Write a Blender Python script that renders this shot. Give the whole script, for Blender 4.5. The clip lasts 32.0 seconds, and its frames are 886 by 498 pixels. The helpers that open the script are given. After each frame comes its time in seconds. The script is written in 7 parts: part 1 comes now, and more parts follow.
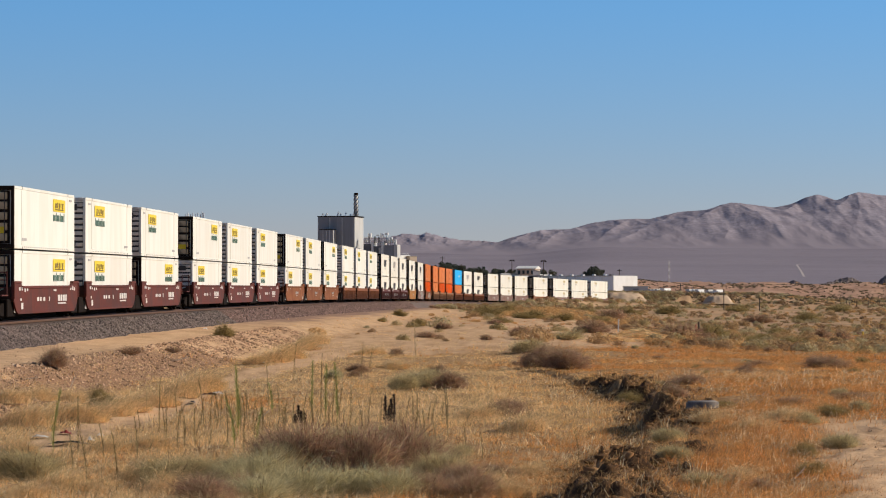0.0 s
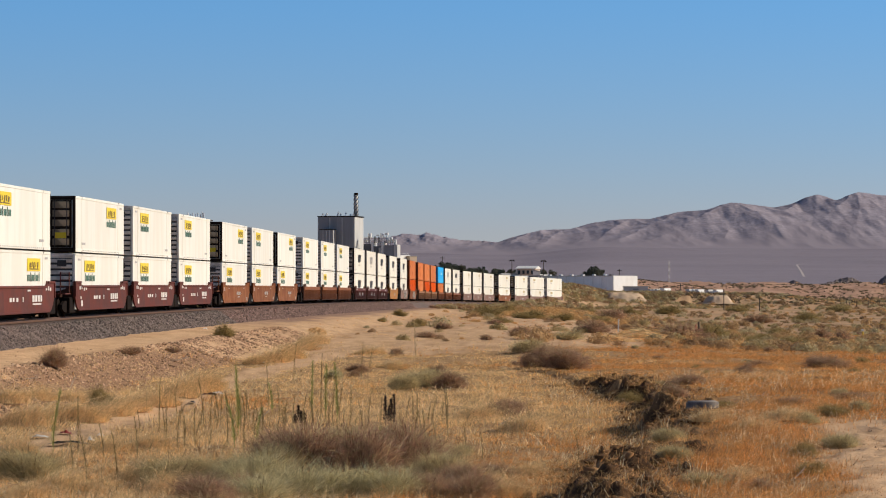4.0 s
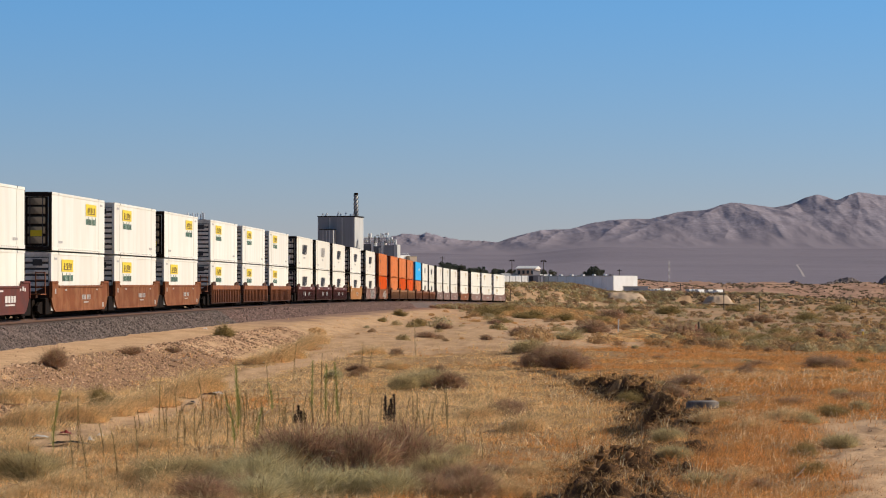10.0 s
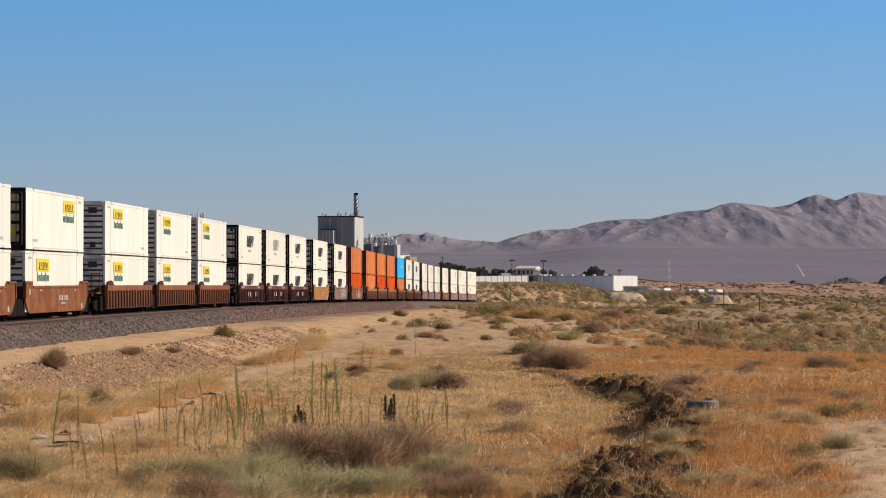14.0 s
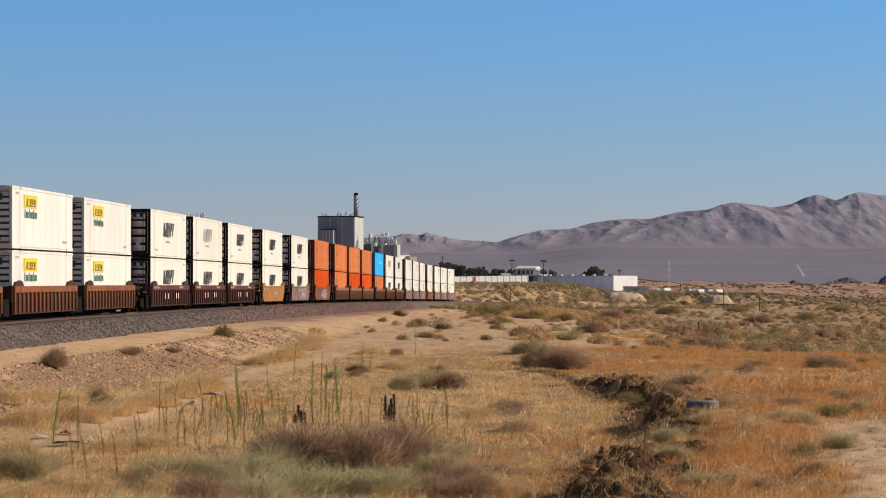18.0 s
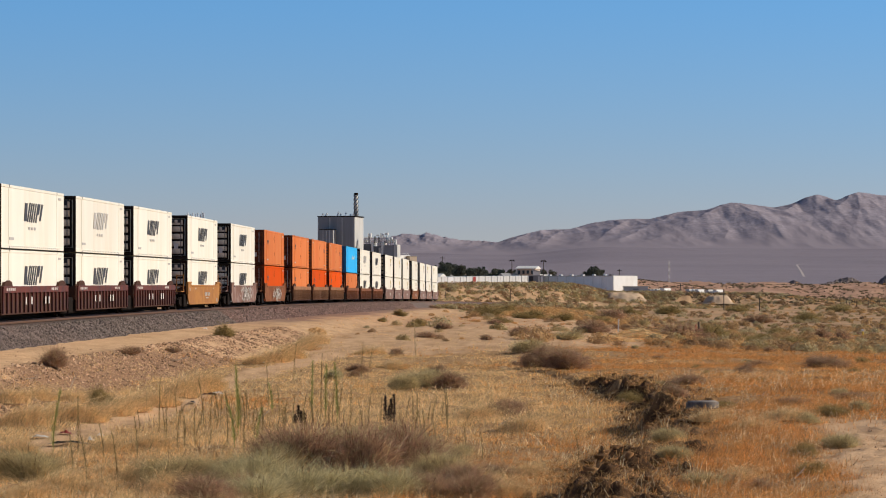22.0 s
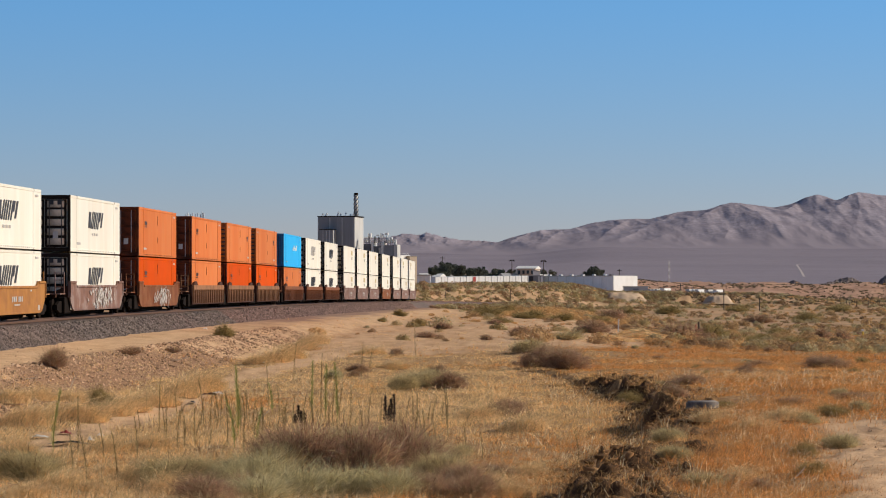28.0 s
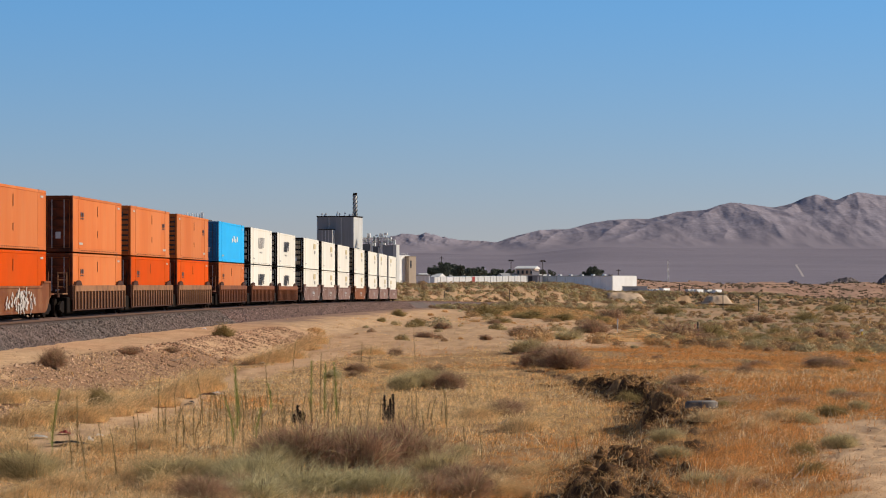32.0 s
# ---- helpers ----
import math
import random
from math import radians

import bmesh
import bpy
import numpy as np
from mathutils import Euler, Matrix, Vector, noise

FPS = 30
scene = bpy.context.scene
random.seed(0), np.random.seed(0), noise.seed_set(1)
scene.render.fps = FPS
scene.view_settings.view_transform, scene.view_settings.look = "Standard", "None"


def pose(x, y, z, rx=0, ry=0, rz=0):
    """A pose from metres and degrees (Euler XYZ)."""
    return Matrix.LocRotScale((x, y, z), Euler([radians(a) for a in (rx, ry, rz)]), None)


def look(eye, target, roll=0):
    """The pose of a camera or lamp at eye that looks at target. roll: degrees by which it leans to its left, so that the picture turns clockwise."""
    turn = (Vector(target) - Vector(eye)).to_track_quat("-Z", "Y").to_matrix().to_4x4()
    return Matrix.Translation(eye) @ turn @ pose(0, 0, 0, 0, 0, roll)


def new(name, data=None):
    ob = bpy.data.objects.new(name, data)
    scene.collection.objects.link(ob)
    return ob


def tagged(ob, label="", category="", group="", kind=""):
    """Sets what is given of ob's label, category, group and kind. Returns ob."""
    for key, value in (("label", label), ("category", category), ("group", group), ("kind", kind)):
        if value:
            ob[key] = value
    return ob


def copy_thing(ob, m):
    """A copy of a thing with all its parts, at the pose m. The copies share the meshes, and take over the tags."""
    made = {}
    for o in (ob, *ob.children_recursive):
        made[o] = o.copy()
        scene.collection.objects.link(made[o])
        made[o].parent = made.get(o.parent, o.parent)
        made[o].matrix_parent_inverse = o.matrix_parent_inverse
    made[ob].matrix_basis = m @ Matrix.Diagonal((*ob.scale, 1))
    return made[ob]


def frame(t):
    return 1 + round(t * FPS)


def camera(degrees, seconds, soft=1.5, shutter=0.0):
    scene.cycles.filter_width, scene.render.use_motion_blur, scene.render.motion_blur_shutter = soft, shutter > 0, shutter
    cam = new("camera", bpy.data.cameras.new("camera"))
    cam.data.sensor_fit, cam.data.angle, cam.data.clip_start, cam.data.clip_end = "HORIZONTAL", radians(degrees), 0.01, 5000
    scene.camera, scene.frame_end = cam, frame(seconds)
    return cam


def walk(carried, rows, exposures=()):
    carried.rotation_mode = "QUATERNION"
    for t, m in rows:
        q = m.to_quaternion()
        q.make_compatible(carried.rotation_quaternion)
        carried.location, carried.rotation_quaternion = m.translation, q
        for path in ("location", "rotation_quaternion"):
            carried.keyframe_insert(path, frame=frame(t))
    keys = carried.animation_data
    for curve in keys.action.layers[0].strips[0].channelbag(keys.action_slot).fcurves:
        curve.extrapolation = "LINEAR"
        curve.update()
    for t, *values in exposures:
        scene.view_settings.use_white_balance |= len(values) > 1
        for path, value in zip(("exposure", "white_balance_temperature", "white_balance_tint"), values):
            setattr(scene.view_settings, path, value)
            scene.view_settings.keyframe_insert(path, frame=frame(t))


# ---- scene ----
# ---- camera: on a low bank beside the line, long lens, standing still ----
cam = camera(16.90, 32.0, soft=1.05)
EYE = Vector((0.0, 0.0, 4.0))
TILT = 0.771
walk(cam, [(0, pose(*EYE, 90 + TILT, 0, 0)), (31.0, pose(*EYE, 90 + TILT, 0, 0)),
           (31.4, pose(*EYE, 90 + TILT, 0, -0.017)), (32, pose(*EYE, 90 + TILT, 0, -0.017))],
     exposures=[(0, 0.0), (32, 0.0)])

# ---- light: low morning sun from the right and a little ahead ----
SUN_AZ, SUN_EL = 79.0, 29.0     # degrees clockwise from ahead, degrees up
world = bpy.data.worlds.new("sky")
scene.world = world
world.use_nodes = True
wn = world.node_tree.nodes
sky = wn.new("ShaderNodeTexSky")
sky.sky_type = "NISHITA"
sky.sun_disc = False
sky.sun_elevation, sky.sun_rotation = radians(SUN_EL), radians(SUN_AZ)
sky.altitude, sky.air_density, sky.dust_density, sky.ozone_density = 850, 0.8, 0.22, 3.2
# haze greys the sky at the skyline; higher up it is a clear deep blue
tc = wn.new("ShaderNodeTexCoord")
sep = wn.new("ShaderNodeSeparateXYZ")
veil = wn.new("ShaderNodeValToRGB")
veil.color_ramp.elements[0].position, veil.color_ramp.elements[0].color = 0.02, (0.59, 0.54, 0.628, 1)
veil.color_ramp.elements[1].position, veil.color_ramp.elements[1].color = 0.50, (0.72, 0.66, 0.60, 1)
mid = veil.color_ramp.elements.new(0.095)
mid.color = (0.45, 0.69, 0.885, 1)
tint = wn.new("ShaderNodeMixRGB")
tint.blend_type = "MULTIPLY"
tint.inputs[0].default_value = 1.0
wl = world.node_tree.links
wl.new(tc.outputs["Generated"], sep.inputs[0])
wl.new(sep.outputs["Z"], veil.inputs["Fac"])
wl.new(sky.outputs[0], tint.inputs[1])
wl.new(veil.outputs[0], tint.inputs[2])
wl.new(tint.outputs[0], wn["Background"].inputs["Color"])
wn["Background"].inputs["Strength"].default_value = 0.127
sun_data = bpy.data.lights.new("sun", "SUN")
sun_data.energy, sun_data.angle, sun_data.color = 4.6, radians(0.53), (1.0, 0.885, 0.725)
sun = new("sun", sun_data)
to_sun = Vector((math.sin(radians(SUN_AZ)) * math.cos(radians(SUN_EL)),
                 math.cos(radians(SUN_AZ)) * math.cos(radians(SUN_EL)), math.sin(radians(SUN_EL))))
sun.matrix_world = look(to_sun * 300, (0, 0, 0))


# ---- materials ----
def mat(name, colour, rough=0.8, metal=0.0, var=0.15, scale=3.0, bump=0.0, bump_scale=20.0,
        second=None, amount=0.5, second_scale=0.6, obvar=0.0, island=0.0, stretch=(1, 1, 1), spec=0.5, sharp=(0.45, 0.6), leaf=0.0):
    """A surface with fine grain, broad patches of a second colour, and a difference from piece to piece."""
    m = bpy.data.materials.new(name)
    m.use_nodes = True
    nt = m.node_tree
    n, ln = nt.nodes, nt.links
    b = n["Principled BSDF"]
    b.inputs["Roughness"].default_value, b.inputs["Metallic"].default_value = rough, metal
    b.inputs["Specular IOR Level"].default_value = spec
    tc = n.new("ShaderNodeTexCoord")
    mp = n.new("ShaderNodeMapping")
    mp.inputs["Scale"].default_value = stretch
    ln.new(tc.outputs["Object"], mp.inputs["Vector"])
    n1 = n.new("ShaderNodeTexNoise")
    n1.inputs["Scale"].default_value, n1.inputs["Detail"].default_value = scale, 6
    ln.new(mp.outputs[0], n1.inputs["Vector"])
    mr = n.new("ShaderNodeMapRange")
    mr.inputs["From Min"].default_value, mr.inputs["From Max"].default_value = 0.25, 0.75
    mr.inputs["To Min"].default_value, mr.inputs["To Max"].default_value = 1 - var, 1 + var
    ln.new(n1.outputs["Fac"], mr.inputs["Value"])
    hsv = n.new("ShaderNodeHueSaturation")
    hsv.inputs["Color"].default_value = (*colour, 1)
    value = mr.outputs[0]
    if obvar or island:
        src = n.new("ShaderNodeObjectInfo").outputs["Random"] if obvar else n.new("ShaderNodeNewGeometry").outputs["Random Per Island"]
        w = obvar or island
        m2 = n.new("ShaderNodeMapRange")
        m2.inputs["To Min"].default_value, m2.inputs["To Max"].default_value = 1 - w, 1 + w
        ln.new(src, m2.inputs["Value"])
        mu = n.new("ShaderNodeMath")
        mu.operation = "MULTIPLY"
        ln.new(value, mu.inputs[0])
        ln.new(m2.outputs[0], mu.inputs[1])
        value = mu.outputs[0]
    if second:
        n2 = n.new("ShaderNodeTexNoise")
        n2.inputs["Scale"].default_value, n2.inputs["Detail"].default_value = second_scale, 5
        ln.new(mp.outputs[0], n2.inputs["Vector"])
        r2 = n.new("ShaderNodeMapRange")
        r2.inputs["From Min"].default_value, r2.inputs["From Max"].default_value = sharp
        r2.inputs["To Max"].default_value = amount
        ln.new(n2.outputs["Fac"], r2.inputs["Value"])
        mx = n.new("ShaderNodeMixRGB")
        mx.inputs[1].default_value, mx.inputs[2].default_value = (*colour, 1), (*second, 1)
        ln.new(r2.outputs[0], mx.inputs[0])
        ln.new(mx.outputs[0], hsv.inputs["Color"])
    ln.new(value, hsv.inputs["Value"])
    ln.new(hsv.outputs[0], b.inputs["Base Color"])
    if leaf:        # light that comes through thin leaves and blades
        tr = n.new("ShaderNodeBsdfTranslucent")
        ln.new(hsv.outputs[0], tr.inputs["Color"])
        ms = n.new("ShaderNodeMixShader")
        ms.inputs[0].default_value = leaf
        ln.new(b.outputs[0], ms.inputs[1])
        ln.new(tr.outputs[0], ms.inputs[2])
        ln.new(ms.outputs[0], n["Material Output"].inputs["Surface"])
    if bump:
        nb = n.new("ShaderNodeTexNoise")
        nb.inputs["Scale"].default_value, nb.inputs["Detail"].default_value = bump_scale, 4
        ln.new(tc.outputs["Object"], nb.inputs["Vector"])
        bp = n.new("ShaderNodeBump")
        bp.inputs["Strength"].default_value, bp.inputs["Distance"].default_value = min(bump * 8, 1), bump
        ln.new(nb.outputs["Fac"], bp.inputs["Height"])
        ln.new(bp.outputs[0], b.inputs["Normal"])
    return m


M_WHITE = mat("white_paint", (0.82, 0.805, 0.72), 0.45, var=0.03, scale=1.2, second=(0.68, 0.62, 0.51), amount=0.38, second_scale=0.7, stretch=(1, 1, 0.22), obvar=0.05)
# warmed and lifted in colour against the bluish shade on the noses
M_WHITE_END = mat("warmed_white_end_paint", (0.88, 0.80, 0.67), 0.5, var=0.08, scale=2, second=(0.36, 0.33, 0.3), amount=0.6, second_scale=1.5)
M_SWIFT = mat("ivory_paint", (0.815, 0.785, 0.68), 0.45, var=0.04, scale=1.2, second=(0.69, 0.60, 0.46), amount=0.35, second_scale=0.5, stretch=(1, 1, 0.25), obvar=0.05)
M_ORANGE = mat("faded_orange_paint", (0.54, 0.140, 0.028), 0.6, spec=0.15, var=0.05, scale=1.0, second=(0.57, 0.185, 0.055), amount=0.7, second_scale=0.4, stretch=(1, 1, 0.3), obvar=0.10)
M_ORANGE_NEW = mat("fresh_orange_paint", (0.60, 0.072, 0.001), 0.7, spec=0.05, var=0.05, scale=1.0, second=(0.48, 0.078, 0.007), amount=0.5, second_scale=0.4, obvar=0.08)
M_BLUE = mat("sky_blue_paint", (0.008, 0.42, 0.86), 0.5, spec=0.2, var=0.04, scale=1.0, second=(0.012, 0.37, 0.78), amount=0.6, second_scale=0.5)
# the blue paint again, darkened for the shade on the door end
M_BLUE_SHADED = mat("shaded_blue_end_paint", (0.015, 0.14, 0.30), 0.6, var=0.08)
# dark frame, taken near black for shade at the ends, browned for bounce
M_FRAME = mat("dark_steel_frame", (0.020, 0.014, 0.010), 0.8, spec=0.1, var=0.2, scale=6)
M_DOOR = mat("grimy_door_steel", (0.58, 0.46, 0.28), 0.7, spec=0.15, var=0.25, scale=3, second=(0.10, 0.08, 0.06), amount=0.8, second_scale=1.3)
# orange darkened in colour because the door ends stand in shade
M_ORANGE_SHADED = mat("shaded_orange_door_steel", (0.17, 0.040, 0.014), 0.7, spec=0.15, var=0.3, scale=3, second=(0.05, 0.016, 0.008), amount=0.8, second_scale=1.3)
# its warm cast is light bounced between loads, put into the colour
M_DOOR_IVORY = mat("warmed_grimy_white_door", (0.82, 0.70, 0.54), 0.7, spec=0.15, var=0.35, scale=4, second=(0.16, 0.11, 0.07), amount=0.6, second_scale=1.3)
M_YELLOW = mat("yellow_decal", (0.75, 0.57, 0.015), 0.5, var=0.08, scale=2.5)
M_FADED = mat("faded_yellow_decal", (0.52, 0.42, 0.22), 0.6, var=0.15, scale=2.5)
M_BROWN_INK = mat("brown_lettering", (0.16, 0.10, 0.02), 0.6, var=0.2)
M_GREEN_INK = mat("dark_green_lettering", (0.09, 0.19, 0.14), 0.5, var=0.2)
M_INK = mat("black_lettering", (0.03, 0.03, 0.035), 0.5, var=0.2)
M_PALE_INK = mat("pale_lettering", (0.62, 0.58, 0.54), 0.6, var=0.2)
M_GREY_INK = mat("grey_lettering", (0.42, 0.40, 0.38), 0.6, var=0.15)
M_CASTING = mat("grey_steel_casting", (0.05, 0.045, 0.04), 0.55, var=0.2)
M_PIPE_ROD = mat("galvanised_lock_rod", (0.55, 0.46, 0.42), 0.5, var=0.15)
M_WELL_RED = mat("dark_red_car_paint", (0.118, 0.031, 0.022), 0.65, spec=0.15, var=0.12, scale=2, second=(0.085, 0.032, 0.026), amount=0.8, second_scale=0.9, obvar=0.12)
M_WELL_RUST = mat("rusty_orange_car_paint", (0.175, 0.055, 0.018), 0.7, spec=0.15, var=0.2, scale=2, second=(0.27, 0.125, 0.058), amount=0.5, second_scale=1.1, obvar=0.12)
M_WELL_BROWN = mat("brown_car_paint", (0.23, 0.078, 0.028), 0.7, spec=0.2, var=0.15, scale=2, second=(0.12, 0.045, 0.025), amount=0.7, second_scale=0.9, obvar=0.1)
M_WELL_TAN = mat("tan_brown_car_paint", (0.29, 0.140, 0.065), 0.7, spec=0.2, var=0.2, scale=3, second=(0.15, 0.07, 0.035), amount=0.7, second_scale=0.9, obvar=0.1)
M_WELL_MAROON = mat("maroon_car_paint", (0.115, 0.030, 0.022), 0.65, spec=0.2, var=0.12, scale=2, second=(0.06, 0.025, 0.025), amount=0.8, second_scale=0.9, obvar=0.1)
M_WELL_OCHRE = mat("ochre_car_paint", (0.37, 0.165, 0.042), 0.7, spec=0.2, var=0.15, scale=2, second=(0.26, 0.105, 0.035), amount=0.6, second_scale=0.7)
M_WELL_GREY = mat("mauve_brown_weathered_car_paint", (0.18, 0.095, 0.07), 0.7, spec=0.2, var=0.2, scale=2, second=(0.30, 0.23, 0.205), amount=0.6, second_scale=1.1, sharp=(0.5, 0.6), obvar=0.12)
# darkened for shade between ribs and at car ends; also dark guides, slots
M_WELL_DARK = mat("dark_shaded_steel", (0.060, 0.024, 0.014), 0.8, spec=0.2, var=0.25, scale=2)
M_GRAFFITI = mat("pale_spray_paint", (0.50, 0.46, 0.42), 0.6, var=0.25, scale=3)
# oily steel, taken blacker in colour for the shade under the cars
M_TRUCK = mat("blackened_oily_steel", (0.012, 0.008, 0.006), 0.85, spec=0.08, var=0.3, scale=8)
# worn wheels, their colour also blackened for shade around the trucks
M_WHEEL = mat("worn_shaded_wheel_steel", (0.016, 0.010, 0.007), 0.9, 0.0, spec=0.08, var=0.25, scale=8)
M_RAIL = mat("rusty_rail_steel", (0.105, 0.048, 0.025), 0.7, 0.0, var=0.2, scale=4)


# ---- small building blocks ----
def bm_box(bm, cx, cy, cz, sx, sy, sz, bevel=0.0):
    g = bmesh.ops.create_cube(bm, size=1.0, matrix=Matrix.Translation((cx, cy, cz)) @ Matrix.Diagonal((sx, sy, sz, 1)))
    if bevel:
        edges = list({e for v in g["verts"] for e in v.link_edges})
        bmesh.ops.bevel(bm, geom=edges, offset=bevel, segments=1, affect="EDGES")


def bm_cyl(bm, a, b, r, r2=None, seg=12):
    a, b = Vector(a), Vector(b)
    d = b - a
    bmesh.ops.create_cone(bm, cap_ends=True, segments=seg, radius1=r, radius2=r if r2 is None else r2, depth=d.length,
                          matrix=Matrix.Translation((a + b) / 2) @ d.to_track_quat("Z", "Y").to_matrix().to_4x4())


def bm_prism(bm, outline, axis, lo, hi):
    """A closed outline in two axes, drawn out along the third (0: x, 1: y, 2: z) from lo to hi."""
    def at(p, w):
        q = list(p)
        q.insert(axis, w)
        return q
    a = [bm.verts.new(at(p, lo)) for p in outline]
    b = [bm.verts.new(at(p, hi)) for p in outline]
    bm.faces.new(a)
    bm.faces.new(b[::-1])
    for i in range(len(a)):
        j = (i + 1) % len(a)
        bm.faces.new((a[i], b[i], b[j], a[j]))
    bmesh.ops.recalc_face_normals(bm, faces=bm.faces)


def mesh_of(name, bm, material, smooth=False):
    bmesh.ops.recalc_face_normals(bm, faces=bm.faces)
    me = bpy.data.meshes.new(name)
    bm.to_mesh(me)
    bm.free()
    me.materials.append(material)
    if smooth:
        me.shade_smooth()
    return me


def part(name, bm, material, parent, label="", smooth=False):
    ob = new(name, mesh_of(name, bm, material, smooth))
    ob.parent = parent
    if label:
        tagged(ob, label)
    return ob


def bar(name, material, parent, *box, bevel=0.0, label=""):
    bm = bmesh.new()
    bm_box(bm, *box, bevel=bevel)
    return part(name, bm, material, parent, label)


def again(ob, parent, m):
    """The same part once more, on the same mesh."""
    o = ob.copy()
    scene.collection.objects.link(o)
    o.parent = parent
    o.matrix_basis = m
    return o


def array_mesh(name, verts, faces, material, smooth=False):
    """A mesh from arrays: verts (n, 3), faces (m, k) with one k for all."""
    me = bpy.data.meshes.new(name)
    verts = np.ascontiguousarray(verts, dtype=np.float32)
    faces = np.ascontiguousarray(faces, dtype=np.int32)
    me.vertices.add(len(verts))
    me.vertices.foreach_set("co", verts.ravel())
    k = faces.shape[1]
    me.loops.add(faces.size)
    me.loops.foreach_set("vertex_index", faces.ravel())
    me.polygons.add(len(faces))
    me.polygons.foreach_set("loop_start", np.arange(0, faces.size, k, dtype=np.int32))
    me.polygons.foreach_set("loop_total", np.full(len(faces), k, dtype=np.int32))
    me.polygons.foreach_set("use_smooth", np.full(len(faces), smooth))
    me.update(calc_edges=True)
    me.validate()
    me.materials.append(material)
    return me


# ---- the line: straight, then a right-hand bend of about 750 m radius ----
TS = np.arange(-430.0, 1001.0)
_k = np.clip((TS - 342.66) / 187.25, 0, 1) * 1.32935e-3
TA = 0.04581 + np.concatenate([[0], np.cumsum((_k[1:] + _k[:-1]) / 2)])
_am = (TA[1:] + TA[:-1]) / 2
TX = np.concatenate([[0], np.cumsum(np.sin(_am))])
TY = np.concatenate([[0], np.cumsum(np.cos(_am))])
TX += -19.492 - TX[430] - 1.3 * np.cos(TA)      # the middle of the line lies 1.3 m beyond the near side of the load
TY += 133.216 - TY[430] + 1.3 * np.sin(TA)
_q = np.clip(TS, -20, 720) / 100
TZ = np.polyval([-3.4392e-3, 4.11623e-2, -0.239318, 0.348185, 2.556022], _q)    # top of rail


def rail_pose(s):
    """The pose on the line at s metres: local x runs along the line away from the camera, y to the left."""
    x, y, z, a = (float(np.interp(s, TS, t)) for t in (TX, TY, TZ, TA))
    dz = float(np.interp(s + 5, TS, TZ) - np.interp(s - 5, TS, TZ)) / 10
    return Matrix.Translation((x, y, z)) @ Matrix.Rotation(math.pi / 2 - a, 4, "Z") @ Matrix.Rotation(-math.atan(dz), 4, "Y")


# ---- the lie of the land ----
def smooth(x, a, b):
    t = np.clip((x - a) / (b - a), 0, 1)
    return t * t * (3 - 2 * t)


_rng = np.random.default_rng(5)
_lat = _rng.random((256, 256))


def vnoise(x, y):
    """Smooth noise from 0 to 1, one lump to a unit."""
    xi, yi = np.floor(x).astype(int), np.floor(y).astype(int)
    fx, fy = x - xi, y - yi
    fx, fy = fx * fx * (3 - 2 * fx), fy * fy * (3 - 2 * fy)
    g = lambda i, j: _lat[(xi + i) % 256, (yi + j) % 256]
    return (g(0, 0) * (1 - fx) + g(1, 0) * fx) * (1 - fy) + (g(0, 1) * (1 - fx) + g(1, 1) * fx) * fy


def fbm(x, y, octaves=4):
    v, w, n = 0.0, 0.5, 0.0
    for i in range(octaves):
        v, n = v + w * vnoise(x * 2 ** i + 17.3 * i, y * 2 ** i + 5.1 * i), n + w
        w *= 0.5
    return v / n


def line_at(y):
    """Beside the line at the depth y: its x, its heading and its rail's height."""
    return np.interp(y, TY, TX), np.interp(y, TY, TA), np.interp(y, TY, TZ)


def off_line(x, y):
    tx, ta, _ = line_at(y)
    return (x - tx) * np.cos(ta)


def bank_x(y):
    return np.interp(y, [20, 44, 52, 57, 62, 70, 80, 88, 95, 105, 115, 130, 150], [0.9, 1.9, 2.4, 3.0, 3.9, 5.1, 6.1, 6.6, 6.8, 6.5, 5.7, 4.7, 4.0])


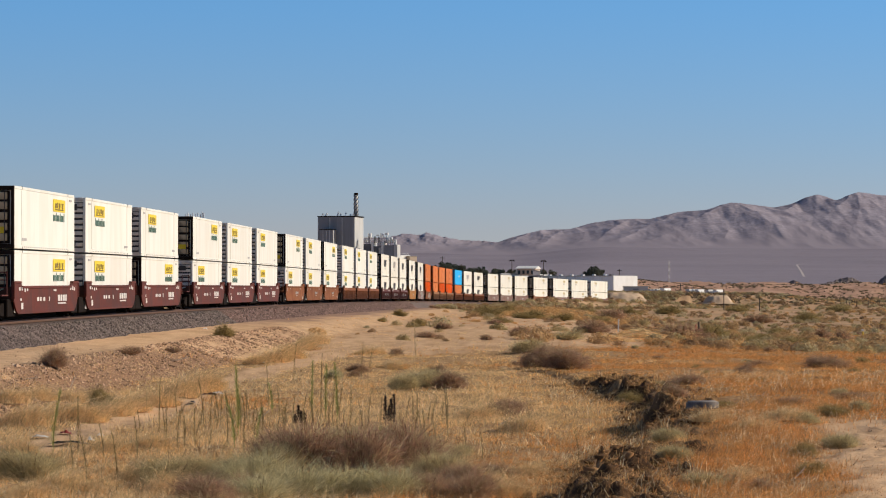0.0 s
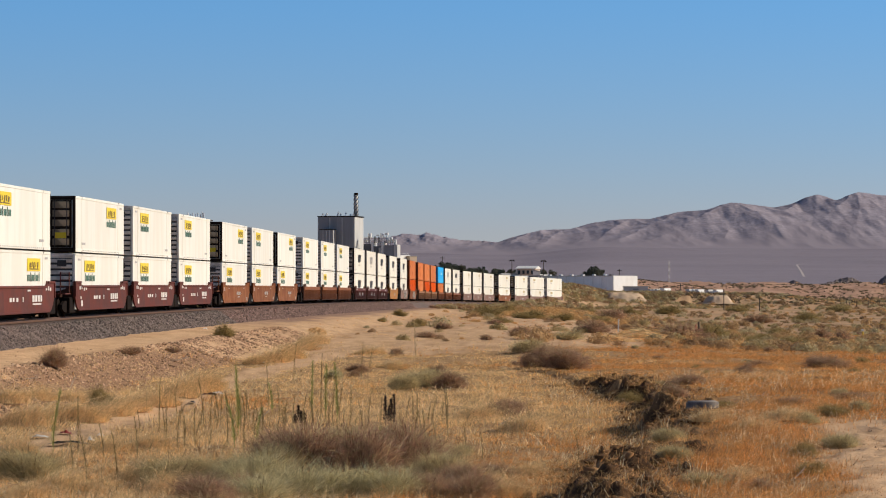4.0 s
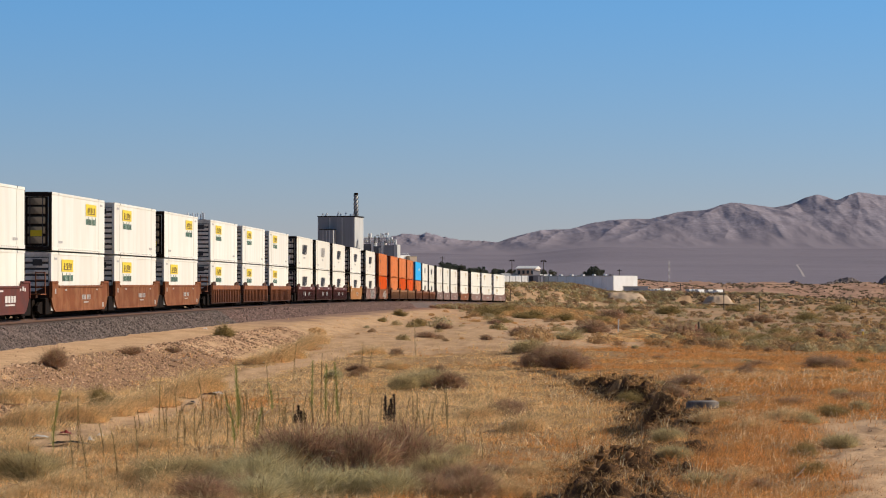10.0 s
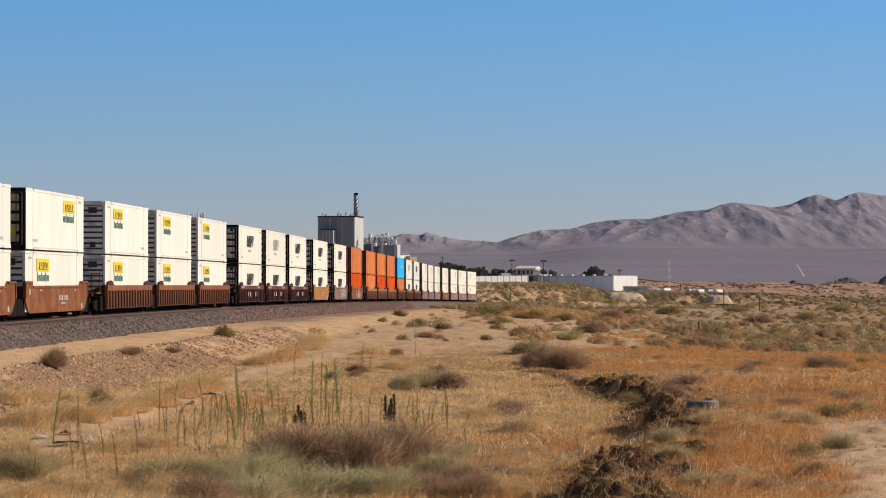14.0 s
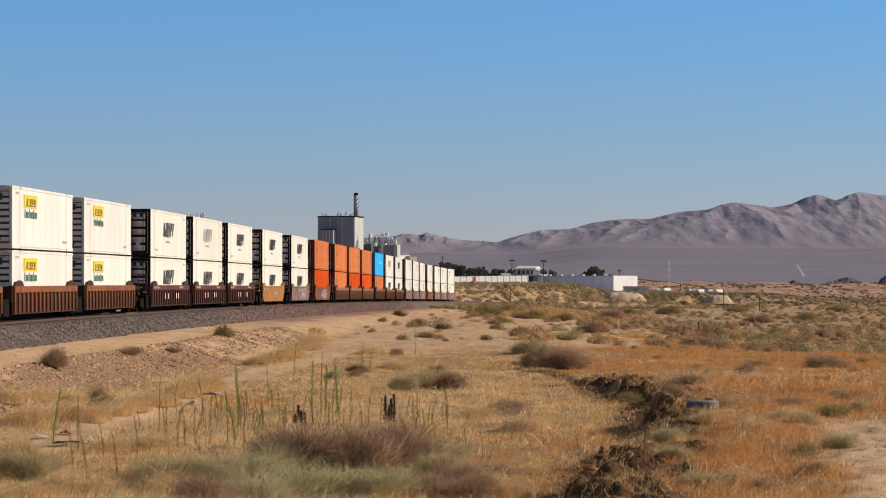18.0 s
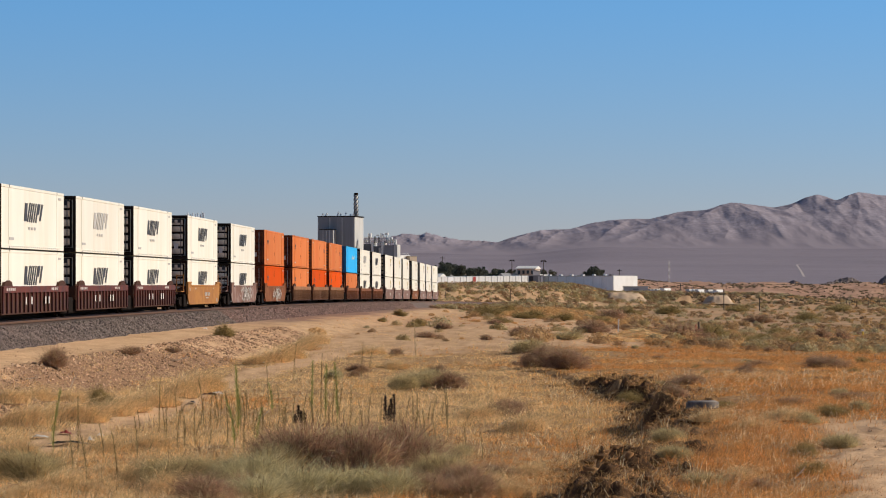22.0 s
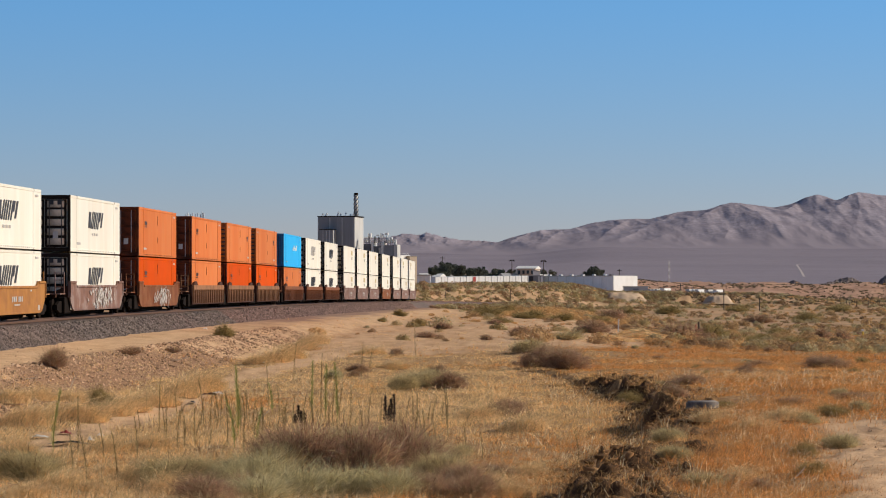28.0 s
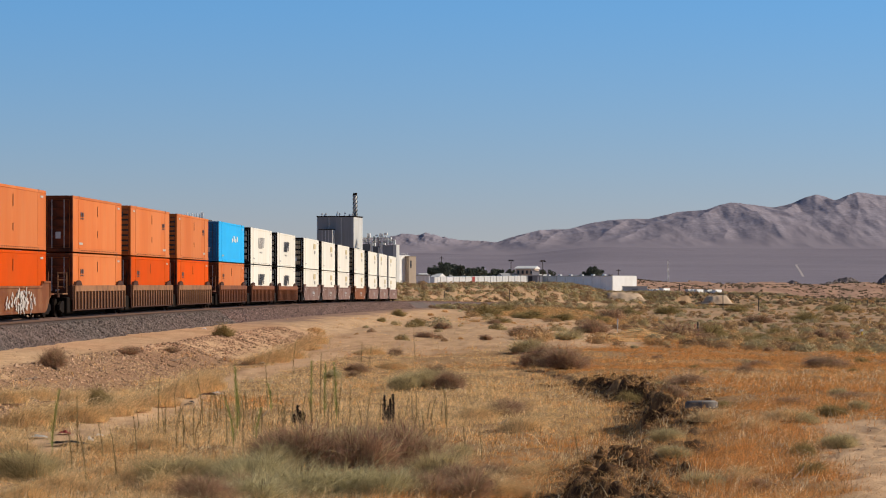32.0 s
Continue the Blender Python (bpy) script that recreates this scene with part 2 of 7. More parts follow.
def land(x, y):
    """The ground's height."""
    tx, ta, zr = line_at(y)
    d = (x - tx) * np.cos(ta)
    floor = np.interp(y, [-50, 0, 40, 55, 75, 100, 130, 160, 220, 300, 400, 550, 700, 900, 1200, 1500, 2000, 3000, 4250, 4900], [2.3, 2.3, 0.35, 0.1, 0.05, 0.2, 0.3, 0.5, 1.0, 1.0, 0.9, 0.2, -0.8, -1.2, 2.5, 4.0, 7, 29, 72, 80])
    plain = np.interp(y, [-50, 0, 40, 75, 110, 150, 230, 315, 500, 800, 950, 1150, 1350, 1600, 2000, 3000, 4250, 4900], [2.4, 2.2, 0.85, 0.92, 0.75, 0.25, -0.7, -1.4, -1.9, -2.2, -1.5, 2.0, 5.2, 3.5, 7, 29, 72, 80])
    wob = (fbm(x * 0.5 + 3, y * 0.35) - 0.5) * 1.3 + (fbm(x * 1.7, y * 1.1 + 9) - 0.5) * 0.9
    bx = x - bank_x(y) + wob
    gentle = smooth(y, 59, 63) * (1 - smooth(y, 69, 75))
    cut = 0.7 * smooth(bx, -0.25, 0.15) + np.where(y > 73, 0.3 * smooth(bx, 0.1, 3.0), 0.15 * smooth(bx, 0.45, 0.75) + 0.15 * smooth(bx, 1.1, 1.5))
    step = cut + (smooth(bx, -2.4, 2.2) - cut) * gentle
    wide = smooth(d, 18, 48)
    t = smooth(y, 125, 165)
    field = floor + (plain - floor) * (step * (1 - t) + wide * t)
    field = field + (fbm(x * 0.22, y * 0.12) - 0.5) * 0.5 * smooth(y, 20, 60) * (1 - smooth(y, 700, 1500)) + (fbm(x * 0.9, y * 0.6) - 0.5) * 0.22 * (1 - smooth(y, 400, 900))
    face = np.exp(-(bx / 1.3) ** 2) * smooth(y, 36, 44) * (1 - smooth(y, 105, 125))
    field = field + 0.10 * (1 - gentle) * np.exp(-((bx - 0.6) / 0.7) ** 2) * smooth(y, 30, 36) * (1 - smooth(y, 112, 125))
    near = 0.6 * (1 - smooth(y, 56, 70))
    slump = smooth(bx, -0.7, -0.1) * (1 - smooth(bx, 0.9 + near, 1.7 + near)) * smooth(y, 36, 42) * (1 - smooth(y, 105, 125))
    field = field + ((fbm(x * 1.6, y * 0.9 + 40) - 0.5) * 0.6 * face + (fbm(x * 2.1, y * 0.8 + 11, 3) - 0.5) * 0.8 * slump) * (1 - 0.6 * gentle)
    field = field + ((fbm(x * 0.018, y * 0.012 + 3) - 0.42) * 7 + (0.5 - np.abs(2 * fbm(x * 0.055, y * 0.02 + 8) - 1)) * 5) * smooth(y, 900, 1100) * smooth(x, 70, 110) * (1 - smooth(y, 1500, 1800))
    rise_back = np.interp(x, [40, 60, 76, 95, 118, 132], [3.0, 7.5, 8.8, 7.2, 4.4, 0.0]) + (fbm(x * 0.06, y * 0.03) - 0.5) * 1.6
    field = np.where(x > 40, np.maximum(field, -4 + (rise_back + 4) * smooth(y, 1090, 1210) * (1 - smooth(y, 1500, 1700))), field)
    field = field - 11 * smooth(y, 2300, 4200) * (1 - smooth(x / np.maximum(y, 1), 0.02, 0.055))
    # beyond the bend: a terrace with the works and the yard on it
    terrace = 4.9 - 2.4 * smooth(x, 35, 51) - 0.2 * smooth(x, 62, 90) - 2.2 * smooth(x, 95, 125) + (fbm(x * 0.1, y * 0.05) - 0.5) * 0.5
    field = field + (terrace - field) * smooth(y, 815, 900) * (1 - smooth(y, 1120, 1300))
    ad = np.abs(d)
    bed = -0.85 - 0.22 * smooth(ad, 1.9, 2.9) - 0.10 * smooth(ad, 3, 6.5)
    bed = zr + bed + (fbm(x * 0.6, y * 0.3) - 0.5) * 0.14 * smooth(ad, 3.6, 5)
    bed = bed + 1.75 * smooth(y, 590, 690) * np.exp(-((d - 9.5) / 4.2) ** 2) * (d > 0)
    edge = smooth(d + (fbm(x * 0.25, y * 0.12) - 0.5) * 2.0, 6.6, 10.6)
    edge = np.where(d < 0, smooth(-d + (fbm(x * 0.3, y * 0.1) - 0.5) * 5, 7, 25), edge)
    edge = np.where((d > 0) & (y > 560), smooth(d, 12, 24), edge)
    edge = np.maximum(edge, smooth(y, 815, 860))
    bank = np.minimum(field, zr - 1.0)
    bank = bank + (np.maximum(terrace, zr - 1.0) - bank) * smooth(y, 280, 430)
    left = np.where((d < 0) & (y < 860), bank, field)
    z = bed * (1 - edge) + left * edge
    return z + (fbm(x * 3.1, y * 2.3, 3) - 0.5) * 0.10 * smooth(y, 22, 40) * (1 - smooth(y, 300, 700))


def bare(x, y):
    """How bare and sandy the ground is, from 0 to 1."""
    d = off_line(x, y)
    n = fbm(x * 0.35, y * 0.18)
    n2 = fbm(x * 1.3, y * 0.8)
    reach = 6.8 + 24 * smooth(y, 135, 190) * (1 - smooth(y, 320, 450))
    m = smooth(d, 2.6, 3.0) * (1 - smooth(d + (n - 0.5) * 4, reach - 0.6, reach + 0.8)) * np.where(y > 150, 0.55 + 0.45 * smooth(n2, 0.35, 0.55), 1)
    foot = 1 - smooth(np.abs(d - 13.2 - 0.5 * np.sin(y * 0.09) + (n2 - 0.5) * 1.2), 0.7, 1.2)
    m = np.maximum(m, foot * smooth(y, 60, 72) * (1 - smooth(y, 150, 185)))
    lane = smooth(x + (n2 - 0.5) * 1.2 - 0.1 * (y - 55), 6.7, 7.5) * (1 - smooth(y + (n2 - 0.5) * 5, 69, 73))
    m = np.maximum(m, lane)
    track = (1 - smooth(np.abs(y - 312 - (x - 40) * 0.4 + (n - 0.5) * 14), 4, 8)) * smooth(x, 30, 38)
    m = np.maximum(m, track * 0.9)
    m = np.maximum(m, smooth(y, 880, 960) * (1 - smooth(y, 1450, 1600)) * smooth(x, 60, 75) * (0.08 + 0.4 * smooth(fbm(x * 0.09, y * 0.03), 0.4, 0.6)))
    m = np.maximum(m, (1 - smooth(np.abs(y - 690 - (x - 25) * 1.6), 6, 16)) * smooth(x, 5, 12) * (1 - smooth(x, 34, 42)))
    return m


def stony(x, y):
    """The embankment's stony face."""
    d = off_line(x, y)
    return smooth(d + (fbm(x * 0.5, y * 0.3) - 0.5) * 2, 6.2, 7.0) * (1 - smooth(d + (fbm(x * 0.4, y * 0.2) - 0.5) * 3, 9.4, 10.8)) * (1 - smooth(y, 175, 230))


def apron(x, y):
    """Reddish stones that have run down from the ballast where the line begins to bend."""
    d = off_line(x, y)
    return smooth(d, 2.4, 3.0) * (1 - smooth(d + (fbm(x * 0.4, y * 0.15) - 0.5) * 5, 4.6, 7.5)) * smooth(y, 185, 240) * (1 - smooth(y, 480, 640))


def raw_bank(x, y):
    """Raw soil and dead litter on the washed-out bank, darkened for the shade there."""
    bx = x - bank_x(y) + (fbm(x * 0.5 + 3, y * 0.35) - 0.5) * 1.3
    m = smooth(bx, -1.9, -1.1) * (1 - smooth(bx - 0.6 * (1 - smooth(y, 56, 70)), 0.9, 1.8)) * smooth(y, 30, 34) * (1 - smooth(y, 112, 124))
    lumps = np.maximum(np.maximum(1 - smooth(y, 60, 66), smooth(y, 70, 76)), 0.6)
    return m * lumps * smooth(fbm(x * 1.1, y * 0.7 + 2), 0.22, 0.44)


# ---- ground: one sheet out to the horizon, finest in the near field ----
def ground_material():
    m = bpy.data.materials.new("desert_ground")
    m.use_nodes = True
    nt = m.node_tree
    n, ln = nt.nodes, nt.links
    b = n["Principled BSDF"]
    b.inputs["Roughness"].default_value = 0.95
    b.inputs["Specular IOR Level"].default_value = 0.1
    geo = n.new("ShaderNodeNewGeometry")

    def nz(scale, detail, vec=None):
        t = n.new("ShaderNodeTexNoise")
        t.inputs["Scale"].default_value, t.inputs["Detail"].default_value = scale, detail
        ln.new(vec or geo.outputs["Position"], t.inputs["Vector"])
        return t.outputs["Fac"]

    def ramp(v, lo, hi, a=0.0, c=1.0):
        r = n.new("ShaderNodeMapRange")
        for k, w in (("From Min", lo), ("From Max", hi), ("To Min", a), ("To Max", c)):
            r.inputs[k].default_value = w
        ln.new(v, r.inputs["Value"])
        return r.outputs[0]

    def mix(f, a, c):
        x = n.new("ShaderNodeMixRGB")
        ln.new(f, x.inputs[0])
        for i, w in ((1, a), (2, c)):
            if isinstance(w, tuple):
                x.inputs[i].default_value = (*w, 1)
            else:
                ln.new(w, x.inputs[i])
        return x.outputs[0]

    def attr(name):
        a = n.new("ShaderNodeAttribute")
        a.attribute_name = name
        return a.outputs["Fac"]

    soil = mix(ramp(nz(0.35, 6), 0.42, 0.62), (0.36, 0.215, 0.105), (0.25, 0.146, 0.068))
    soil = mix(ramp(nz(5.0, 5), 0.45, 0.7), soil, (0.48, 0.31, 0.155))
    sand = mix(ramp(nz(0.8, 6), 0.4, 0.65), (0.61, 0.40, 0.237), (0.51, 0.322, 0.18))
    rock = mix(ramp(nz(6.0, 5), 0.45, 0.6), (0.32, 0.188, 0.105), (0.23, 0.13, 0.08))
    scrub = mix(ramp(nz(0.045, 6), 0.42, 0.6), (0.47, 0.29, 0.165), (0.36, 0.24, 0.135))
    # far plain: its mauve has the haze of distance mixed into the colour
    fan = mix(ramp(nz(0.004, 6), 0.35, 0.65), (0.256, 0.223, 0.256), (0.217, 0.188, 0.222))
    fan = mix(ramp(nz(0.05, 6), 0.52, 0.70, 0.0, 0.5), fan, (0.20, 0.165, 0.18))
    dune = mix(ramp(nz(0.07, 6), 0.40, 0.62), (0.50, 0.305, 0.205), (0.36, 0.205, 0.135))
    dune = mix(ramp(nz(0.5, 5), 0.5, 0.7, 0.0, 0.6), dune, (0.29, 0.17, 0.11))
    c = mix(attr("stone"), soil, rock)
    c = mix(attr("scrub"), c, scrub)
    c = mix(attr("sand"), c, sand)
    c = mix(attr("dune"), c, dune)
    c = mix(attr("apron"), c, mix(ramp(nz(3.0, 5), 0.4, 0.62), (0.27, 0.165, 0.13), (0.18, 0.112, 0.092)))
    # raw soil and litter, with the bank's shade put into the dark colour
    c = mix(attr("litter"), c, mix(ramp(nz(4.0, 5), 0.4, 0.6), (0.12, 0.063, 0.029), (0.06, 0.031, 0.015)))
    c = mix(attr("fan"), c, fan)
    v = n.new("ShaderNodeHueSaturation")
    ln.new(c, v.inputs["Color"])
    ln.new(ramp(nz(14.0, 6), 0.25, 0.75, 0.82, 1.18), v.inputs["Value"])
    ln.new(v.outputs[0], b.inputs["Base Color"])
    bp = n.new("ShaderNodeBump")
    bp.inputs["Strength"].default_value, bp.inputs["Distance"].default_value = 0.6, 0.06
    ln.new(nz(7.0, 8), bp.inputs["Height"])
    ln.new(bp.outputs[0], b.inputs["Normal"])
    return m


az = np.radians(np.concatenate([np.linspace(-180, -30, 26)[:-1], np.linspace(-30, -9.6, 24)[:-1], np.linspace(-9.6, 9.6, 300),
                                np.linspace(9.6, 30, 24)[1:], np.linspace(30, 180, 26)[1:-1]]))
rr = np.concatenate([np.linspace(2, 40, 20)[:-1], np.arange(40, 68, 0.18), np.arange(68, 130, 0.36), np.geomspace(130, 1000, 170)[:-1], np.geomspace(1000, 4900, 70)])
RR, AZ = np.meshgrid(rr, az, indexing="ij")
GX, GY = RR * np.sin(AZ), RR * np.cos(AZ)
GZ = land(GX, GY)
nr, na = GX.shape
verts = np.concatenate([np.stack([GX, GY, GZ], -1).reshape(-1, 3), [[0, 0, float(land(np.array(0.0), np.array(0.0)))]]])
i, j = np.meshgrid(np.arange(nr - 1), np.arange(na), indexing="ij")
j2 = (j + 1) % na
quads = np.stack([i * na + j, i * na + j2, (i + 1) * na + j2, (i + 1) * na + j], -1).reshape(-1, 4)
ground_me = array_mesh("ground", verts, quads, ground_material(), smooth=True)
bmg = bmesh.new()
bmg.from_mesh(ground_me)
bmg.verts.ensure_lookup_table()
for k in range(na):
    bmg.faces.new((bmg.verts[nr * na], bmg.verts[(k + 1) % na], bmg.verts[k]))
bmesh.ops.recalc_face_normals(bmg, faces=bmg.faces)
bmg.to_mesh(ground_me)
bmg.free()
ground_me.shade_smooth()
for name, f in (("sand", bare(GX, GY)), ("stone", stony(GX, GY)),
                ("scrub", smooth(GY, 170, 300)), ("litter", raw_bank(GX, GY)),
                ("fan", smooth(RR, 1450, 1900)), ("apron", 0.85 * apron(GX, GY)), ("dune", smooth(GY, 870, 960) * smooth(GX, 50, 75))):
    a = ground_me.attributes.new(name, "FLOAT", "POINT")
    a.data.foreach_set("value", np.concatenate([np.broadcast_to(f, GX.shape).ravel(), [0.0]]).astype(np.float32))
ground = tagged(new("ground", ground_me), "dry sandy desert ground with low scrub and bare tracks", kind="structure")


# ---- far hills ----
def ridge_up(x):
    """The skyline's height over the eye against the bearing, both in 1/5277."""
    px = [-2600, -1500, -700, -300, -184, -94, -72, -50, -30, -4, 30, 60, 96, 136, 176, 226, 266, 316, 366, 416, 466, 490, 512, 540, 586, 616, 640, 661, 680, 696, 716, 735, 760, 784, 900, 1100, 1500, 2600]
    up = [50, 60, 76, 84, 88, 94, 99, 97, 99, 93, 87, 84, 81, 95, 105, 106, 118, 124, 124, 136, 139, 148, 153, 151, 143, 149, 160, 166, 162, 155, 164, 170, 167, 165, 175, 150, 120, 60]
    fine = np.linspace(-2600, 2600, 5201)
    kern = np.hanning(19) / np.hanning(19).sum()
    soft_up = np.convolve(np.pad(np.interp(fine, px, up), 9, mode="edge"), kern, mode="valid")
    return np.interp(x, fine, soft_up)


# spurs that run down towards the plain: bearing and height (in 1/5277) and distance of each bend
SPURS = (((512, 153, 4290), (468, 134, 4190), (428, 113, 4110), (398, 98, 4040), (370, 86, 3960)),
         ((520, 152, 4280), (556, 136, 4150), (588, 113, 4040), (602, 92, 3930)),
         ((516, 148, 4260), (526, 130, 4160), (516, 108, 4050), (500, 90, 3950)),
         ((560, 146, 4290), (610, 133, 4200), (640, 112, 4080), (648, 90, 3950)),
         ((662, 166, 4370), (628, 146, 4290), (606, 138, 4230)),
         ((664, 166, 4370), (692, 150, 4300), (690, 132, 4200), (684, 116, 4110)),
         ((735, 170, 4300), (702, 146, 4210), (676, 124, 4130), (654, 106, 4050), (634, 88, 3950)),
         ((738, 168, 4290), (742, 140, 4180), (728, 116, 4070), (716, 90, 3950)),
         ((748, 168, 4300), (778, 142, 4200), (792, 116, 4100), (796, 88, 3960)),
         ((416, 136, 4300), (388, 119, 4210), (352, 103, 4110), (326, 90, 4010)),
         ((330, 124, 4300), (312, 111, 4210), (290, 98, 4110), (276, 86, 4000)),
         ((340, 124, 4300), (366, 110, 4190), (372, 96, 4080), (366, 86, 3990)),
         ((440, 137, 4300), (452, 122, 4200), (446, 104, 4090), (440, 90, 3990)),
         ((226, 106, 4300), (204, 97, 4200), (186, 88, 4090), (176, 80, 4000)),
         ((236, 108, 4300), (252, 98, 4190), (248, 88, 4080), (240, 80, 3990)),
         ((160, 102, 4300), (140, 92, 4210), (122, 84, 4110)), ((176, 105, 4300), (180, 94, 4190), (168, 84, 4080)),
         ((-72, 99, 4300), (-86, 90, 4220), (-94, 80, 4120)), ((-30, 99, 4300), (-26, 90, 4220), (-34, 80, 4130)), ((-55, 97, 4300), (-58, 88, 4220), (-54, 80, 4140)),
         ((10, 90, 4300), (14, 84, 4230), (8, 79, 4150)), ((50, 85, 4300), (56, 81, 4230), (50, 77, 4160)), ((-130, 91, 4300), (-140, 83, 4200), (-146, 76, 4100)),
         ((840, 173, 4300), (812, 140, 4190), (830, 110, 4070), (826, 86, 3950)), ((900, 175, 4300), (890, 140, 4190), (900, 105, 4060), (892, 84, 3950)),
         ((-300, 84, 4300), (-310, 78, 4180)), ((-220, 87, 4300), (-228, 79, 4180)))


def hills():
    u = np.concatenate([np.linspace(-2600, -320, 60)[:-1], np.linspace(-320, 900, 880), np.linspace(900, 2600, 50)[1:]])
    r = np.concatenate([np.linspace(3700, 4420, 240)[:-1], np.linspace(4420, 4880, 16)])
    R, U = np.meshgrid(r, u, indexing="ij")
    A = np.arctan(U / 5277)
    X, Y = R * np.sin(A), R * np.cos(A)
    base = land(X, Y)
    S = U * R / 5277
    n1, n2 = fbm(S / 34, R / 170, 4) - 0.5, fbm(S / 11 + 5, R / 60, 4) - 0.5
    n3 = fbm(S / 4 + 9, R / 18 + 3, 3) - 0.5
    Sw, Rw = S + n1 * 12, R + (fbm(S / 40 + 40, R / 170, 3) - 0.5) * 50
    crest = 4 + ridge_up(U) * 4330 / 5277
    z = np.where(R < 4330, crest - 0.30 * (4330 - R), crest - 0.25 * (R - 4330))
    k = 1.8
    total = np.exp((np.clip(z, -50, 250) - 100) / k)
    branches = []
    for line in SPURS:
        pts = [(q[0] * q[2] / 5277, q[2], 4 + q[1] * q[2] / 5277) for q in line]
        branches += [(a, b, 0.205) for a, b in zip(pts, pts[1:])]
    for (x0, r0, z0), (x1, r1, z1), fall in branches:
        dx, dr = x1 - x0, r1 - r0
        t = np.clip(((Sw - x0) * dx + (Rw - r0) * dr) / (dx * dx + dr * dr), 0, 1)
        gap = np.hypot(Sw - x0 - t * dx, Rw - r0 - t * dr)
        total += np.exp((np.clip(z0 + (z1 - z0) * t - fall * gap * (1 + 0.4 * n1), -50, 250) - 100) / k)
    z = 100 + k * np.log(total)
    over = smooth(z - base, 0, 16)
    gully = np.abs(2 * fbm(S / 18 + 60, R / 130, 3) - 1)
    z = z + over * ((gully - 0.3) * 0.9 + n2 * 0.6 + n3 * 0.4) + n2 * 4 * over * (1 - smooth(np.abs(U + 20), 120, 200))
    z = base + 6.0 * np.logaddexp(0, (z - base) / 6.0 + n1) - 0.5
    z = np.minimum(z, 4 + (ridge_up(U) + n2 * 1.6 + n3 * 0.9 + (n2 * 7 + n3 * 3) * (1 - smooth(np.abs(U + 20), 110, 170))) * R / 5277)
    z = np.maximum(z, base - 0.5) - 8 * (1 - smooth(R, 3700, 3790))
    n_r, n_a = z.shape
    ii, jj = np.meshgrid(np.arange(n_r - 1), np.arange(n_a - 1), indexing="ij")
    q = np.stack([ii * n_a + jj, ii * n_a + jj + 1, (ii + 1) * n_a + jj + 1, (ii + 1) * n_a + jj], -1).reshape(-1, 4)
    # haze is in the rock colour, lifted and turned towards mauve-blue
    m = mat("hazed_hill_rock", (0.318, 0.284, 0.325), 0.95, var=0.22, scale=0.16, second=(0.268, 0.234, 0.27), amount=0.8, second_scale=0.025, spec=0.05)
    nt = m.node_tree
    bsdf = nt.nodes["Principled BSDF"]
    rock = bsdf.inputs["Base Color"].links[0].from_socket
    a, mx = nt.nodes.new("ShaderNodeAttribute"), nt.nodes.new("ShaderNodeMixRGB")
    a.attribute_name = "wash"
    # wash at the foot carries the same haze in its colour
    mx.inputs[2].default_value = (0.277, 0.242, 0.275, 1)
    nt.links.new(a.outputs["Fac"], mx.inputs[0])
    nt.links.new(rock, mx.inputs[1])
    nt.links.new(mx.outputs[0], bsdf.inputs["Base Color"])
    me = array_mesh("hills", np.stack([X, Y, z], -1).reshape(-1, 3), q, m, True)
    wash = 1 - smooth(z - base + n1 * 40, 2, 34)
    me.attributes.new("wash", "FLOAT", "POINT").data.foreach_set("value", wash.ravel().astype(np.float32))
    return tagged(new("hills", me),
                  "bare desert hills with eroded spurs, coloured mauve for haze", kind="structure")


hills()


def far_road():
    """A pale dirt road that climbs the plain at the foot of the hills."""
    pts = [(639, 2300), (634, 2550), (629, 2800), (626, 2960), (631, 3000), (640, 3015)]
    bm = bmesh.new()
    rows = []
    for u, y in pts:
        x = u / 5277 * y
        z = float(land(np.array(x), np.array(float(y)))) + 0.1
        rows.append([bm.verts.new((x - 0.9, y, z)), bm.verts.new((x + 0.9, y, z))])
    for a, b in zip(rows, rows[1:]):
        bm.faces.new((a[0], b[0], b[1], a[1]))
    bmesh.ops.recalc_face_normals(bm, faces=bm.faces)
    tagged(new("dirt_road", mesh_of("dirt_road", bm, mat("pale_dirt_road", (0.44, 0.375, 0.35), 0.95, var=0.1, scale=0.05))), "pale dirt road climbing the far plain", kind="structure")


far_road()

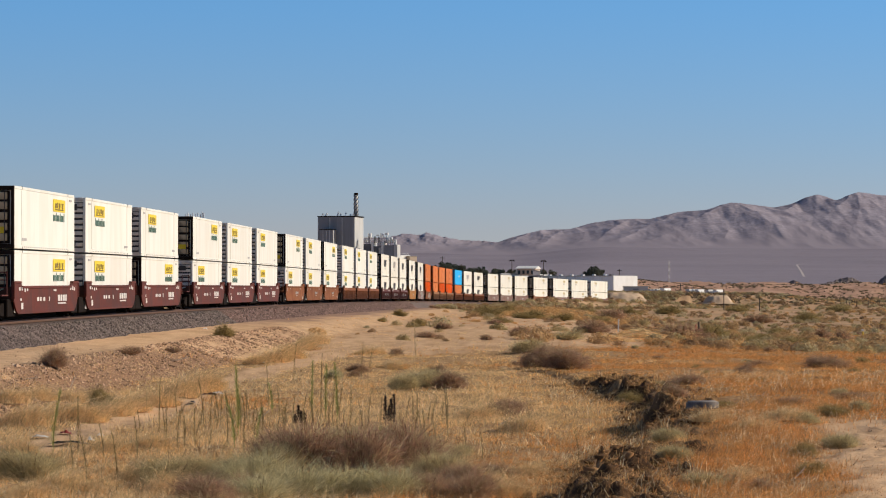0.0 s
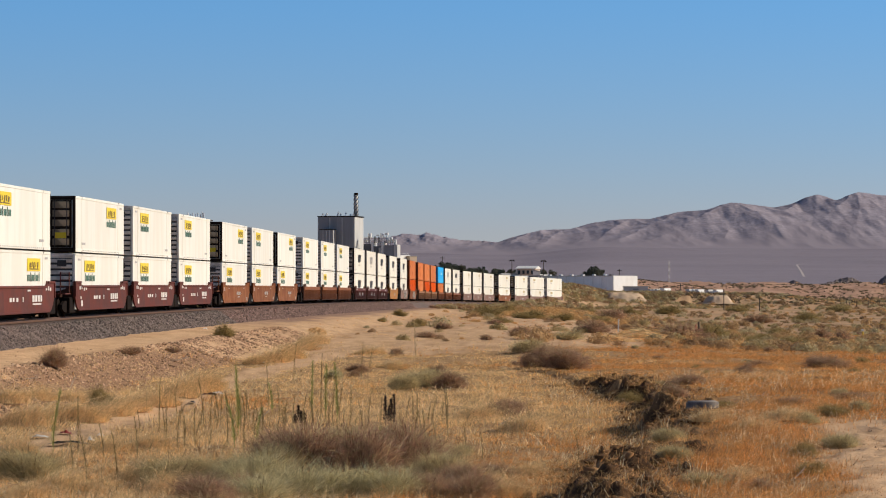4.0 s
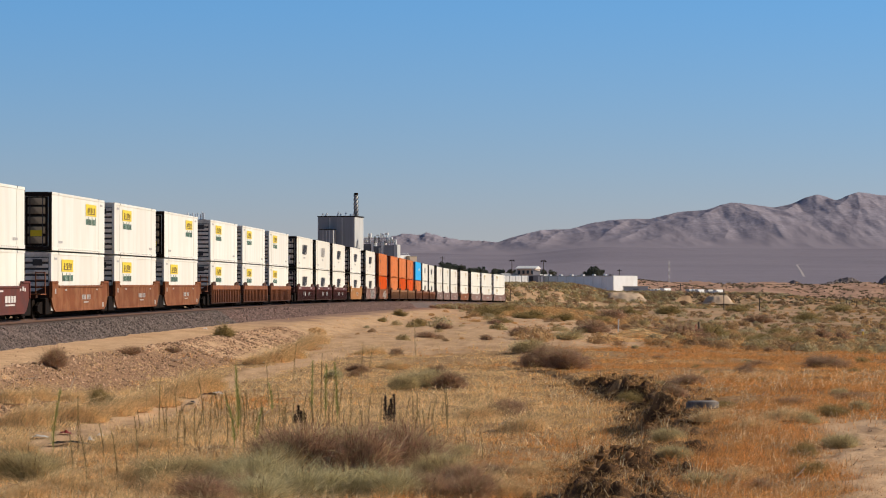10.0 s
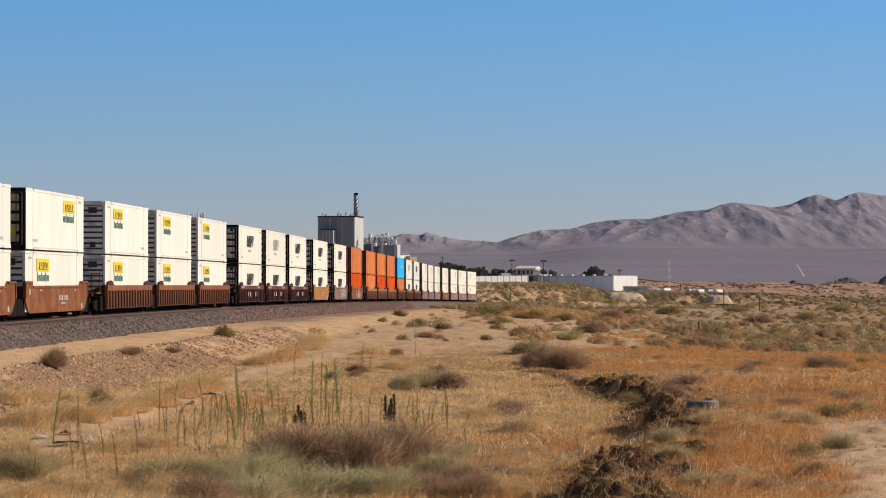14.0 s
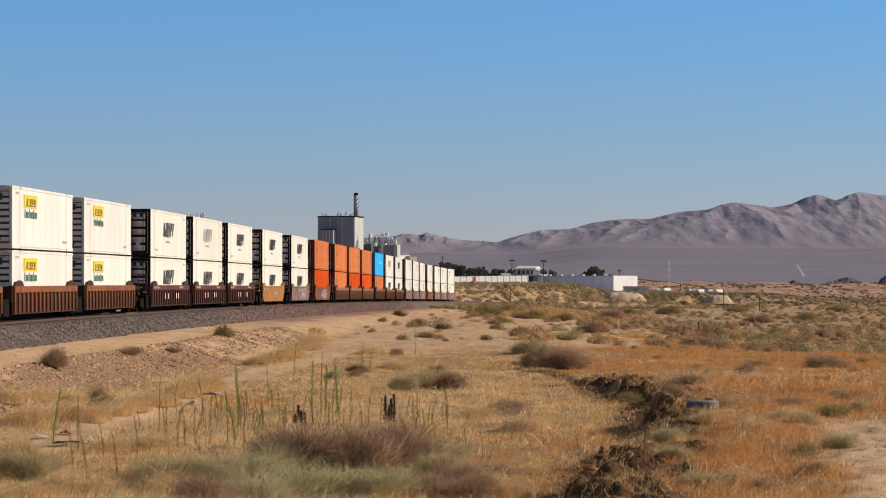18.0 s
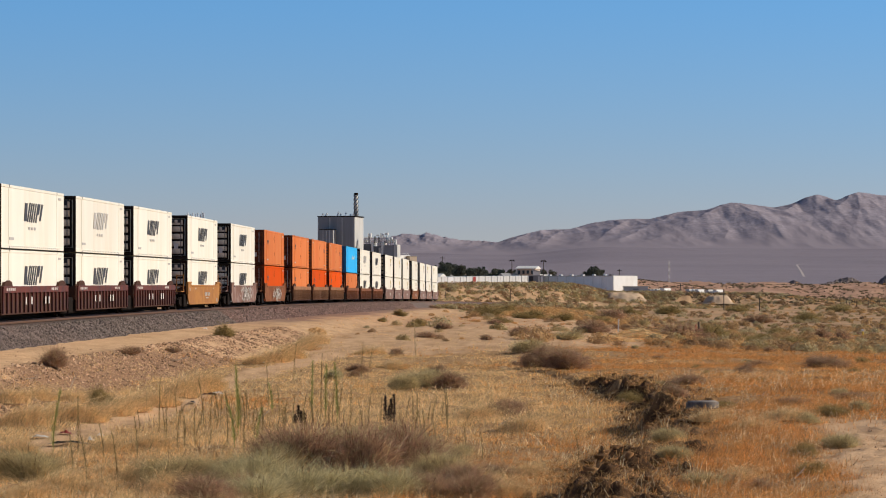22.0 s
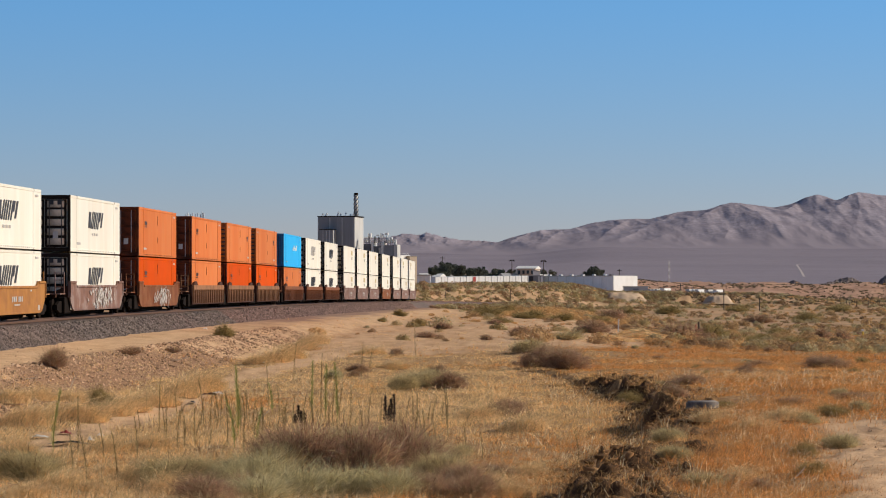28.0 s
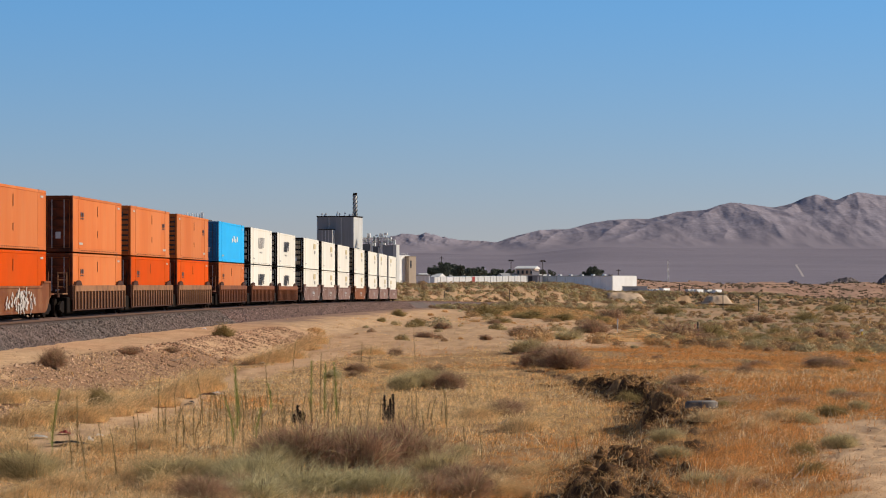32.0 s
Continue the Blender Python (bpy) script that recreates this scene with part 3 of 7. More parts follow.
# ---- ballast, sleepers and rails ----
def ballast_bed():
    s = np.arange(-420.0, 800.0, 1.5)
    d = np.array([-3.4, -3.0, -2.4, -1.8, -1.6, -0.75, 0.75, 1.6, 1.8, 2.4, 3.0, 3.4])
    h = np.array([-1.35, -1.08, -0.68, -0.30, -0.22, -0.20, -0.20, -0.22, -0.30, -0.68, -1.08, -1.35])
    Sg, Dg = np.meshgrid(s, d, indexing="ij")
    a, x0, y0, z0 = (np.interp(Sg, TS, t) for t in (TA, TX, TY, TZ))
    X, Y = x0 + np.cos(a) * Dg, y0 - np.sin(a) * Dg
    Z = z0 + h[None, :] + (fbm(X * 1.1, Y * 1.1) - 0.5) * 0.12 * (np.abs(Dg) > 1.7)
    n_r, n_a = X.shape
    ii, jj = np.meshgrid(np.arange(n_r - 1), np.arange(n_a - 1), indexing="ij")
    q = np.stack([ii * n_a + jj, (ii + 1) * n_a + jj, (ii + 1) * n_a + jj + 1, ii * n_a + jj + 1], -1).reshape(-1, 4)
    m = mat("ballast_stone", (0.13, 0.10, 0.088), 0.95, var=0.45, scale=9, second=(0.19, 0.12, 0.10), amount=0.7, second_scale=0.05, bump=0.05, bump_scale=11, spec=0.2)
    bed = tagged(new("ballast", array_mesh("ballast", np.stack([X, Y, Z], -1).reshape(-1, 3), q, m)), "grey-mauve crushed stone ballast of the railway line", kind="structure")
    # loose stones on the shoulder
    rng = np.random.default_rng(11)
    n = 60000
    ss = -25 + 330 * rng.random(n) ** 1.7
    dd = 1.6 + 1.55 * rng.random(n)
    hh = np.interp(dd, d, h)
    a, x0, y0, z0 = (np.interp(ss, TS, t) for t in (TA, TX, TY, TZ))
    X, Y = x0 + np.cos(a) * dd, y0 - np.sin(a) * dd
    Z = z0 + hh + (fbm(X * 1.1, Y * 1.1) - 0.5) * 0.12
    size = (0.018 + 0.036 * rng.random(n)) * (1 + ss.clip(0) / 200)
    octa = np.array([[1, 0, 0], [0, 1, 0], [-1, 0, 0], [0, -1, 0], [0, 0, 1], [0, 0, -1]], float)
    v = octa[None] * (0.6 + 0.8 * rng.random((n, 6, 1))) * size[:, None, None]
    ang = rng.random(n) * 6.28
    c, sn = np.cos(ang)[:, None], np.sin(ang)[:, None]
    v = np.stack([v[..., 0] * c - v[..., 1] * sn, v[..., 0] * sn + v[..., 1] * c, v[..., 2]], -1) + np.stack([X, Y, Z], -1)[:, None]
    f = np.array([[0, 1, 4], [1, 2, 4], [2, 3, 4], [3, 0, 4], [1, 0, 5], [2, 1, 5], [3, 2, 5], [0, 3, 5]])
    for name, pick, colour, label in (("ballast_stones", ss < 75, (0.19, 0.15, 0.13), "loose grey crushed stones on the ballast shoulder"),
                                      ("reddish_ballast_stones", ss >= 75, (0.23, 0.15, 0.125), "loose reddish-brown crushed stones on the ballast shoulder")):
        w = v[pick]
        m2 = mat("crushed_stone", colour, 0.9, var=0.2, scale=8, island=0.75, spec=0.25)
        tagged(new(name, array_mesh(name, w.reshape(-1, 3), (f[None] + 6 * np.arange(len(w))[:, None, None]).reshape(-1, 3), m2)), label, "gravel", kind="stuff")
    return bed


bed = ballast_bed()


def rails():
    prof = [(-0.07, -0.17), (-0.07, -0.15), (-0.012, -0.13), (-0.012, -0.04), (-0.036, -0.03), (-0.036, 0), (0.036, 0), (0.036, -0.03), (0.012, -0.04), (0.012, -0.13), (0.07, -0.15), (0.07, -0.17)]
    s = np.arange(-420.0, 796.0, 5.0)
    for side in (-0.755, 0.755):
        vs = []
        for w, h in prof:
            a, x0, y0, z0 = (np.interp(s, TS, t) for t in (TA, TX, TY, TZ))
            vs.append(np.stack([x0 + np.cos(a) * (side + w), y0 - np.sin(a) * (side + w), z0 + h], -1))
        vs = np.stack(vs, 1)
        k = len(prof)
        ii, jj = np.meshgrid(np.arange(len(s) - 1), np.arange(k), indexing="ij")
        j3 = (jj + 1) % k
        q = np.stack([ii * k + jj, (ii + 1) * k + jj, (ii + 1) * k + j3, ii * k + j3], -1).reshape(-1, 4)
        tagged(new("rail", array_mesh("rail", vs.reshape(-1, 3), q, M_RAIL)), "rust-brown steel rail with a worn top", "rail", "rails of the line")


rails()


# ---- containers ----
L2, W2, CH = 8.075, 1.30, 2.865


def lettering(root, kind, side):
    """Marks on one long side. side -1 is local -y. They stand near the nose, which is at local -x."""
    y = side * (W2 + 0.012)

    def flat(name, material, cx, cz, sx, sz, label="", parent=root, skew=0.0):
        bm = bmesh.new()
        bm_box(bm, cx, y, cz, sx, 0.012, sz)
        if skew:
            for v in bm.verts:
                v.co.x += skew * (v.co.z - cz) * (1 if side < 0 else -1)
        return part(name, bm, material, parent, label)
    if kind == "worn":
        flat("logo_panel", M_FADED, -3.4, 2.2, 2.2, 0.5, "faded yellow logo panel")
        for k in range(3):
            flat("letter_bar", M_GREY_INK, -4.2 + 0.62 * k, 1.62, 0.3, 0.3)
    elif kind == "white":
        p = flat("logo_panel", M_YELLOW, -3.6, 2.22, 3.3, 0.60, "yellow logo panel")
        y += side * 0.012
        for k, (w, h) in enumerate(((0.34, 0.30), (0.16, 0.22), (0.36, 0.30), (0.3, 0.26), (0.42, 0.24))):
            flat("logo_bar", M_BROWN_INK, -4.55 + 0.48 * k, 2.20 + 0.03 * (k % 2), w * 0.8, h, parent=p, skew=0.35)
        flat("logo_bar", M_BROWN_INK, -3.6, 2.02, 2.3, 0.05, parent=p)
        y -= side * 0.012
        for k in range(9):
            flat("letter_bar", M_GREEN_INK, -5.0 + 0.36 * k, 1.60 + 0.05 * (k % 3 == 0), 0.10 + 0.06 * ((k * 7) % 3), 0.30 + 0.12 * (k % 3 == 0))
    elif kind in ("ivory", "ivory_faint"):
        ink = M_INK if kind == "ivory" else M_GREY_INK
        for dx, dz, w, h, lean in ((-2.1, 0.0, 0.62, 0.84, 0.3), (-1.35, 0.0, 0.28, 0.9, 0.75), (-0.85, 0.0, 0.26, 0.9, 0.75), (-0.35, 0.0, 0.28, 0.9, 0.75),
                                   (0.2, 0.0, 0.28, 0.9, 0.75), (0.75, 0.0, 0.28, 0.9, 0.75), (1.25, 0.2, 0.34, 0.5, 0.75), (1.8, 0.05, 0.4, 0.8, 0.75)):
            flat("logo_bar", ink, -side * dx, 1.72 + dz, w, h, skew=lean)
        for k in range(3):
            flat("letter_bar", M_GREY_INK, -0.2 + 0.7 * k, 0.98, 0.4, 0.13)
    elif kind in ("orange", "orange_new"):
        for k in range(2):
            flat("letter_bar", M_INK, 5.5 - 0.55 * k, 1.95, 0.34, 0.22)
            flat("letter_bar", M_INK, 5.5 - 0.55 * k, 1.74, 0.34, 0.07)
        flat("letter_bar", M_WELL_RUST, 0.3, 2.2, 0.10, 0.55)
        flat("letter_bar", M_WELL_RUST, 0.3, 1.0, 0.10, 0.35)
    elif kind == "blue":
        for k in range(4):
            flat("letter_bar", M_WHITE, -3.3 + 1.0 * k, 1.75 - 0.12 * (k % 2), 0.5, 0.42 - 0.14 * (k % 2))
    flat("letter_bar", M_GREY_INK, 5.6, 0.45, 1.1, 0.12)
    flat("letter_bar", M_GREY_INK, -6.9, 2.55, 0.7, 0.10)


def make_container(kind, label, side):
    paint = {"white": M_WHITE, "worn": M_SWIFT, "ivory": M_SWIFT, "ivory_faint": M_SWIFT, "orange": M_ORANGE, "orange_new": M_ORANGE_NEW, "blue": M_BLUE}[kind]
    # blue and orange ends take shade-darkened copies of their paint
    frame_m = {"blue": M_BLUE_SHADED, "orange": M_ORANGE_SHADED, "orange_new": M_ORANGE_SHADED}.get(kind, M_FRAME)
    door_m = {"blue": M_BLUE_SHADED, "orange": M_ORANGE_SHADED, "orange_new": M_ORANGE_SHADED}.get(kind, M_DOOR if kind in ("white", "worn") else M_DOOR_IVORY)
    root = tagged(new("container"), label, "freight container", "containers on the train")
    # body with shallow vertical panels along its sides
    bm = bmesh.new()
    bm_box(bm, 0, 0, CH / 2, 2 * L2 - 0.16, 2 * W2 - 0.02, CH - 0.10, bevel=0.012)
    part("body", bm, paint, root)
    for sy in (-1, 1):
        bar("top_rail", paint, root, 0, sy * (W2 - 0.03), CH - 0.07, 2 * L2 - 0.2, 0.09, 0.13, bevel=0.01)
        bar("bottom_rail", paint, root, 0, sy * (W2 - 0.035), 0.10, 2 * L2 - 0.2, 0.10, 0.17, bevel=0.01)
        bar("bottom_lip", paint, root, 0, sy * (W2 - 0.005), 0.205, 2 * L2 - 4.4, 0.03, 0.03)
        for sx in (-1, 1):
            bar("stacking_post", paint, root, sx * 6.1, sy * (W2 - 0.008), CH / 2, 0.26, 0.026, CH - 0.3, bevel=0.006)
            for z in (0.075, CH - 0.07):
                bar("casting", M_CASTING, root, sx * 6.1, sy * (W2 - 0.05), z + (0.012 if z > 1 else -0.012), 0.20, 0.13, 0.13, bevel=0.01)
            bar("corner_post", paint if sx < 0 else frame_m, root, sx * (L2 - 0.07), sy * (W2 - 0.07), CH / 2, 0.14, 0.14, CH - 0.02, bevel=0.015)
    # nose: frame, level ribs and a dark panel that colours in shade between them
    x = -L2 + 0.03
    nose_m = M_WHITE_END if kind in ("white", "worn", "ivory", "ivory_faint") else paint
    bar("nose_frame", nose_m, root, x, 0, CH - 0.10, 0.12, 2 * W2 - 0.3, 0.18)
    bar("nose_sill", nose_m, root, x, 0, 0.12, 0.12, 2 * W2 - 0.3, 0.20)
    bm = bmesh.new()
    for k in range(8):
        bm_box(bm, x - 0.02, 0, 0.42 + 0.295 * k, 0.10, 2 * W2 - 0.32, 0.19, bevel=0.02)
    part("nose_ribs", bm, nose_m, root)
    bar("nose_panel", M_CASTING, root, x + 0.02, 0, CH / 2, 0.04, 2 * W2 - 0.3, CH - 0.5)
    for yy in (-0.62, 0.62):
        bar("vent_box", M_CASTING, root, x - 0.02, yy, 2.36, 0.16, 0.46, 0.32, bevel=0.02)
        bar("connector_box", M_CASTING, root, x - 0.02, yy, 0.50, 0.15, 0.32, 0.30, bevel=0.02)
    # doors: two leaves with ribs and lock rods in a dark frame
    x = L2 - 0.03
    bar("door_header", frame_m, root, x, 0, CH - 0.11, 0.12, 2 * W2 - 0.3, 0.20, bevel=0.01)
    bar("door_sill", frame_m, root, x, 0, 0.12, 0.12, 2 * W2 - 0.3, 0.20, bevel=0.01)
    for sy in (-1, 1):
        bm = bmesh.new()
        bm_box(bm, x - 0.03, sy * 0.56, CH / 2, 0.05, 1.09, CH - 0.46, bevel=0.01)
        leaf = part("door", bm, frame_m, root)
        first = None
        for z in (0.52, 1.0, 1.48, 1.96, 2.40):
            m = Matrix.Translation((x + 0.01, sy * 0.56, z))
            if first is None:
                bm = bmesh.new()
                bm_box(bm, 0, 0, 0, 0.05, 0.86, 0.34, bevel=0.02)
                first = part("door_panel", bm, door_m, leaf)
                first.matrix_basis = m
            else:
                again(first, leaf, m)
        for y in (0.25, 0.87):
            bm = bmesh.new()
            bm_cyl(bm, (x + 0.06, sy * y, 0.2), (x + 0.06, sy * y, CH - 0.2), 0.022, seg=6)
            part("lock_rod", bm, M_PIPE_ROD if kind[:3] == "ora" else M_CASTING, leaf)
        bm = bmesh.new()
        small = kind != "white"
        bm_box(bm, x + 0.045, sy * 0.56, 2.22 if sy < 0 else 0.85, 0.012, 0.26 if small else 0.62, 0.34 if small else 0.30)
        part("placard", bm, M_PALE_INK if small else M_YELLOW, leaf)
        if kind in ("ivory", "ivory_faint"):
            for k in range(2):
                bm = bmesh.new()
                bm_box(bm, x + 0.055, sy * (0.35 + 0.42 * k), 2.5, 0.012, 0.22, 0.26)
                part("letter_bar", bm, M_INK, leaf)
    if kind == "blue":
        for k in range(5):
            bar("letter_bar", M_GREY_INK, root, x + 0.05, -0.15, 0.55 + 0.45 * k, 0.02, 0.5, 0.3)
    if kind in ("ivory", "ivory_faint", "orange", "white"):
        bm = bmesh.new()
        for k in range(22):
            bm_box(bm, -5.6 + 0.533 * k, side * (W2 + 0.018), 0.10, 0.20, 0.012, 0.05)
        tagged(part("slot_row", bm, M_WELL_DARK if kind == "orange" else M_GREY_INK, root), "row of dark slots", kind="stuff")
    lettering(root, kind, side)
    return root


# ---- well cars ----
def side_outline(kind):
    if kind == "plate":
        right = [(7.4, 0.30), (7.85, 0.42), (8.2, 0.64), (8.65, 1.05), (8.65, 1.72), (7.9, 1.80), (6.9, 1.78), (6.55, 1.58)]
    else:
        right = [(8.45, 0.30), (8.45, 1.56), (8.2, 1.60), (7.6, 1.60), (7.45, 1.52)]
    return [(-x, z) for x, z in reversed(right)] + right


def make_well(kind, paint, marks, label, trucks, name="well_car"):
    """kind: plate or rib. trucks: the x of each truck under the unit."""
    root = tagged(new(name), label, "rail car", "cars of the train")
    for sy in (-1, 1):
        bm = bmesh.new()
        bm_prism(bm, side_outline(kind), 1, sy * 1.36 - 0.035, sy * 1.36 + 0.035)
        # on ribbed cars the wall is coloured dark for the shade between ribs
        part("side_wall", bm, paint if kind == "plate" else M_WELL_DARK, root)
        bar("bottom_sill", M_WELL_DARK if kind == "rib" else paint, root, 0, sy * 1.36, 0.335, 14.6 if kind == "plate" else 16.7, 0.10, 0.09, bevel=0.015)
        bar("top_chord", paint, root, 0, sy * (1.37 if kind == "plate" else 1.40), 1.52 if kind == "plate" else 1.42, 13.2 if kind == "plate" else 16.6, 0.15 if kind == "plate" else 0.2, 0.11 if kind == "plate" else 0.30, bevel=0.015)
        if kind == "rib":
            r0 = None
            for k in range(17):
                m = Matrix.Translation((-8.24 + 1.03 * k, sy * 1.42, 0.92))
                if r0 is None:
                    bm = bmesh.new()
                    bm_box(bm, 0, 0, 0, 0.16, 0.14, 1.12, bevel=0.02)
                    r0 = part("rib", bm, paint, root)
                    r0.matrix_basis = m
                else:
                    again(r0, root, m)
            for sx in (-1, 1):
                bm = bmesh.new()
                bm_prism(bm, [(-1.0, 0), (1.0, 0), (0.7, 0.20), (0.2, 0.26), (-0.2, 0.2), (-0.7, 0.2)], 1, sy * 1.37 - 0.07, sy * 1.37 + 0.07)
                guide = part("load_guide", bm, M_WELL_DARK, root)
                guide.location = (sx * 6.9, 0, 1.57)
        else:
            for sx in (-1, 1):
                bar("end_chord", paint, root, sx * 7.75, sy * 1.37, 1.74, 1.75, 0.15, 0.11, bevel=0.015)
                bar("end_post", paint, root, sx * 8.58, sy * 1.37, 1.35, 0.12, 0.16, 0.72, bevel=0.015)
        if sy > 0:
            continue
        # marks
        y = sy * 1.405 if kind == "plate" else sy * 1.50
        if marks == "pale":
            for k, (cx, cz, w, h) in enumerate(((-7.2, 1.45, 0.35, 0.16), (-6.6, 1.45, 0.25, 0.16), (-5.9, 1.40, 0.3, 0.2), (-5.3, 1.40, 0.3, 0.12), (-6.6, 0.66, 0.5, 0.30), (-6.9, 0.95, 0.3, 0.12),
                                                (-2.6, 0.95, 0.5, 0.18), (-1.9, 0.95, 0.4, 0.18), (-1.0, 0.95, 0.5, 0.18), (0.4, 0.95, 0.2, 0.22),
                                                (3.0, 0.98, 0.55, 0.30), (3.7, 0.98, 0.5, 0.30), (4.4, 0.98, 0.5, 0.30), (5.0, 0.98, 0.4, 0.30), (3.9, 0.72, 2.2, 0.07),
                                                (1.9, 1.36, 0.8, 0.08), (6.4, 1.45, 0.3, 0.2), (7.0, 1.45, 0.3, 0.2), (7.5, 1.4, 0.3, 0.16))):
                bar("letter_bar", M_PALE_INK, root, cx * (1 if sy < 0 else -1), y, cz, w, 0.012, h)
        elif marks == "few":
            for cx, cz, w, h in ((0.4, 0.98, 0.26, 0.24), (0.8, 0.98, 0.22, 0.24), (1.2, 0.98, 0.3, 0.24), (1.9, 0.98, 0.24, 0.24), (2.3, 0.98, 0.26, 0.24), (2.7, 0.98, 0.2, 0.24),
                                 (1.5, 0.72, 1.4, 0.06), (-7.5, 1.3, 0.3, 0.25), (6.9, 0.55, 0.4, 0.25), (-4.6, 1.36, 0.5, 0.08), (4.9, 1.36, 0.4, 0.08)):
                bar("letter_bar", M_GREY_INK, root, cx, y, cz, w, 0.012, h)
        elif marks == "numbers":
            for k in range(9):
                bar("letter_bar", M_PALE_INK, root, (-7.6 + 0.45 * k + (9 if k > 4 else 0)) * (1 if sy < 0 else -1), y - 0.005, 1.43, 0.22, 0.012, 0.12)
            for cx in (-3.0, -1.6, 2.0, 2.9):
                bar("letter_bar", M_PALE_INK, root, cx * (1 if sy < 0 else -1), y, 0.9, 0.28, 0.012, 0.34)
        elif marks == "spray":
            rng = random.Random(len(label))
            for k in range(80):
                bm = bmesh.new()
                bm_box(bm, 0, 0, 0, rng.uniform(0.2, 0.6), 0.012, rng.uniform(0.07, 0.17))
                o = part("spray_stroke", bm, M_GRAFFITI, root)
                o.matrix_basis = Matrix.Translation((rng.gauss(1.2, 1.7), y + 0.001 * k * sy, rng.uniform(0.45, 1.38))) @ Matrix.Rotation(rng.uniform(-1.4, 1.4), 4, "Y")
    bar("well_floor", M_TRUCK, root, 0, 0, 0.32, 15.8, 2.6, 0.04)
    # black box added for shade under the floor, blocks the view through
    bar("under_shade_box", M_TRUCK, root, 0, 0, 0.17, 15.4, 0.9, 0.28)
    for sx in (-1, 1):
        bm = bmesh.new()
        bm_prism(bm, [(-1.36, 0.85), (1.36, 0.85), (1.36, 1.62), (0.6, 1.30), (-0.6, 1.30), (-1.36, 1.62)], 0, sx * 8.45 - 0.08, sx * 8.45 + 0.08)
        # bulkhead and platform are darkened in colour for the shade between cars
        part("bulkhead", bm, M_WELL_DARK, root)
        inner = 9.75 if len(trucks) == 1 else 9.3
        # added dark box that fills the bright gap and reads as shade
        bar("end_shade_box", M_TRUCK, root, sx * (7.5 + inner) / 2, 0, 0.58, inner - 7.5, 2.5, 0.80, bevel=0.04)
        bar("end_platform", M_WELL_DARK, root, sx * (8.4 + inner) / 2, 0, 1.06, inner - 8.3, 1.5, 0.26, bevel=0.03)
    for tx in trucks:
        bm = bmesh.new()
        bm_box(bm, tx, 0, 0.55, 0.5, 2.0, 0.34, bevel=0.04)
        bm_box(bm, tx, 0, 0.86, 0.9, 1.2, 0.28, bevel=0.04)
        bm_box(bm, tx, 0, 0.42, 1.1, 1.3, 0.3, bevel=0.04)
        truck = part("truck", bm, M_TRUCK, root)
        for sy in (-1, 1):
            bm = bmesh.new()
            bm_prism(bm, [(tx - 1.25, 0.38), (tx - 0.85, 0.30), (tx - 0.45, 0.22), (tx + 0.45, 0.22), (tx + 0.85, 0.30), (tx + 1.25, 0.38), (tx + 1.25, 0.62),
                          (tx + 0.5, 0.80), (tx - 0.5, 0.80), (tx - 1.25, 0.62)], 1, sy * 1.02 - 0.07, sy * 1.02 + 0.07)
            part("side_frame", bm, M_TRUCK, truck)
        for wx in (-0.9, 0.9):
            for sy in (-1, 1):
                bm = bmesh.new()
                bm_cyl(bm, (tx + wx, sy * 0.70, 0.47), (tx + wx, sy * 0.83, 0.47), 0.47, seg=20)
                bm_cyl(bm, (tx + wx, sy * 0.83, 0.47), (tx + wx, sy * 0.96, 0.47), 0.13, seg=10)
                part("wheel", bm, M_WHEEL, truck)
    # ends that couple to the next car: brake stand, grab irons, coupler
    ends = [-1, 1] if len(trucks) == 2 and abs(trucks[0] + trucks[1]) < 0.1 else ([-1] if trucks[0] < 0 else ([1] if trucks[0] > 9.7 and len(trucks) == 1 and name == "end_unit" else []))
    for sx in ends:
        bm = bmesh.new()
        bm_box(bm, sx * 10.9, 0, 0.86, 1.9, 0.22, 0.24, bevel=0.03)
        bm_box(bm, sx * 11.55, 0, 0.86, 0.4, 0.42, 0.34, bevel=0.06)
        part("coupler", bm, M_TRUCK, root)
        bar("end_deck", paint, root, sx * 9.9, 0, 1.16, 1.5, 2.5, 0.06)
        for yy in (-1.2, -0.75):
            bm = bmesh.new()
            bm_cyl(bm, (sx * 9.25, yy, 1.15), (sx * 9.25, yy, 2.25), 0.03, seg=6)
            part("grab_iron", bm, paint, root)
        for z in (1.5, 1.85, 2.2):
            bm = bmesh.new()
            bm_cyl(bm, (sx * 9.25, -1.2, z), (sx * 9.25, -0.75, z), 0.025, seg=6)
            part("rung", bm, paint, root)
        bm = bmesh.new()
        bm_box(bm, sx * 9.7, 0.5, 1.75, 0.18, 0.3, 0.9, bevel=0.03)
        part("brake_stand", bm, paint, root)
    return root


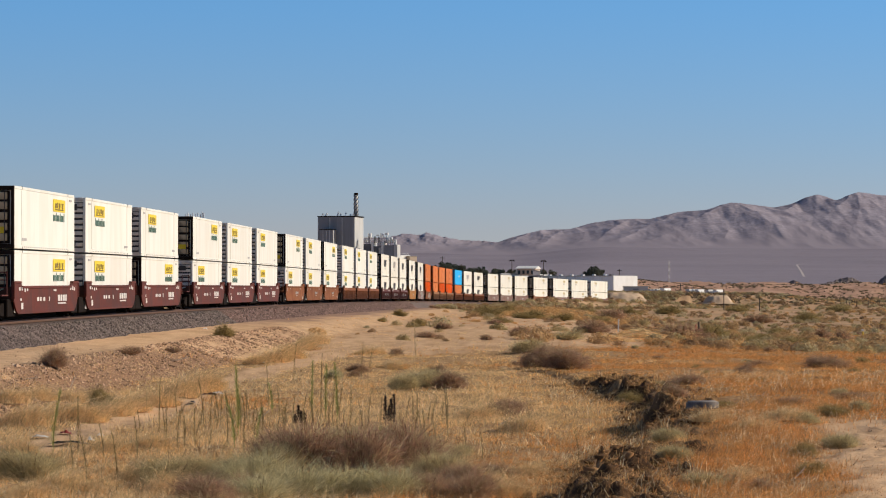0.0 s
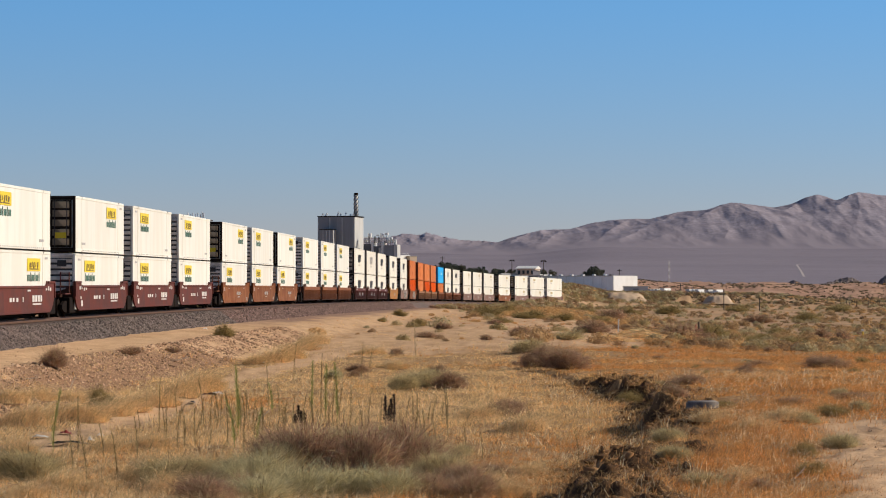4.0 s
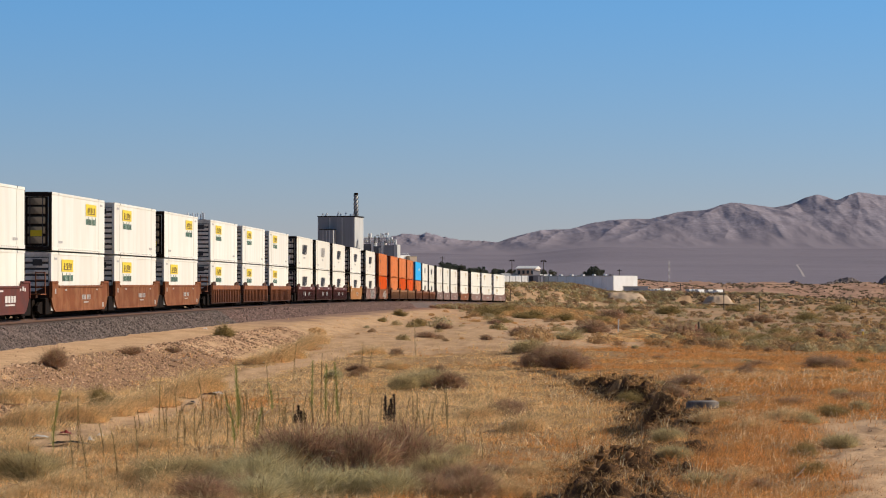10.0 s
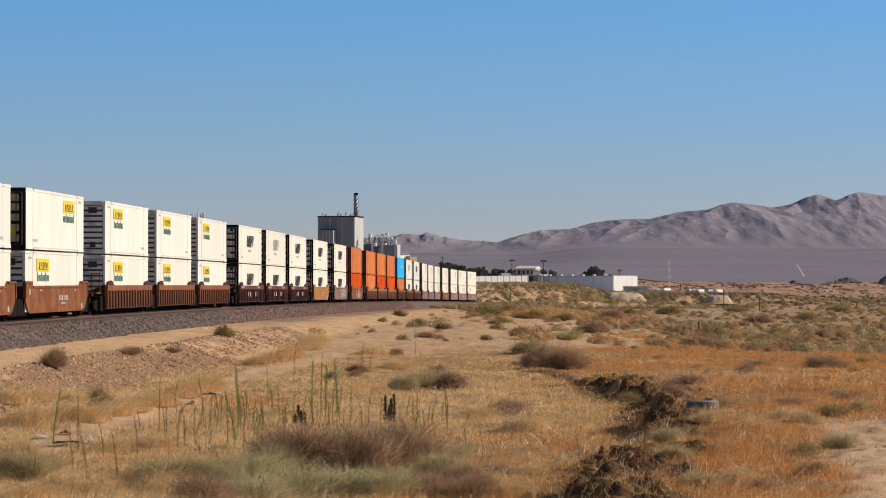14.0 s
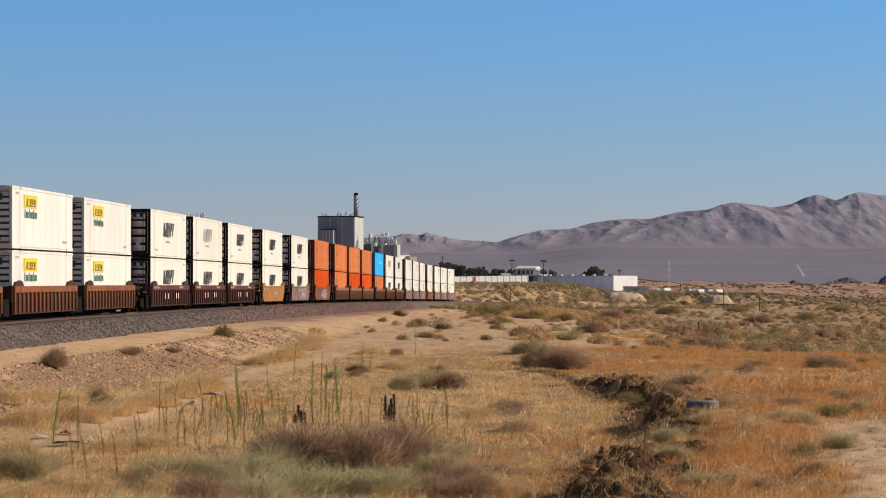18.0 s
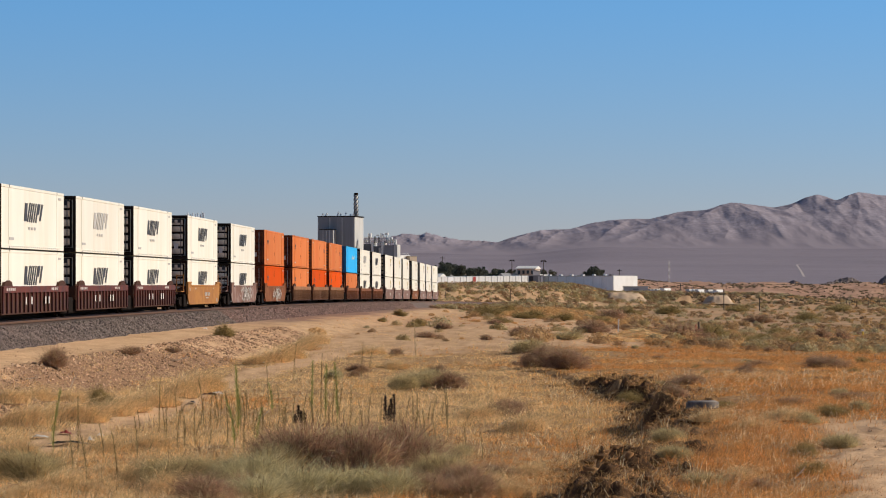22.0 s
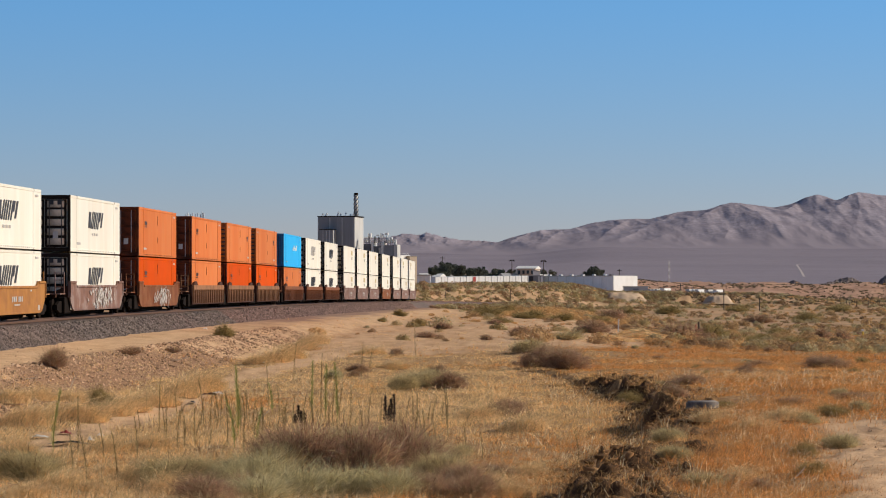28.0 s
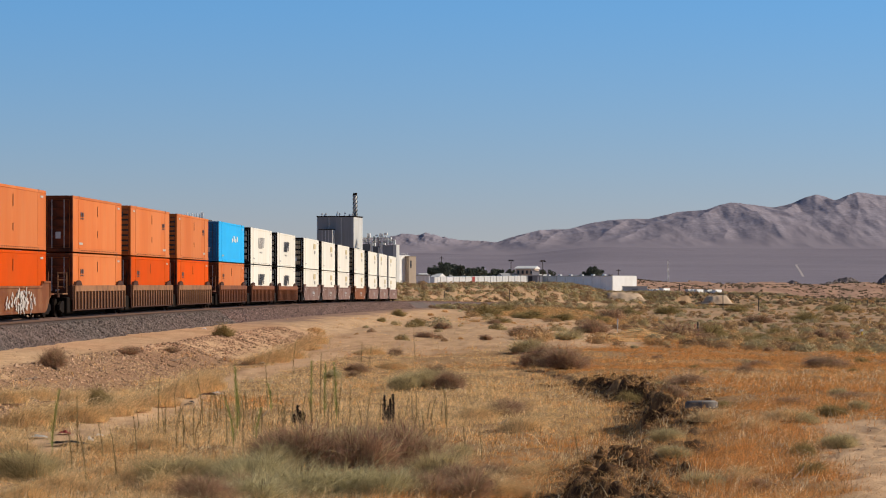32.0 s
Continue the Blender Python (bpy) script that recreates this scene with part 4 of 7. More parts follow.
# ---- the train ----
SPEED = 11.5        # metres a second, towards the camera's side
LABELS = {"worn": "cream-white freight container with a small faded logo",
          "white": "white freight container with a yellow logo panel",
          "ivory": "ivory-white freight container with slanted black lettering",
          "ivory_faint": "ivory-white freight container with faint grey lettering",
          "orange": "sun-faded orange freight container stacked on a well car",
          "orange_new": "bright red-orange freight container riding in a well car",
          "blue": "sky-blue freight container with white lettering on its side"}
WELLS = {"red": ("plate", M_WELL_RED, "pale", "dark red smooth-sided well car with pale lettering"),
         "rust": ("plate", M_WELL_RUST, "few", "rusty orange-brown smooth-sided well car"),
         "brown": ("rib", M_WELL_BROWN, "", "brown well car with vertical ribs on its sides"),
         "maroon": ("rib", M_WELL_MAROON, "numbers", "dark maroon ribbed well car with pale numbers"),
         "ochre": ("plate", M_WELL_OCHRE, "few", "ochre-yellow smooth-sided well car"),
         "grey": ("plate", M_WELL_GREY, "spray", "weathered mauve-brown well car with sprayed graffiti"),
         "grimy": ("plate", M_WELL_RUST, "spray", "rust-brown well car covered in pale graffiti"),
         "tan": ("rib", M_WELL_TAN, "", "faded tan-brown well car with vertical ribs"),
         "mauve": ("plate", M_WELL_GREY, "few", "weathered mauve-brown smooth-sided well car")}
# near end of the first load at the start, car, then for each unit: upper, lower; + doors face the camera, - nose faces it
TRAIN = [(1.7, "red", "+white +white|-white -white|-white +white"),
         (64.1, "red", "+white -white|-white -white|-white -white"),
         (126.3, "rust", "+white -white|-white -white|+white -white"),
         (188.7, "brown", "-white -white|-white -white|-white -white"),
         (251.6, "maroon", "+ivory +ivory|+ivory_faint +ivory|+ivory +ivory"),
         (314.4, "ochre", "+ivory +ivory"),
         (338.6, "grey", "+ivory +ivory"),
         (361.9, "grimy", "+orange +orange_new"),
         (385.6, "tan", "+orange +orange|-orange +orange_new|-orange +orange_new"),
         (446.8, "brown", "+blue +orange|+ivory_faint +ivory|+ivory +ivory"),
         (512.2, "mauve", "+worn +worn|+worn +worn|+worn +worn"),
         (574.9, "rust", "+worn +worn"),
         (597.5, "mauve", "+worn +worn|-worn +worn|-worn -worn")]
moving = []
made_loads, made_wells = {}, {}
for start, car, loads in TRAIN:
    units = loads.split("|")
    for u, pair in enumerate(units):
        s0 = start + L2 + (20.6 if start == 446.8 else 19.6) * u
        place = "single" if len(units) == 1 else ("first", "middle", "last")[u]
        key = (car, place)
        trucks = {"single": (-9.35, 9.35), "first": (-9.35, 9.8), "middle": (9.8,), "last": (9.35,)}[place]
        if key not in made_wells:
            kind, paint, marks, label = WELLS[car]
            made_wells[key] = well = make_well(kind, paint, marks, label, trucks)
        else:
            well = copy_thing(made_wells[key], Matrix())
        moving.append((well, s0, Matrix()))
        for level, load in enumerate(pair.split()[::-1]):
            turn, kind = load[0], load[1:]
            if load not in made_loads:
                made_loads[load] = box = make_container(kind, LABELS[kind], 1 if turn == "+" else -1)
            else:
                box = copy_thing(made_loads[load], Matrix())
            local = Matrix.Translation((0, 0, 0.345 + level * (CH + 0.06)))
            if turn == "+":
                local = local @ Matrix.Rotation(math.pi, 4, "Z")
            moving.append((box, s0, local))


def motions():
    for ob, s0, local in moving:
        walk(ob, [(t, rail_pose(s0 - SPEED * t) @ local) for t in range(0, 33, 2)])


# ---- the works, the yard and the town beyond the bend ----
def spot(px, depth):
    """The x at that depth, on the bearing px in 1/5277 from the middle."""
    return px / 5277 * depth


def rise(up, depth):
    """The height at that depth, up in 1/5277 over the eye's level."""
    return 4 + up / 5277 * depth


def on_land(x, y):
    return float(land(np.array(float(x)), np.array(float(y))))


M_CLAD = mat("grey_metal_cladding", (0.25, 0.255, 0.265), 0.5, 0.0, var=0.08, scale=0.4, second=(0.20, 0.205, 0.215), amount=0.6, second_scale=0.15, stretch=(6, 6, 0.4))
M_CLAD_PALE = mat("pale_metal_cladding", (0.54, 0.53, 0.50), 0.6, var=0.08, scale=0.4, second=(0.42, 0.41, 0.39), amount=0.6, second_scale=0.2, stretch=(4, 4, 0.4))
M_STEEL = mat("dark_grey_steelwork", (0.10, 0.105, 0.11), 0.6, var=0.2, scale=0.5)
M_PIPE = mat("galvanised_pipe", (0.55, 0.55, 0.54), 0.4, 0.4, var=0.1)
M_TANK = mat("white_tank_paint", (0.75, 0.74, 0.71), 0.4, var=0.05)
M_WALLW = mat("white_wall_paint", (0.80, 0.79, 0.76), 0.6, var=0.04, scale=0.5, second=(0.70, 0.68, 0.63), amount=0.5, second_scale=0.2)
M_BEIGE = mat("beige_stucco", (0.50, 0.39, 0.29), 0.8, var=0.06, scale=0.6)
M_ROOF = mat("grey_roof_sheet", (0.40, 0.39, 0.37), 0.6, var=0.1)
M_DARK = mat("dark_opening", (0.03, 0.03, 0.035), 0.7, var=0.2)
M_BLUEGREY = mat("blue_grey_wall", (0.84, 0.83, 0.82), 0.6, var=0.06, scale=0.4, stretch=(3, 3, 0.4))
M_POLE = mat("dark_weathered_pole", (0.09, 0.07, 0.055), 0.8, var=0.2)
M_PILE = mat("tan_dirt_pile", (0.60, 0.44, 0.30), 0.95, var=0.15, scale=0.8, second=(0.5, 0.34, 0.22), amount=0.7, second_scale=0.25, spec=0.05)
M_GLASS = mat("dark_window_glass", (0.04, 0.05, 0.06), 0.15, var=0.1)
M_TREE = mat("dark_tree_leaves", (0.10, 0.11, 0.078), 0.8, var=0.2, scale=1.5, island=0.45, spec=0.2)
M_TRUNK = mat("tree_bark", (0.10, 0.075, 0.055), 0.9, var=0.2)
M_RED = mat("red_paint", (0.42, 0.06, 0.045), 0.5, var=0.1)


def block(parent, name, material, x0, x1, y0, y1, z0, z1, label="", bevel=0.03):
    return bar(name, material, parent, (x0 + x1) / 2, (y0 + y1) / 2, (z0 + z1) / 2, x1 - x0, y1 - y0, z1 - z0, bevel=bevel, label=label)


def works():
    D = 900.0
    k = D / 5277
    base = on_land(spot(-180, D), D)
    root = tagged(new("processing_plant"), "grey metal-clad industrial plant tower with a strake-wound chimney", "factory")
    root.matrix_basis = Matrix.Translation((spot(-157, D), D, 0)) @ Matrix.Rotation(radians(-12.5), 4, "Z")
    top = rise(128, D)
    w, dp = 66.5 * k, 11.0
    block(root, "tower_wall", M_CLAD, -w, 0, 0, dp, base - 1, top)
    # sunlight on the tower's end is put in as a paler cladding colour
    block(root, "side_wall", M_CLAD_PALE, 0, 0.12, 0.05, dp, base - 1, top - 0.1, "end wall coloured paler for the sun on it")
    for u in (-w + 0.05, -w * 0.67, -w * 0.335, -0.05):
        block(root, "cladding_joint", M_PIPE, u - 0.09, u + 0.09, -0.10, 0, base, top - 0.3, bevel=0.0)
    block(root, "parapet", M_FRAME, -w - 0.15, 0.3, -0.18, dp + 0.15, top, top + 0.32)
    for u, h in ((-w * 0.93, 1.3), (-w * 0.85, 0.8), (-w * 0.82, 1.4), (-w * 0.52, 1.0), (-w * 0.5, 1.7), (-w * 0.44, 1.2), (-w * 0.3, 1.6), (-w * 0.17, 0.9), (-w * 0.09, 1.1)):
        bm = bmesh.new()
        bm_cyl(bm, (u, 2.5, top), (u + 0.12, 2.5, top + h), 0.16 if h < 1.3 else 0.07, seg=8)
        bm_box(bm, u + 0.12, 2.5, top + h * 0.7, 0.5, 0.4, 0.35, bevel=0.05)
        part("roof_vent", bm, M_TANK, root)
    bm = bmesh.new()
    cx = -0.35
    bm_cyl(bm, (cx, 3.5, top), (cx, 3.5, rise(170, D)), 0.58, 0.52, seg=20)
    stack = part("chimney", bm, M_CLAD_PALE, root, "pale metal chimney with spiral strakes", smooth=True)
    z0, z1 = top + 0.5, rise(167, D)
    for turn in range(3):       # wind strakes that wind up the shaft
        bm = bmesh.new()
        rows = []
        for n in range(49):
            t = turn * 2.094 + n / 48 * 2 * math.pi * 1.6
            z = z0 + (z1 - z0) * n / 48
            rows.append([bm.verts.new((cx + math.cos(t) * q, 3.5 + math.sin(t) * q, z + w2)) for q, w2 in ((0.50, 0.0), (0.76, 0.0), (0.76, 0.26), (0.50, 0.26))])
        for a, b in zip(rows, rows[1:]):
            for n in range(4):
                bm.faces.new((a[n], b[n], b[(n + 1) % 4], a[(n + 1) % 4]))
        part("strake", bm, M_STEEL, stack)
    bm = bmesh.new()
    bm_cyl(bm, (cx, 3.5, z1), (cx, 3.5, rise(171, D)), 0.62, 0.62, seg=20)
    part("rim", bm, M_FRAME, stack)
    # lower block in front
    t2 = rise(105, D)
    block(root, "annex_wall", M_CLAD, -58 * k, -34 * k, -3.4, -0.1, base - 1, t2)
    # annex likewise: its end is coloured paler for the sun
    block(root, "annex_end", M_CLAD_PALE, -34 * k, -34 * k + 0.12, -3.3, -0.1, base - 1, t2 - 0.1, "end wall coloured paler for the sun on it")
    block(root, "annex_roof", M_FRAME, -58.5 * k, -33 * k, -3.6, 0, t2, t2 + 0.2)
    for u in (-52, -46, -40):
        block(root, "cladding_joint", M_PIPE, u * k - 0.08, u * k + 0.08, -3.48, -3.4, base, t2 - 0.2, bevel=0.0)
    # pipe racks, tanks and filter houses beside the tower
    rack = tagged(new("process_equipment"), "cluster of pale tanks, pipes and filter housings on a steel rack", "industrial plant")
    rack.matrix_basis = Matrix.Translation((spot(-141, D), D + 2, 0)) @ Matrix.Rotation(radians(-10), 4, "Z")
    # the last pale block colours in the sunlit side of its neighbour
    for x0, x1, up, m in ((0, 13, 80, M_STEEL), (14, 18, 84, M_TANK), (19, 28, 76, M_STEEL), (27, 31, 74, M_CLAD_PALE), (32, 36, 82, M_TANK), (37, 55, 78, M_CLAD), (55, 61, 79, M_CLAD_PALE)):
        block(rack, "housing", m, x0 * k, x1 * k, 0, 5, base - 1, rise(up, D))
    for x0, x1, lo, hi in ((5, 12, 92, 99), (27, 34, 92, 99), (44, 50, 84, 92), (16, 20, 84, 92), (20, 25, 94, 97), (36, 43, 96, 100), (1, 5, 84, 90), (52, 57, 79, 88), (38, 41, 86, 95)):
        bm = bmesh.new()
        bm_cyl(bm, ((x0 + x1) / 2 * k, 2.5, rise(lo, D)), ((x0 + x1) / 2 * k, 2.5, rise(hi, D)), (x1 - x0) / 2 * k, seg=18)
        part("tank", bm, M_TANK, rack, "white drum tank", smooth=False)
    rng = random.Random(4)
    for up in (83, 87, 91):
        bm = bmesh.new()
        bm_cyl(bm, (0, 0.8, rise(up, D)), (58 * k - (up - 83) * 0.25, 0.8, rise(up, D)), 0.13, seg=8)
        part("pipe", bm, M_TANK, rack)
    for n in range(15):
        u = (2 + 3.6 * n) * k
        bm = bmesh.new()
        bm_cyl(bm, (u, rng.uniform(-0.2, 1.5), base), (u, 0.6, rise(rng.uniform(84, 96), D)), rng.uniform(0.07, 0.2), seg=8)
        part("upright_pipe", bm, M_STEEL if n % 3 else M_TANK, rack)
    # a second block further along the plant, whose roof vents show above the loads
    annex = tagged(new("plant_block"), "grey metal-clad plant block with pale roof vents", "factory")
    annex.matrix_basis = Matrix.Translation((spot(-460, D), D, 0)) @ Matrix.Rotation(radians(-12.5), 4, "Z")
    zt = rise(122, D)
    block(annex, "wall", M_CLAD, 0, 40 * k, 0, 8, on_land(spot(-440, D), D) - 2, zt)
    block(annex, "roof", M_FRAME, -0.1, 40 * k + 0.1, -0.1, 8.1, zt, zt + 0.2)
    for u, h in ((3, 1.9), (7, 2.3), (12, 1.8), (16, 2.2), (21, 1.9), (25, 2.1), (30, 1.8), (33, 2.5), (36, 2.3)):
        bm = bmesh.new()
        bm_cyl(bm, (u * k, 1.2, zt + 0.2), (u * k, 1.2, zt + h), 0.16, seg=8)
        part("roof_vent", bm, M_TANK, annex)
    # white and beige buildings
    house = tagged(new("white_building"), "tall white flat-roofed works building", "building")
    house.matrix_basis = Matrix.Translation((spot(-84, D), D + 4, 0)) @ Matrix.Rotation(radians(60), 4, "Z")
    zt, zb = rise(59, D), rise(8, D) - 2
    block(house, "wall", M_WALLW, 0, 49 * k, 0, 3, zb, zt)
    block(house, "parapet", M_WALLW, -0.08, 49 * k + 0.08, -0.1, 3.1, zt, zt + 0.25)
    for n in range(7):
        block(house, "roof_post", M_PIPE, (1 + 7.6 * n) * k - 0.05, (1 + 7.6 * n) * k + 0.05, 0.2, 0.3, zt + 0.25, zt + 0.75, bevel=0)
    block(house, "roof_rail", M_PIPE, 0, 49 * k, 0.2, 0.28, zt + 0.68, zt + 0.76, bevel=0)
    for n in range(5):
        block(house, "wall_stain", M_CLAD_PALE, (2 + 9 * n) * k, (5 + 9 * n) * k, -0.02, 0, zb + 2, zb + 3.4, bevel=0)
    house = tagged(new("beige_building"), "beige stucco building with one tall window", "building")
    house.matrix_basis = Matrix.Translation((spot(-58.5, D + 8), D + 8, 0)) @ Matrix.Rotation(radians(38), 4, "Z")
    zt = rise(58, D + 8)
    block(house, "wall", M_BEIGE, 0, 16 * k, 0, 8, rise(8, D) - 2, zt)
    block(house, "roof", M_ROOF, -0.1, 16 * k + 0.1, -0.1, 8, zt, zt + 0.15)
    block(house, "window", M_GLASS, 2.5 * k, 5.5 * k, -0.06, 0.0, rise(38, D), rise(51, D), bevel=0.01)
    shed = tagged(new("grey_shed"), "blue-grey metal shed with pale doors", "shed")
    shed.matrix_basis = Matrix.Translation((spot(-60, 960), 960, 0))
    k2 = 960 / 5277
    block(shed, "wall", M_BLUEGREY, 0, 38 * k2, 0, 8, rise(8, 960) - 2, rise(24, 960))
    block(shed, "roof", M_ROOF, -0.2, 38 * k2 + 0.2, -0.4, 8, rise(24, 960), rise(26, 960))
    for x0, x1 in ((14, 16), (18, 23), (27, 29), (32, 37)):
        block(shed, "door", M_WALLW, x0 * k2, x1 * k2, -0.08, 0, rise(8, 960) - 1, rise(22, 960))


works()


def parked_trailers():
    D = 1000.0
    k = D / 5277
    first = None
    for n in range(16):
        px = -14 + 11.2 * n
        x = spot(px, D)
        y = D + n * 1.91
        z = on_land(x, y) + 0.02
        root = tagged(new("parked_trailer"), ("white box trailer parked in a row" if n != 6 else "white box trailer with a red end panel"), "trailer", "trailers in the yard")
        root.matrix_basis = Matrix.Translation((x, y, z)) @ Matrix.Rotation(radians(42), 4, "Z")
        top = rise(21.5 + 0.22 * n, D) - z
        w = 2.82
        block(root, "box", M_WALLW, 0.06, w - 0.06, 0, 14, 0.2, top)
        block(root, "door", M_WALLW if n not in (2, 6) else (M_RED if n == 6 else M_BLUEGREY), 0.12, w / 2 - 0.02, -0.06, 0, 0.25, top - 0.1)
        block(root, "door", M_WALLW if n != 2 else M_BLUEGREY, w / 2 + 0.02, w - 0.12, -0.06, 0, 0.25, top - 0.1)
        block(root, "bumper", M_FRAME, 0.2, w - 0.2, 0.0, 0.2, 0.45, 0.6)
        for sx in (0.35, w - 0.35):
            bm = bmesh.new()
            bm_cyl(bm, (sx - 0.25, 1.6, 0.5), (sx + 0.25, 1.6, 0.5), 0.5, seg=14)
            part("wheel", bm, M_TRUCK, root)


parked_trailers()


def warehouse():
    D = 1000.0
    k = D / 5277
    root = tagged(new("warehouse"), "long grey metal warehouse with a white sunlit end wall", "warehouse")
    x1 = spot(301, D)
    root.matrix_basis = Matrix.Translation((x1, D, 0)) @ Matrix.Rotation(radians(-38), 4, "Z")
    top, base = rise(23, D), rise(-6, D) - 1.5
    ln, dp = 30.5, 14.3
    block(root, "long_wall", M_BLUEGREY, -ln, 0, 0, dp, base, top)
    block(root, "end_wall", M_WALLW, 0, 0.15, 0, dp, base, top + 0.05, "white end wall")
    block(root, "roof", M_ROOF, -ln - 0.2, -0.02, -0.3, dp + 0.2, top, top + 0.22)
    for n in range(8):
        block(root, "wall_joint", M_ROOF, -ln + 3.7 * n, -ln + 3.7 * n + 0.12, -0.06, 0, base, top - 0.1, bevel=0)
    for n in range(6):
        block(root, "roof_vent", M_TANK, -ln + 2 + 4.6 * n, -ln + 3.0 + 4.6 * n, 2, 3, top + 0.2, top + 0.6)
    block(root, "dock_box", M_WALLW, -10.6, -10.0, -0.8, 0, base, base + 4.3)
    low = tagged(new("low_warehouse"), "low dark-fronted yard building with a white corner", "building")
    low.matrix_basis = Matrix.Translation((spot(152, 1010), 1010, 0))
    block(low, "wall", M_CLAD, 0, 26 * k, 0, 8, rise(8, D) - 2, rise(24, D))
    # shadow inside the opening, put in as a flat dark panel
    block(low, "opening", M_DARK, 0.1, 8 * k, -0.05, 0, rise(10, D), rise(23, D), bevel=0)
    block(low, "door", M_WALLW, 17 * k, 19 * k, -0.05, 0, rise(9, D), rise(23, D), bevel=0)
    block(low, "door", M_WALLW, 21 * k, 25 * k, -0.05, 0, rise(9, D), rise(23, D), bevel=0)
    block(low, "roof", M_ROOF, -0.2, 26 * k + 0.2, -0.3, 8, rise(24, D), rise(25, D))
    # low grey hall and parked trucks in front
    hall = tagged(new("low_hall"), "low pale grey flat-roofed hall", "building")
    hall.matrix_basis = Matrix.Translation((spot(321, 960), 960, 0))
    k2 = 960 / 5277
    block(hall, "wall", M_CLAD_PALE, 0, 42 * k2, 0, 6, rise(-10, 960) - 1, rise(4, 960))
    block(hall, "sign", M_CLAD, 15 * k2, 25 * k2, -0.04, 0, rise(-2, 960), rise(1, 960), bevel=0)
    block(hall, "roof", M_ROOF, -0.2, 42 * k2 + 0.2, -0.2, 6, rise(4, 960), rise(5.2, 960))
    for px, w, h, m, lab in ((363, 5, 9, M_CLAD_PALE, "pale grey"), (369, 5, 8, M_TANK, "white"), (375, 5, 9, M_CLAD_PALE, "pale grey"), (384, 12, 10, M_WALLW, "white"),
                             (429, 9, 8, M_CLAD_PALE, "pale grey"), (440, 6, 7, M_TANK, "white"), (446, 8, 9, M_TANK, "white"), (464, 8, 7, M_CLAD_PALE, "pale grey"), (478, 9, 8, M_TANK, "white")):
        Dt = 930.0
        x = spot(px, Dt)
        z = on_land(x, Dt)
        t = tagged(new("box_truck"), lab + " box truck parked in the yard", "truck", "trucks in the yard")
        t.matrix_basis = Matrix.Translation((x, Dt, z)) @ Matrix.Rotation(radians(-35), 4, "Z")
        ww, hh = w * Dt / 5277, max(h * Dt / 5277, 1.6)
        block(t, "box", m, 0, ww * 0.75, 0, 4, 0.5, hh)
        block(t, "cab", m, ww * 0.76, ww, 0.1, 3, 0.4, hh * 0.72)
        block(t, "windscreen", M_GLASS, ww * 0.84, ww * 0.94, 0.06, 0.1, hh * 0.48, hh * 0.64, bevel=0)
        for sx in (0.2, 0.85):
            bm = bmesh.new()
            bm_cyl(bm, (ww * sx, 0.1, 0.4), (ww * sx, 0.4, 0.4), 0.4, seg=12)
            part("wheel", bm, M_TRUCK, t)


warehouse()


